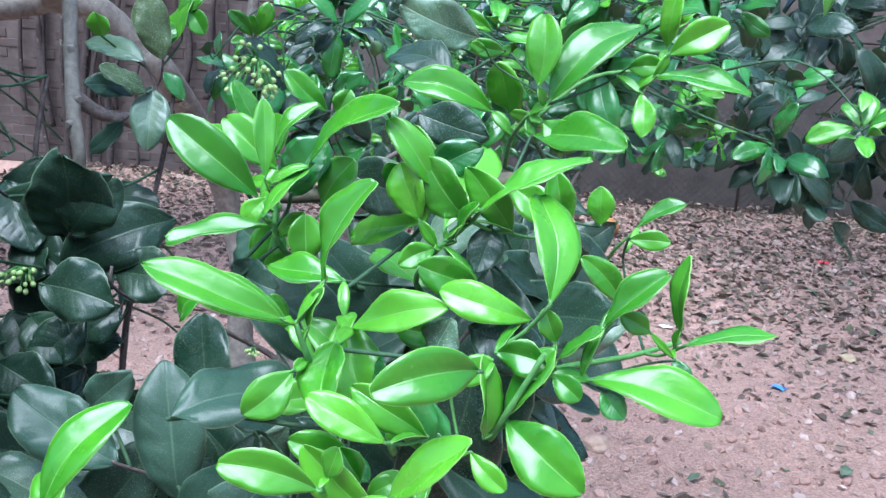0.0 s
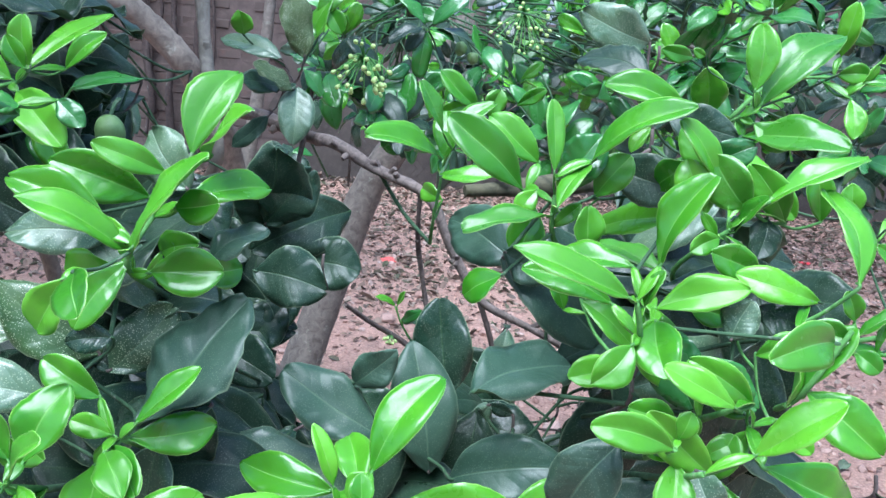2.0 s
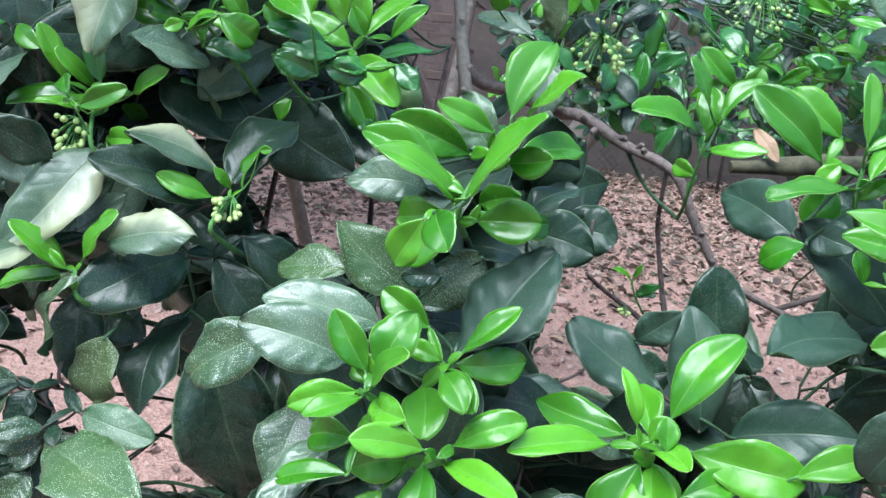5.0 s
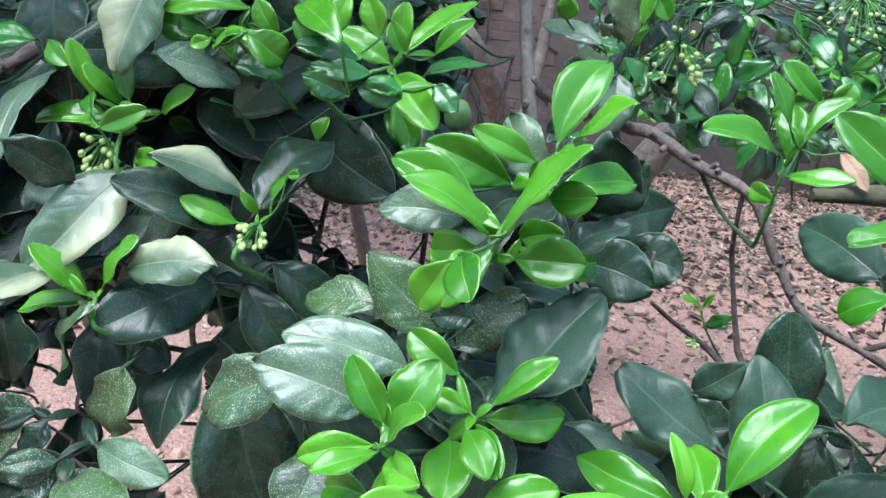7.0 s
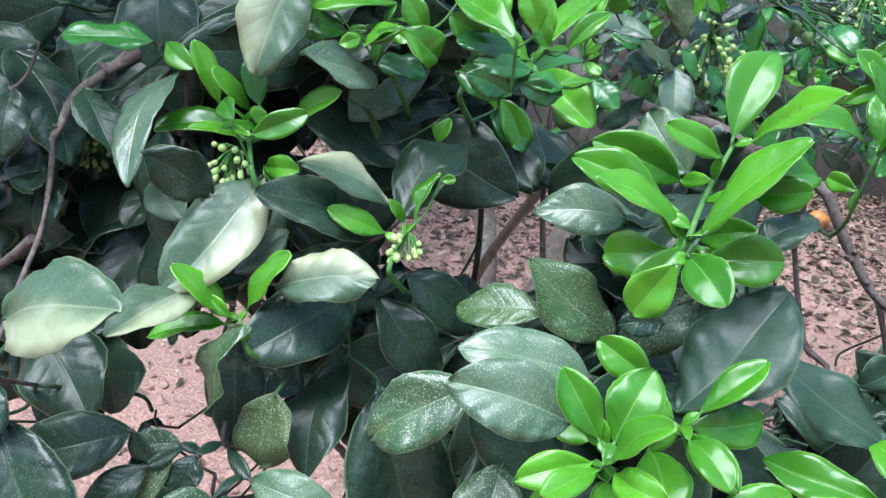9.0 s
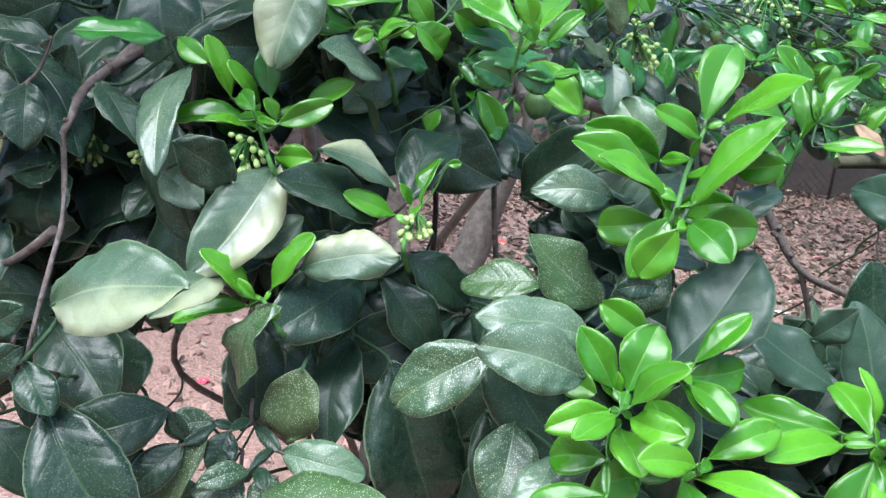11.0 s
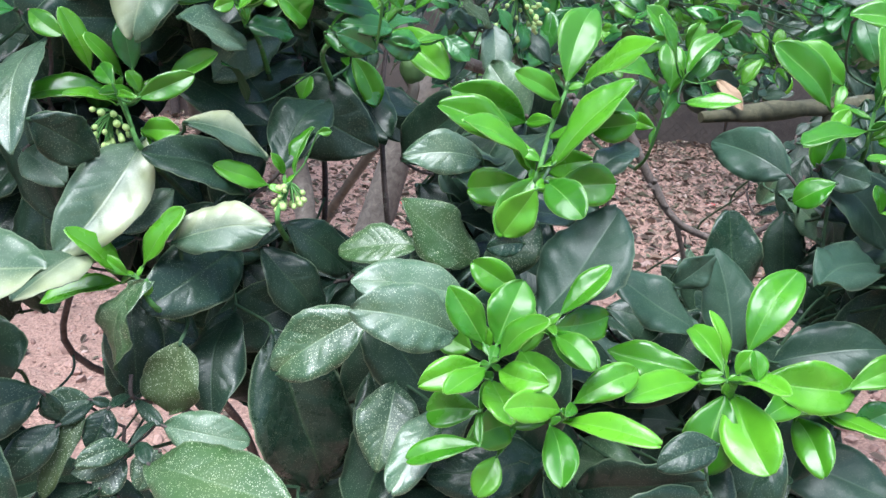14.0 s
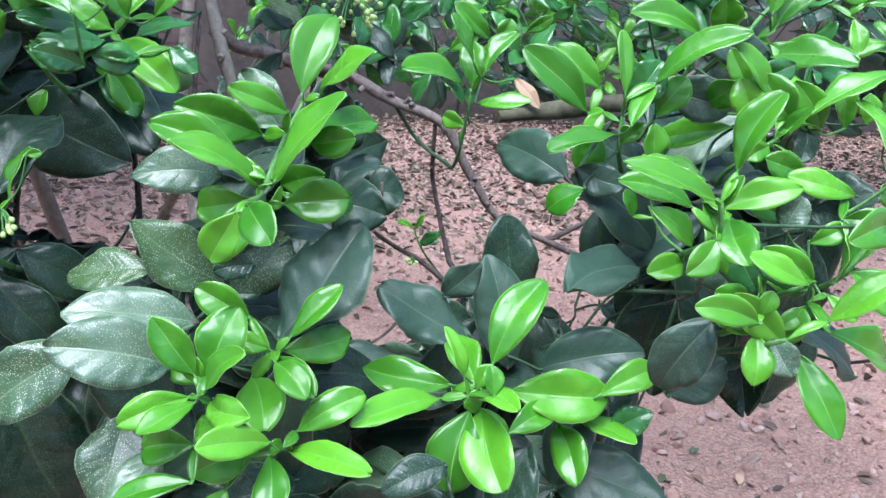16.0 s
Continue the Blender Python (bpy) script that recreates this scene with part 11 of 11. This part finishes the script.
def shade_canopy(parent, box, count, seed):
    """Loose blades in one mesh, an unseen crown added to block light."""
    r = random.Random(seed)
    (x0, x1), (y0, y1), (z0, z1) = box
    verts, faces = [], []
    for _ in range(count):
        # a rounded crown with an uneven outline
        at = Vector((9, 9, 9))
        while at.length > 1 + 0.35 * noise.noise(at * 1.7 + Vector((seed, 0, 0))):
            at = Vector((r.uniform(-1.2, 1.2), r.uniform(-1.2, 1.2), r.uniform(-1, 1)))
        at = Vector(((x0 + x1) / 2 + at.x * (x1 - x0) / 2, (y0 + y1) / 2 + at.y * (y1 - y0) / 2, (z0 + z1) / 2 + at.z * (z1 - z0) / 2))
        m = leaf_pose(at, at + Vector((r.gauss(0, 1), r.gauss(0, 1), r.gauss(-0.3, 0.5))), r.gauss(0, 40))
        n0, L, W = len(verts), r.uniform(0.06, 0.10), r.uniform(0.018, 0.026)
        for px, py, pz in ((0, 0, 0), (0.35, W, 0.008), (0.7, W, 0.006), (1, 0, -0.004), (0.7, -W, 0.006), (0.35, -W, 0.008), (0.5, 0, 0.004)):
            verts.append(m @ Vector((px * L, py, pz)))
        faces += [(n0 + 6, n0 + i, n0 + (i + 1) % 6) for i in range(6)]
    me = bpy.data.meshes.new("crown_top")
    me.from_pydata(verts, [], faces)
    me.materials.append(OLD)
    tagged(part("crown_top", me, None, parent), kind="stuff")


# unseen leaf masses added to shade the inner leaves and the soil
shade_canopy(tree, ((-1.5, -0.40), (0.35, 1.25), (1.82, 2.5)), 1200, 51)
shade_canopy(tree, ((-1.5, -0.55), (0.15, 0.8), (1.86, 2.4)), 1200, 55)
shade_canopy(lean_tree, ((-5.4, -0.3), (2.4, 7.6), (2.55, 3.6)), 13500, 52)
crown(lean_tree, spots(((-0.6, 0.95), (2.1, 3.3), (1.27, 1.95)), 90, 37, (0.0, 3.6, 2.2)), 0.15, 0.08, 47, "nmmm")

back_tree = new("citrus_tree")
back_tree.matrix_basis = pose(2.3, 2.6, 0)
tagged(back_tree, "citrus tree with a low dark crown hanging over bare soil", "tree", "orchard trees")
limb("trunk", [(2.3, 2.6, -0.1), (2.28, 2.58, 0.6), (2.2, 2.5, 1.3), (2.0, 2.3, 2.0)], [0.05, 0.03], BARK, back_tree, 12, 0.15)
limb("branch", [(2.23, 2.53, 1.2), (1.8, 2.35, 1.62), (1.3, 2.2, 1.80), (0.8, 1.85, 1.78)], [0.022, 0.006], BARK, back_tree)
limb("branch", [(1.5, 2.27, 1.73), (1.35, 1.9, 1.68), (1.25, 1.6, 1.60)], [0.008, 0.003], TWIG, back_tree)
crown(back_tree, spots(((0.5, 1.7), (1.4, 2.1), (1.37, 1.95)), 130, 33, (1.2, 2.2, 1.8)), 0.06, 0.075, 43, "m")
# unseen leaf mass added for shade on the soil further back
shade_canopy(back_tree, ((0.9, 3.2), (2.7, 3.9), (2.05, 2.8)), 1300, 54)
# a tree out of view, added only for its shade on the far soil
far_shade_tree = new("citrus_tree")
far_shade_tree.matrix_basis = pose(5.6, 6.2, 0)
tagged(far_shade_tree, "unseen citrus tree added to shade the far soil", "tree", "orchard trees")
limb("trunk", [(5.6, 6.2, -0.1), (5.55, 6.2, 0.8), (5.2, 6.1, 1.8), (4.4, 6.0, 2.8)], [0.08, 0.03], SHADE_BARK, far_shade_tree, 12, 0.15)
shade_canopy(far_shade_tree, ((1.0, 5.7), (3.2, 8.7), (2.55, 3.5)), 8000, 56)

# an unseen tree added behind the camera to cut light from the front
light_block_tree = new("citrus_tree")
light_block_tree.matrix_basis = pose(-1.0, -3.0, 0)
tagged(light_block_tree, "unseen dense citrus tree added behind the camera to block light", "tree", "orchard trees")
limb("trunk", [(-1.0, -3.0, -0.1), (-0.98, -3.02, 0.6), (-1.1, -3.0, 1.4), (-1.05, -3.0, 2.4)], [0.06, 0.035], BARK, light_block_tree, 12, 0.15)
shade_canopy(light_block_tree, ((-3.3, 1.2), (-3.9, -2.0), (0.3, 3.3)), 7000, 53)
# ---- stuff on the soil ----
def litter():
    r = random.Random(21)
    verts, faces = [], []
    for _ in range(60000):
        x, y = r.uniform(-5.0, 8.5), r.uniform(1.5, 9.66)
        if r.random() > (0.04 if y < 3.8 else 0.12 + 0.5 * min(1.0, (y - 3.8) / 2.0)) + 0.9 * math.exp(-((9.6 - y) / 0.35) ** 2) + 0.87 * (y / 9.6) ** 1.3 * (0.4 + 0.6 * min(1, max(0, x * 0.5 + 0.5))) * (0.55 + 0.9 * noise.noise(Vector((x, y, 3)) * 1.1)):
            continue
        L, W = (0.015 + 0.065 * r.random() ** 1.7) * (1.0 if y < 4.5 else 1.35), r.uniform(0.25, 0.6)
        m = Matrix.Translation((x, y, ground_height(x, y) + 0.004 + 0.012 * r.random())) @ Euler((r.gauss(0, 0.35), r.gauss(0, 0.35), r.uniform(0, 6.3))).to_matrix().to_4x4()
        n0 = len(verts)
        c = r.uniform(-0.5, 0.6) * L
        for px, py, pz in ((-1, 0, 0), (-0.4, W, c), (0.45, W * 0.9, c), (1, 0, 0.2 * c), (0.4, -W, c * 0.8), (-0.45, -W * 0.8, c), (0, 0, -0.1 * c)):
            verts.append(m @ Vector((px * L / 2, py * L / 2, pz * 0.5)))
        faces += [(n0 + 6, n0 + i, n0 + (i + 1) % 6) for i in range(6)]
    me = bpy.data.meshes.new("leaf_litter")
    me.from_pydata(verts, [], faces)
    me.materials.append(LITTER)
    return tagged(new("leaf_litter", me), "scattered dry brown leaves lying on the soil", "leaf litter", kind="stuff")


def pebbles():
    r = random.Random(22)
    ico = bmesh.new()
    bmesh.ops.create_icosphere(ico, subdivisions=1, radius=1.0)
    shape = [v.co.copy() for v in ico.verts]
    tri = [tuple(v.index for v in f.verts) for f in ico.faces]
    ico.free()
    verts, faces = [], []
    for _ in range(20000):
        x, y = r.uniform(-3.5, 6.0), 1.2 + 7.3 * r.random() ** 1.3
        s = (0.003 + 0.022 * r.random() ** 3.5) * (1.0 + 0.9 * (r.random() < 0.02))
        m = Matrix.Translation((x, y, ground_height(x, y) + s * 0.25)) @ Euler((r.random(), r.random(), r.uniform(0, 6.3))).to_matrix().to_4x4()
        n0 = len(verts)
        for c in shape:
            verts.append(m @ Vector((c.x * s * 1.3, c.y * s, c.z * s * 0.7)) * 1.0 + Vector([r.gauss(0, 0.12) * s for _ in range(3)]))
        faces += [tuple(n0 + i for i in t) for t in tri]
    me = bpy.data.meshes.new("pebbles")
    me.from_pydata(verts, [], faces)
    me.materials.append(STONES)
    return tagged(new("pebbles", me), "small pebbles and soil crumbs strewn over the ground", "pebbles", kind="stuff")


litter()
pebbles()


def rock(x, y, size, colour, label, seed):
    k = Mat("rock_skin")
    m = k.set(k.mix(k.noise(40.0, 5.0), colour, tuple(0.6 * c for c in colour)), 0.9, k.noise(70.0, 5.0), 0.6, 0.006)
    bm = bmesh.new()
    bmesh.ops.create_icosphere(bm, subdivisions=3, radius=1.0)
    for v in bm.verts:
        v.co = v.co * (1 + 0.35 * noise.noise(v.co * 1.3 + Vector((seed, 0, 0)))) * size
        v.co.z *= 0.6
    ob = new("rock", mesh_of("rock", bm, m))
    ob.matrix_basis = pose(x, y, ground_height(x, y) + size * 0.3, 0, 0, seed * 40)
    tagged(ob, label, "rock", "stones on the soil")


# ---- the wall behind, its bricks and the wire fence ----
def wall(y0, x0, x1, high):
    bm = bmesh.new()
    bmesh.ops.create_cube(bm, size=1.0)
    me = mesh_of("wall_north", bm, MORTAR)
    ob = new("wall_north", me)
    me.transform(Matrix.Translation(((x0 + x1) / 2, y0 + 0.115, high / 2 - 0.1)) @ Matrix.Diagonal((x1 - x0, 0.20, high + 0.2, 1)))
    return tagged(ob, "old weathered brick wall behind the trees", "wall", kind="structure")


WALL_Y, WALL_H = 9.7, 2.05
back = wall(WALL_Y, -9.0, 12.0, WALL_H)


def raised(x0, x1, low, high):
    """A plastered upper part on the wall."""
    bm = bmesh.new()
    bmesh.ops.create_cube(bm, size=1.0)
    bmesh.ops.transform(bm, matrix=Matrix.Translation(((x0 + x1) / 2, WALL_Y + 0.11, (low + high) / 2)) @ Matrix.Diagonal((x1 - x0, 0.18, high - low, 1)), verts=bm.verts)
    bmesh.ops.bevel(bm, geom=bm.edges[:], offset=0.015, segments=1, affect="EDGES")
    part("upper_wall", bm, MORTAR, back)


def plaster(x0, x1, high):
    """A thick grimy coat over the brickwork, broken at its end."""
    r = random.Random(77)
    bm = bmesh.new()
    edge = [(x0 + 0.10 * r.gauss(0, 1), high * i / 14) for i in range(15)]
    ring = [(x1, 0.0), (x1, high)] + [(x, z) for x, z in edge[::-1]]
    front = [bm.verts.new((x, WALL_Y - 0.012, z - 0.08)) for x, z in ring]
    rear = [bm.verts.new((x, WALL_Y + 0.014, z - 0.08)) for x, z in ring]
    bm.faces.new(front)
    bm.faces.new(rear[::-1])
    for i in range(len(ring)):
        j = (i + 1) % len(ring)
        bm.faces.new((front[i], rear[i], rear[j], front[j]))
    bmesh.ops.recalc_face_normals(bm, faces=bm.faces)
    part("plaster_coat", bm, RENDER, back, "grimy grey-brown plaster coat")


plaster(-1.9, 12.0, WALL_H + 0.06)
raised(-9.0, -0.6, WALL_H + 0.003, 3.0)
raised(2.6, 12.0, WALL_H + 0.003, 3.0)


def brick_mesh(seed):
    r = random.Random(seed)
    bm = bmesh.new()
    bmesh.ops.create_cube(bm, size=1.0)
    bmesh.ops.transform(bm, matrix=Matrix.Diagonal((0.262, 0.06, 0.098, 1)), verts=bm.verts)
    bmesh.ops.bevel(bm, geom=bm.edges[:], offset=0.006, segments=1, affect="EDGES")
    for v in bm.verts:
        v.co += Vector([r.gauss(0, 0.002) for _ in range(3)])
    return mesh_of("brick", bm, BRICK)


def bricks():
    kinds = [brick_mesh(s) for s in range(5)]
    r = random.Random(5)
    singles = 0
    verts, faces = [], []
    for row in range(18):
        for col in range(-32, -5):
            x, z = col * 0.278 + (row % 2) * 0.139, 0.055 + row * 0.112
            at = Matrix.Translation((x + r.gauss(0, 0.002), WALL_Y + 0.042 + r.gauss(0, 0.006), z)) @ Euler((0, r.gauss(0, 0.012), r.gauss(0, 0.01))).to_matrix().to_4x4()
            if singles < 300 and -5.6 < x < -2.2 and 0.1 < z < 2.1:
                ob = new("brick", kinds[r.randrange(5)])
                ob.parent = back
                ob.matrix_basis = at
                singles += 1
            else:
                n0 = len(verts)
                verts += [at @ Vector((a * 0.131, b * 0.03, c * 0.049)) for a in (-1, 1) for b in (-1, 1) for c in (-1, 1)]
                faces += [tuple(n0 + i for i in f) for f in ((0, 1, 3, 2), (4, 6, 7, 5), (0, 4, 5, 1), (2, 3, 7, 6), (0, 2, 6, 4), (1, 5, 7, 3))]
    me = bpy.data.meshes.new("brickwork")
    me.from_pydata(verts, [], faces)
    me.materials.append(BRICK)
    ob = new("brickwork", me)
    ob.parent = back
    tagged(ob, kind="stuff")


def fence(y, x0, x1, high):
    root = new("wire_fence")
    tagged(root, "rusty chain-link wire fence standing before the brick wall", "fence")
    root.matrix_basis = pose(x0, y, 0)
    bm = bmesh.new()
    step, n = 0.09, int((x1 - x0 + high) / 0.09)
    for i in range(n):
        for d in (1, -1):
            a = x0 - (high if d > 0 else 0) + i * step
            p, q = Vector((a, y + 0.003 * d, 0.0)), Vector((a + d * high, y + 0.003 * d, high))
            for e in (0,):
                if p.x < x0 or p.x > x1:
                    s = (x0 - p.x) / (q.x - p.x) if p.x < x0 else (x1 - p.x) / (q.x - p.x)
                    if not 0 <= s < 1:
                        continue
                    p = p.lerp(q, s)
                if q.x < x0 or q.x > x1:
                    s = ((x0 if q.x < x0 else x1) - p.x) / (q.x - p.x)
                    q = p.lerp(q, s)
                if (q - p).length > 0.05:
                    tube(bm, [p, q], 0.0022, 3)
    part("wire_mesh", bm, WIRE, root)
    x = x0
    while x < x1:
        bm = bmesh.new()
        tube(bm, [(x, y + 0.03, -0.1), (x + 0.01, y + 0.03, high + 0.05)], 0.018, 8)
        part("post", bm, WIRE, root, "rusty steel post")
        x += 2.2


def sheet_fence(y, x0, x1, low, high):
    """Corrugated sheets standing behind the wall; each sheet a part."""
    k = Mat("zinc_sheet")
    m = k.set(k.mix(k.noise(3.0, 5.0), (0.20, 0.24, 0.28), (0.32, 0.35, 0.38)), 0.45, k.noise(30.0), 0.2, 0.004)
    root = new("metal_fence")
    root.matrix_basis = pose(x0, y, 0)
    tagged(root, "pale blue-grey corrugated metal sheets standing behind the wall", "fence")
    for i in range(int((x1 - x0) / 0.9)):
        verts, faces = [], []
        n = 36
        for s in range(n + 1):
            x = x0 + i * 0.9 + 0.9 * s / n
            d = 0.018 * math.sin(s * math.pi / 3) + (0.012 if i % 2 else 0)
            verts += [(x, y + d, low), (x, y + d, high + 0.03 * (i % 3)), (x, y + d + 0.002, low), (x, y + d + 0.002, high + 0.03 * (i % 3))]
        for s in range(n):
            a = 4 * s
            faces += [(a, a + 4, a + 5, a + 1), (a + 2, a + 3, a + 7, a + 6), (a + 1, a + 5, a + 7, a + 3)]
        me = bpy.data.meshes.new("metal_sheet")
        me.from_pydata(verts, [], faces)
        me.materials.append(m)
        part("metal_sheet", me, None, root)


sheet_fence(WALL_Y + 0.5, -1.2, 3.5, -0.05, 2.5)
fence(WALL_Y - 0.35, -1.0, 8.5, 1.2)
bricks()


OLD_STEM = bark_material("dead_creeper_bark", (0.016, 0.012, 0.011), (0.06, 0.042, 0.037), 25.0)


def dry_creeper(x0, x1, y, high):
    """Bare brown stems hanging down the wall; each stem a part."""
    root = new("dry_creeper")
    root.matrix_basis = pose(x0, y, 0)
    tagged(root, "bare brown creeper stems hanging down the old wall", "creeper")
    r = random.Random(61)
    for i in range(34):
        x, top = r.uniform(x0, x1), high * r.uniform(0.75, 1.0)
        low = 0.0 if r.random() < 0.6 else r.uniform(0.2, 1.2)
        pts = [(x + r.gauss(0, 0.02) + 0.05 * math.sin(3 * u + i), y - r.uniform(0.0, 0.07), top + (low - top) * u) for u in (0, 0.2, 0.4, 0.6, 0.8, 1)]
        bm = bmesh.new()
        tube(bm, pts, [0.010 + 0.02 * r.random(), 0.016 + 0.04 * r.random() ** 2], 6, 0.3)
        part("stem", bm, OLD_STEM, root)


dry_creeper(-6.5, -2.7, WALL_Y - 0.05, 2.9)

rock(0.718, 3.18, 0.055, (0.42, 0.29, 0.21), "rough tan stone lying on the soil", 1)
rock(2.455, 4.56, 0.05, (0.48, 0.36, 0.22), "small yellowish stone lying on the soil", 2)
rock(1.25, 2.6, 0.03, (0.40, 0.28, 0.23), "small reddish stone lying on the soil", 4)
rock(-0.30, 4.6, 0.05, (0.40, 0.27, 0.22), "small reddish stone lying on the soil", 5)


def fallen_fruit(x, y, size):
    """A ripe fruit on the soil, half rotten, with its stalk scar."""
    k = Mat("rotting_fruit_peel")
    peel = k.mix(k.ramp(k.noise(9.0, 4.0), (0.42, 0.0), (0.60, 1.0)), (0.50, 0.20, 0.045), (0.20, 0.085, 0.035))
    m = k.set(peel, 0.55, k.noise(120.0, 3.0), 0.5, 0.003)
    bm = bmesh.new()
    ball(bm, Matrix(), (size, size, size * 0.95), 24)
    for v in bm.verts:
        v.co *= 1 + 0.08 * noise.noise(v.co / size * 1.2) - 0.12 * max(0.0, v.co.z / size - 0.8)
    ob = new("fallen_fruit", mesh_of("fallen_fruit", bm, m))
    ob.matrix_basis = pose(x, y, ground_height(x, y) + size * 0.86, 20, 35, 0)
    tagged(ob, "round orange-brown rotting fruit lying on soil", "fruit")
    bm = bmesh.new()
    tube(bm, [(0, 0, size * 0.80), (0.004, 0, size * 0.96)], [0.012, 0.009], 8)
    scar = new("stalk", mesh_of("stalk", bm, TWIG))
    scar.parent = ob


fallen_fruit(1.60, 7.7, 0.10)


def scrap(x, y, size, colour, label, seed):
    """A crumpled bit of plastic or paper on the soil."""
    r = random.Random(seed)
    bm = bmesh.new()
    bmesh.ops.create_grid(bm, x_segments=5, y_segments=4, size=size)
    for v in bm.verts:
        v.co.z += r.uniform(0, 0.35) * size
    bmesh.ops.solidify(bm, geom=bm.faces[:], thickness=0.0015)
    m = Mat("plastic_scrap").set(colour, 0.4)
    ob = new("plastic_scrap", mesh_of("plastic_scrap", bm, m))
    ob.matrix_basis = pose(x, y, ground_height(x, y) + 0.006, 4, 6, seed * 50)
    tagged(ob, label, "litter", "scraps on the soil")


scrap(1.84, 4.04, 0.035, (0.10, 0.25, 0.55), "small crumpled blue plastic scrap on soil", 1)
scrap(1.463, 4.96, 0.04, (0.75, 0.75, 0.74), "small crumpled white paper scrap on soil", 2)
scrap(3.43, 7.1, 0.05, (0.65, 0.05, 0.06), "small red plastic scrap among dry leaves", 3)
scrap(2.25, 6.55, 0.03, (0.60, 0.06, 0.06), "tiny red plastic scrap among dry leaves", 4)
scrap(-1.62, 3.07, 0.022, (0.75, 0.08, 0.12), "tiny bright red paper scrap on soil", 5)
scrap(-0.365, 6.07, 0.05, (0.60, 0.10, 0.08), "red paper scrap on soil", 6)
scrap(5.2, 9.2, 0.12, (0.55, 0.58, 0.60), "crumpled clear plastic bag on the soil", 7)


def fallen_leaf(x, y, length, kind, label, seed):
    """A whole leaf lying flat on the soil."""
    r = random.Random(seed)
    bm = bmesh.new()
    uv = bm.loops.layers.uv.new("leaf")
    leaf_geometry(bm, length, length * r.uniform(0.5, 0.68), "m", r, 12, 6, uv=uv)
    ob = new("fallen_leaf", mesh_of("fallen_leaf", bm, *kind))
    ob.matrix_basis = pose(x, y, ground_height(x, y) + 0.012, r.gauss(0, 14), r.gauss(0, 14), r.uniform(0, 360))
    tagged(ob, label, "leaf", "fallen leaves on the soil")


FADED = leaf_material("faded_green_leaf", (0.05, 0.075, 0.04), (0.11, 0.14, 0.065), (0.2, 0.22, 0.13), 0.5, (0.1, 0.14, 0.04), 0.08, dust=0.3, gloss=0.4)
for n, (x, y, length, dry) in enumerate(((1.037, 2.929, 0.075, 0), (1.49, 3.072, 0.07, 0), (1.70, 3.03, 0.08, 0), (2.879, 5.964, 0.16, 0), (2.44, 4.53, 0.10, 1), (1.32, 2.99, 0.06, 1), (1.975, 4.828, 0.08, 1), (1.036, 2.332, 0.06, 0), (1.133, 2.155, 0.06, 1), (1.678, 2.563, 0.07, 0), (0.62, 3.9, 0.08, 1), (0.3, 3.4, 0.07, 0), (-0.25, 4.0, 0.08, 1), (-0.4, 3.1, 0.07, 1), (-1.45, 2.9, 0.06, 1), (-1.2, 3.5, 0.07, 0), (0.0, 5.1, 0.1, 1), (0.75, 5.4, 0.1, 0), (1.5, 5.9, 0.1, 1), (2.1, 3.6, 0.07, 0), (1.2, 3.7, 0.06, 1), (2.9, 4.9, 0.09, 1), (3.4, 6.4, 0.1, 0), (0.9, 6.8, 0.1, 1))):
    fallen_leaf(x, y, length, (DRY, DRY, RIM_OLD) if dry else (FADED, OLD_UNDER, RIM_OLD), "dry tan fallen leaf on bare soil" if dry else "faded grey-green fallen leaf on bare soil", 200 + n)
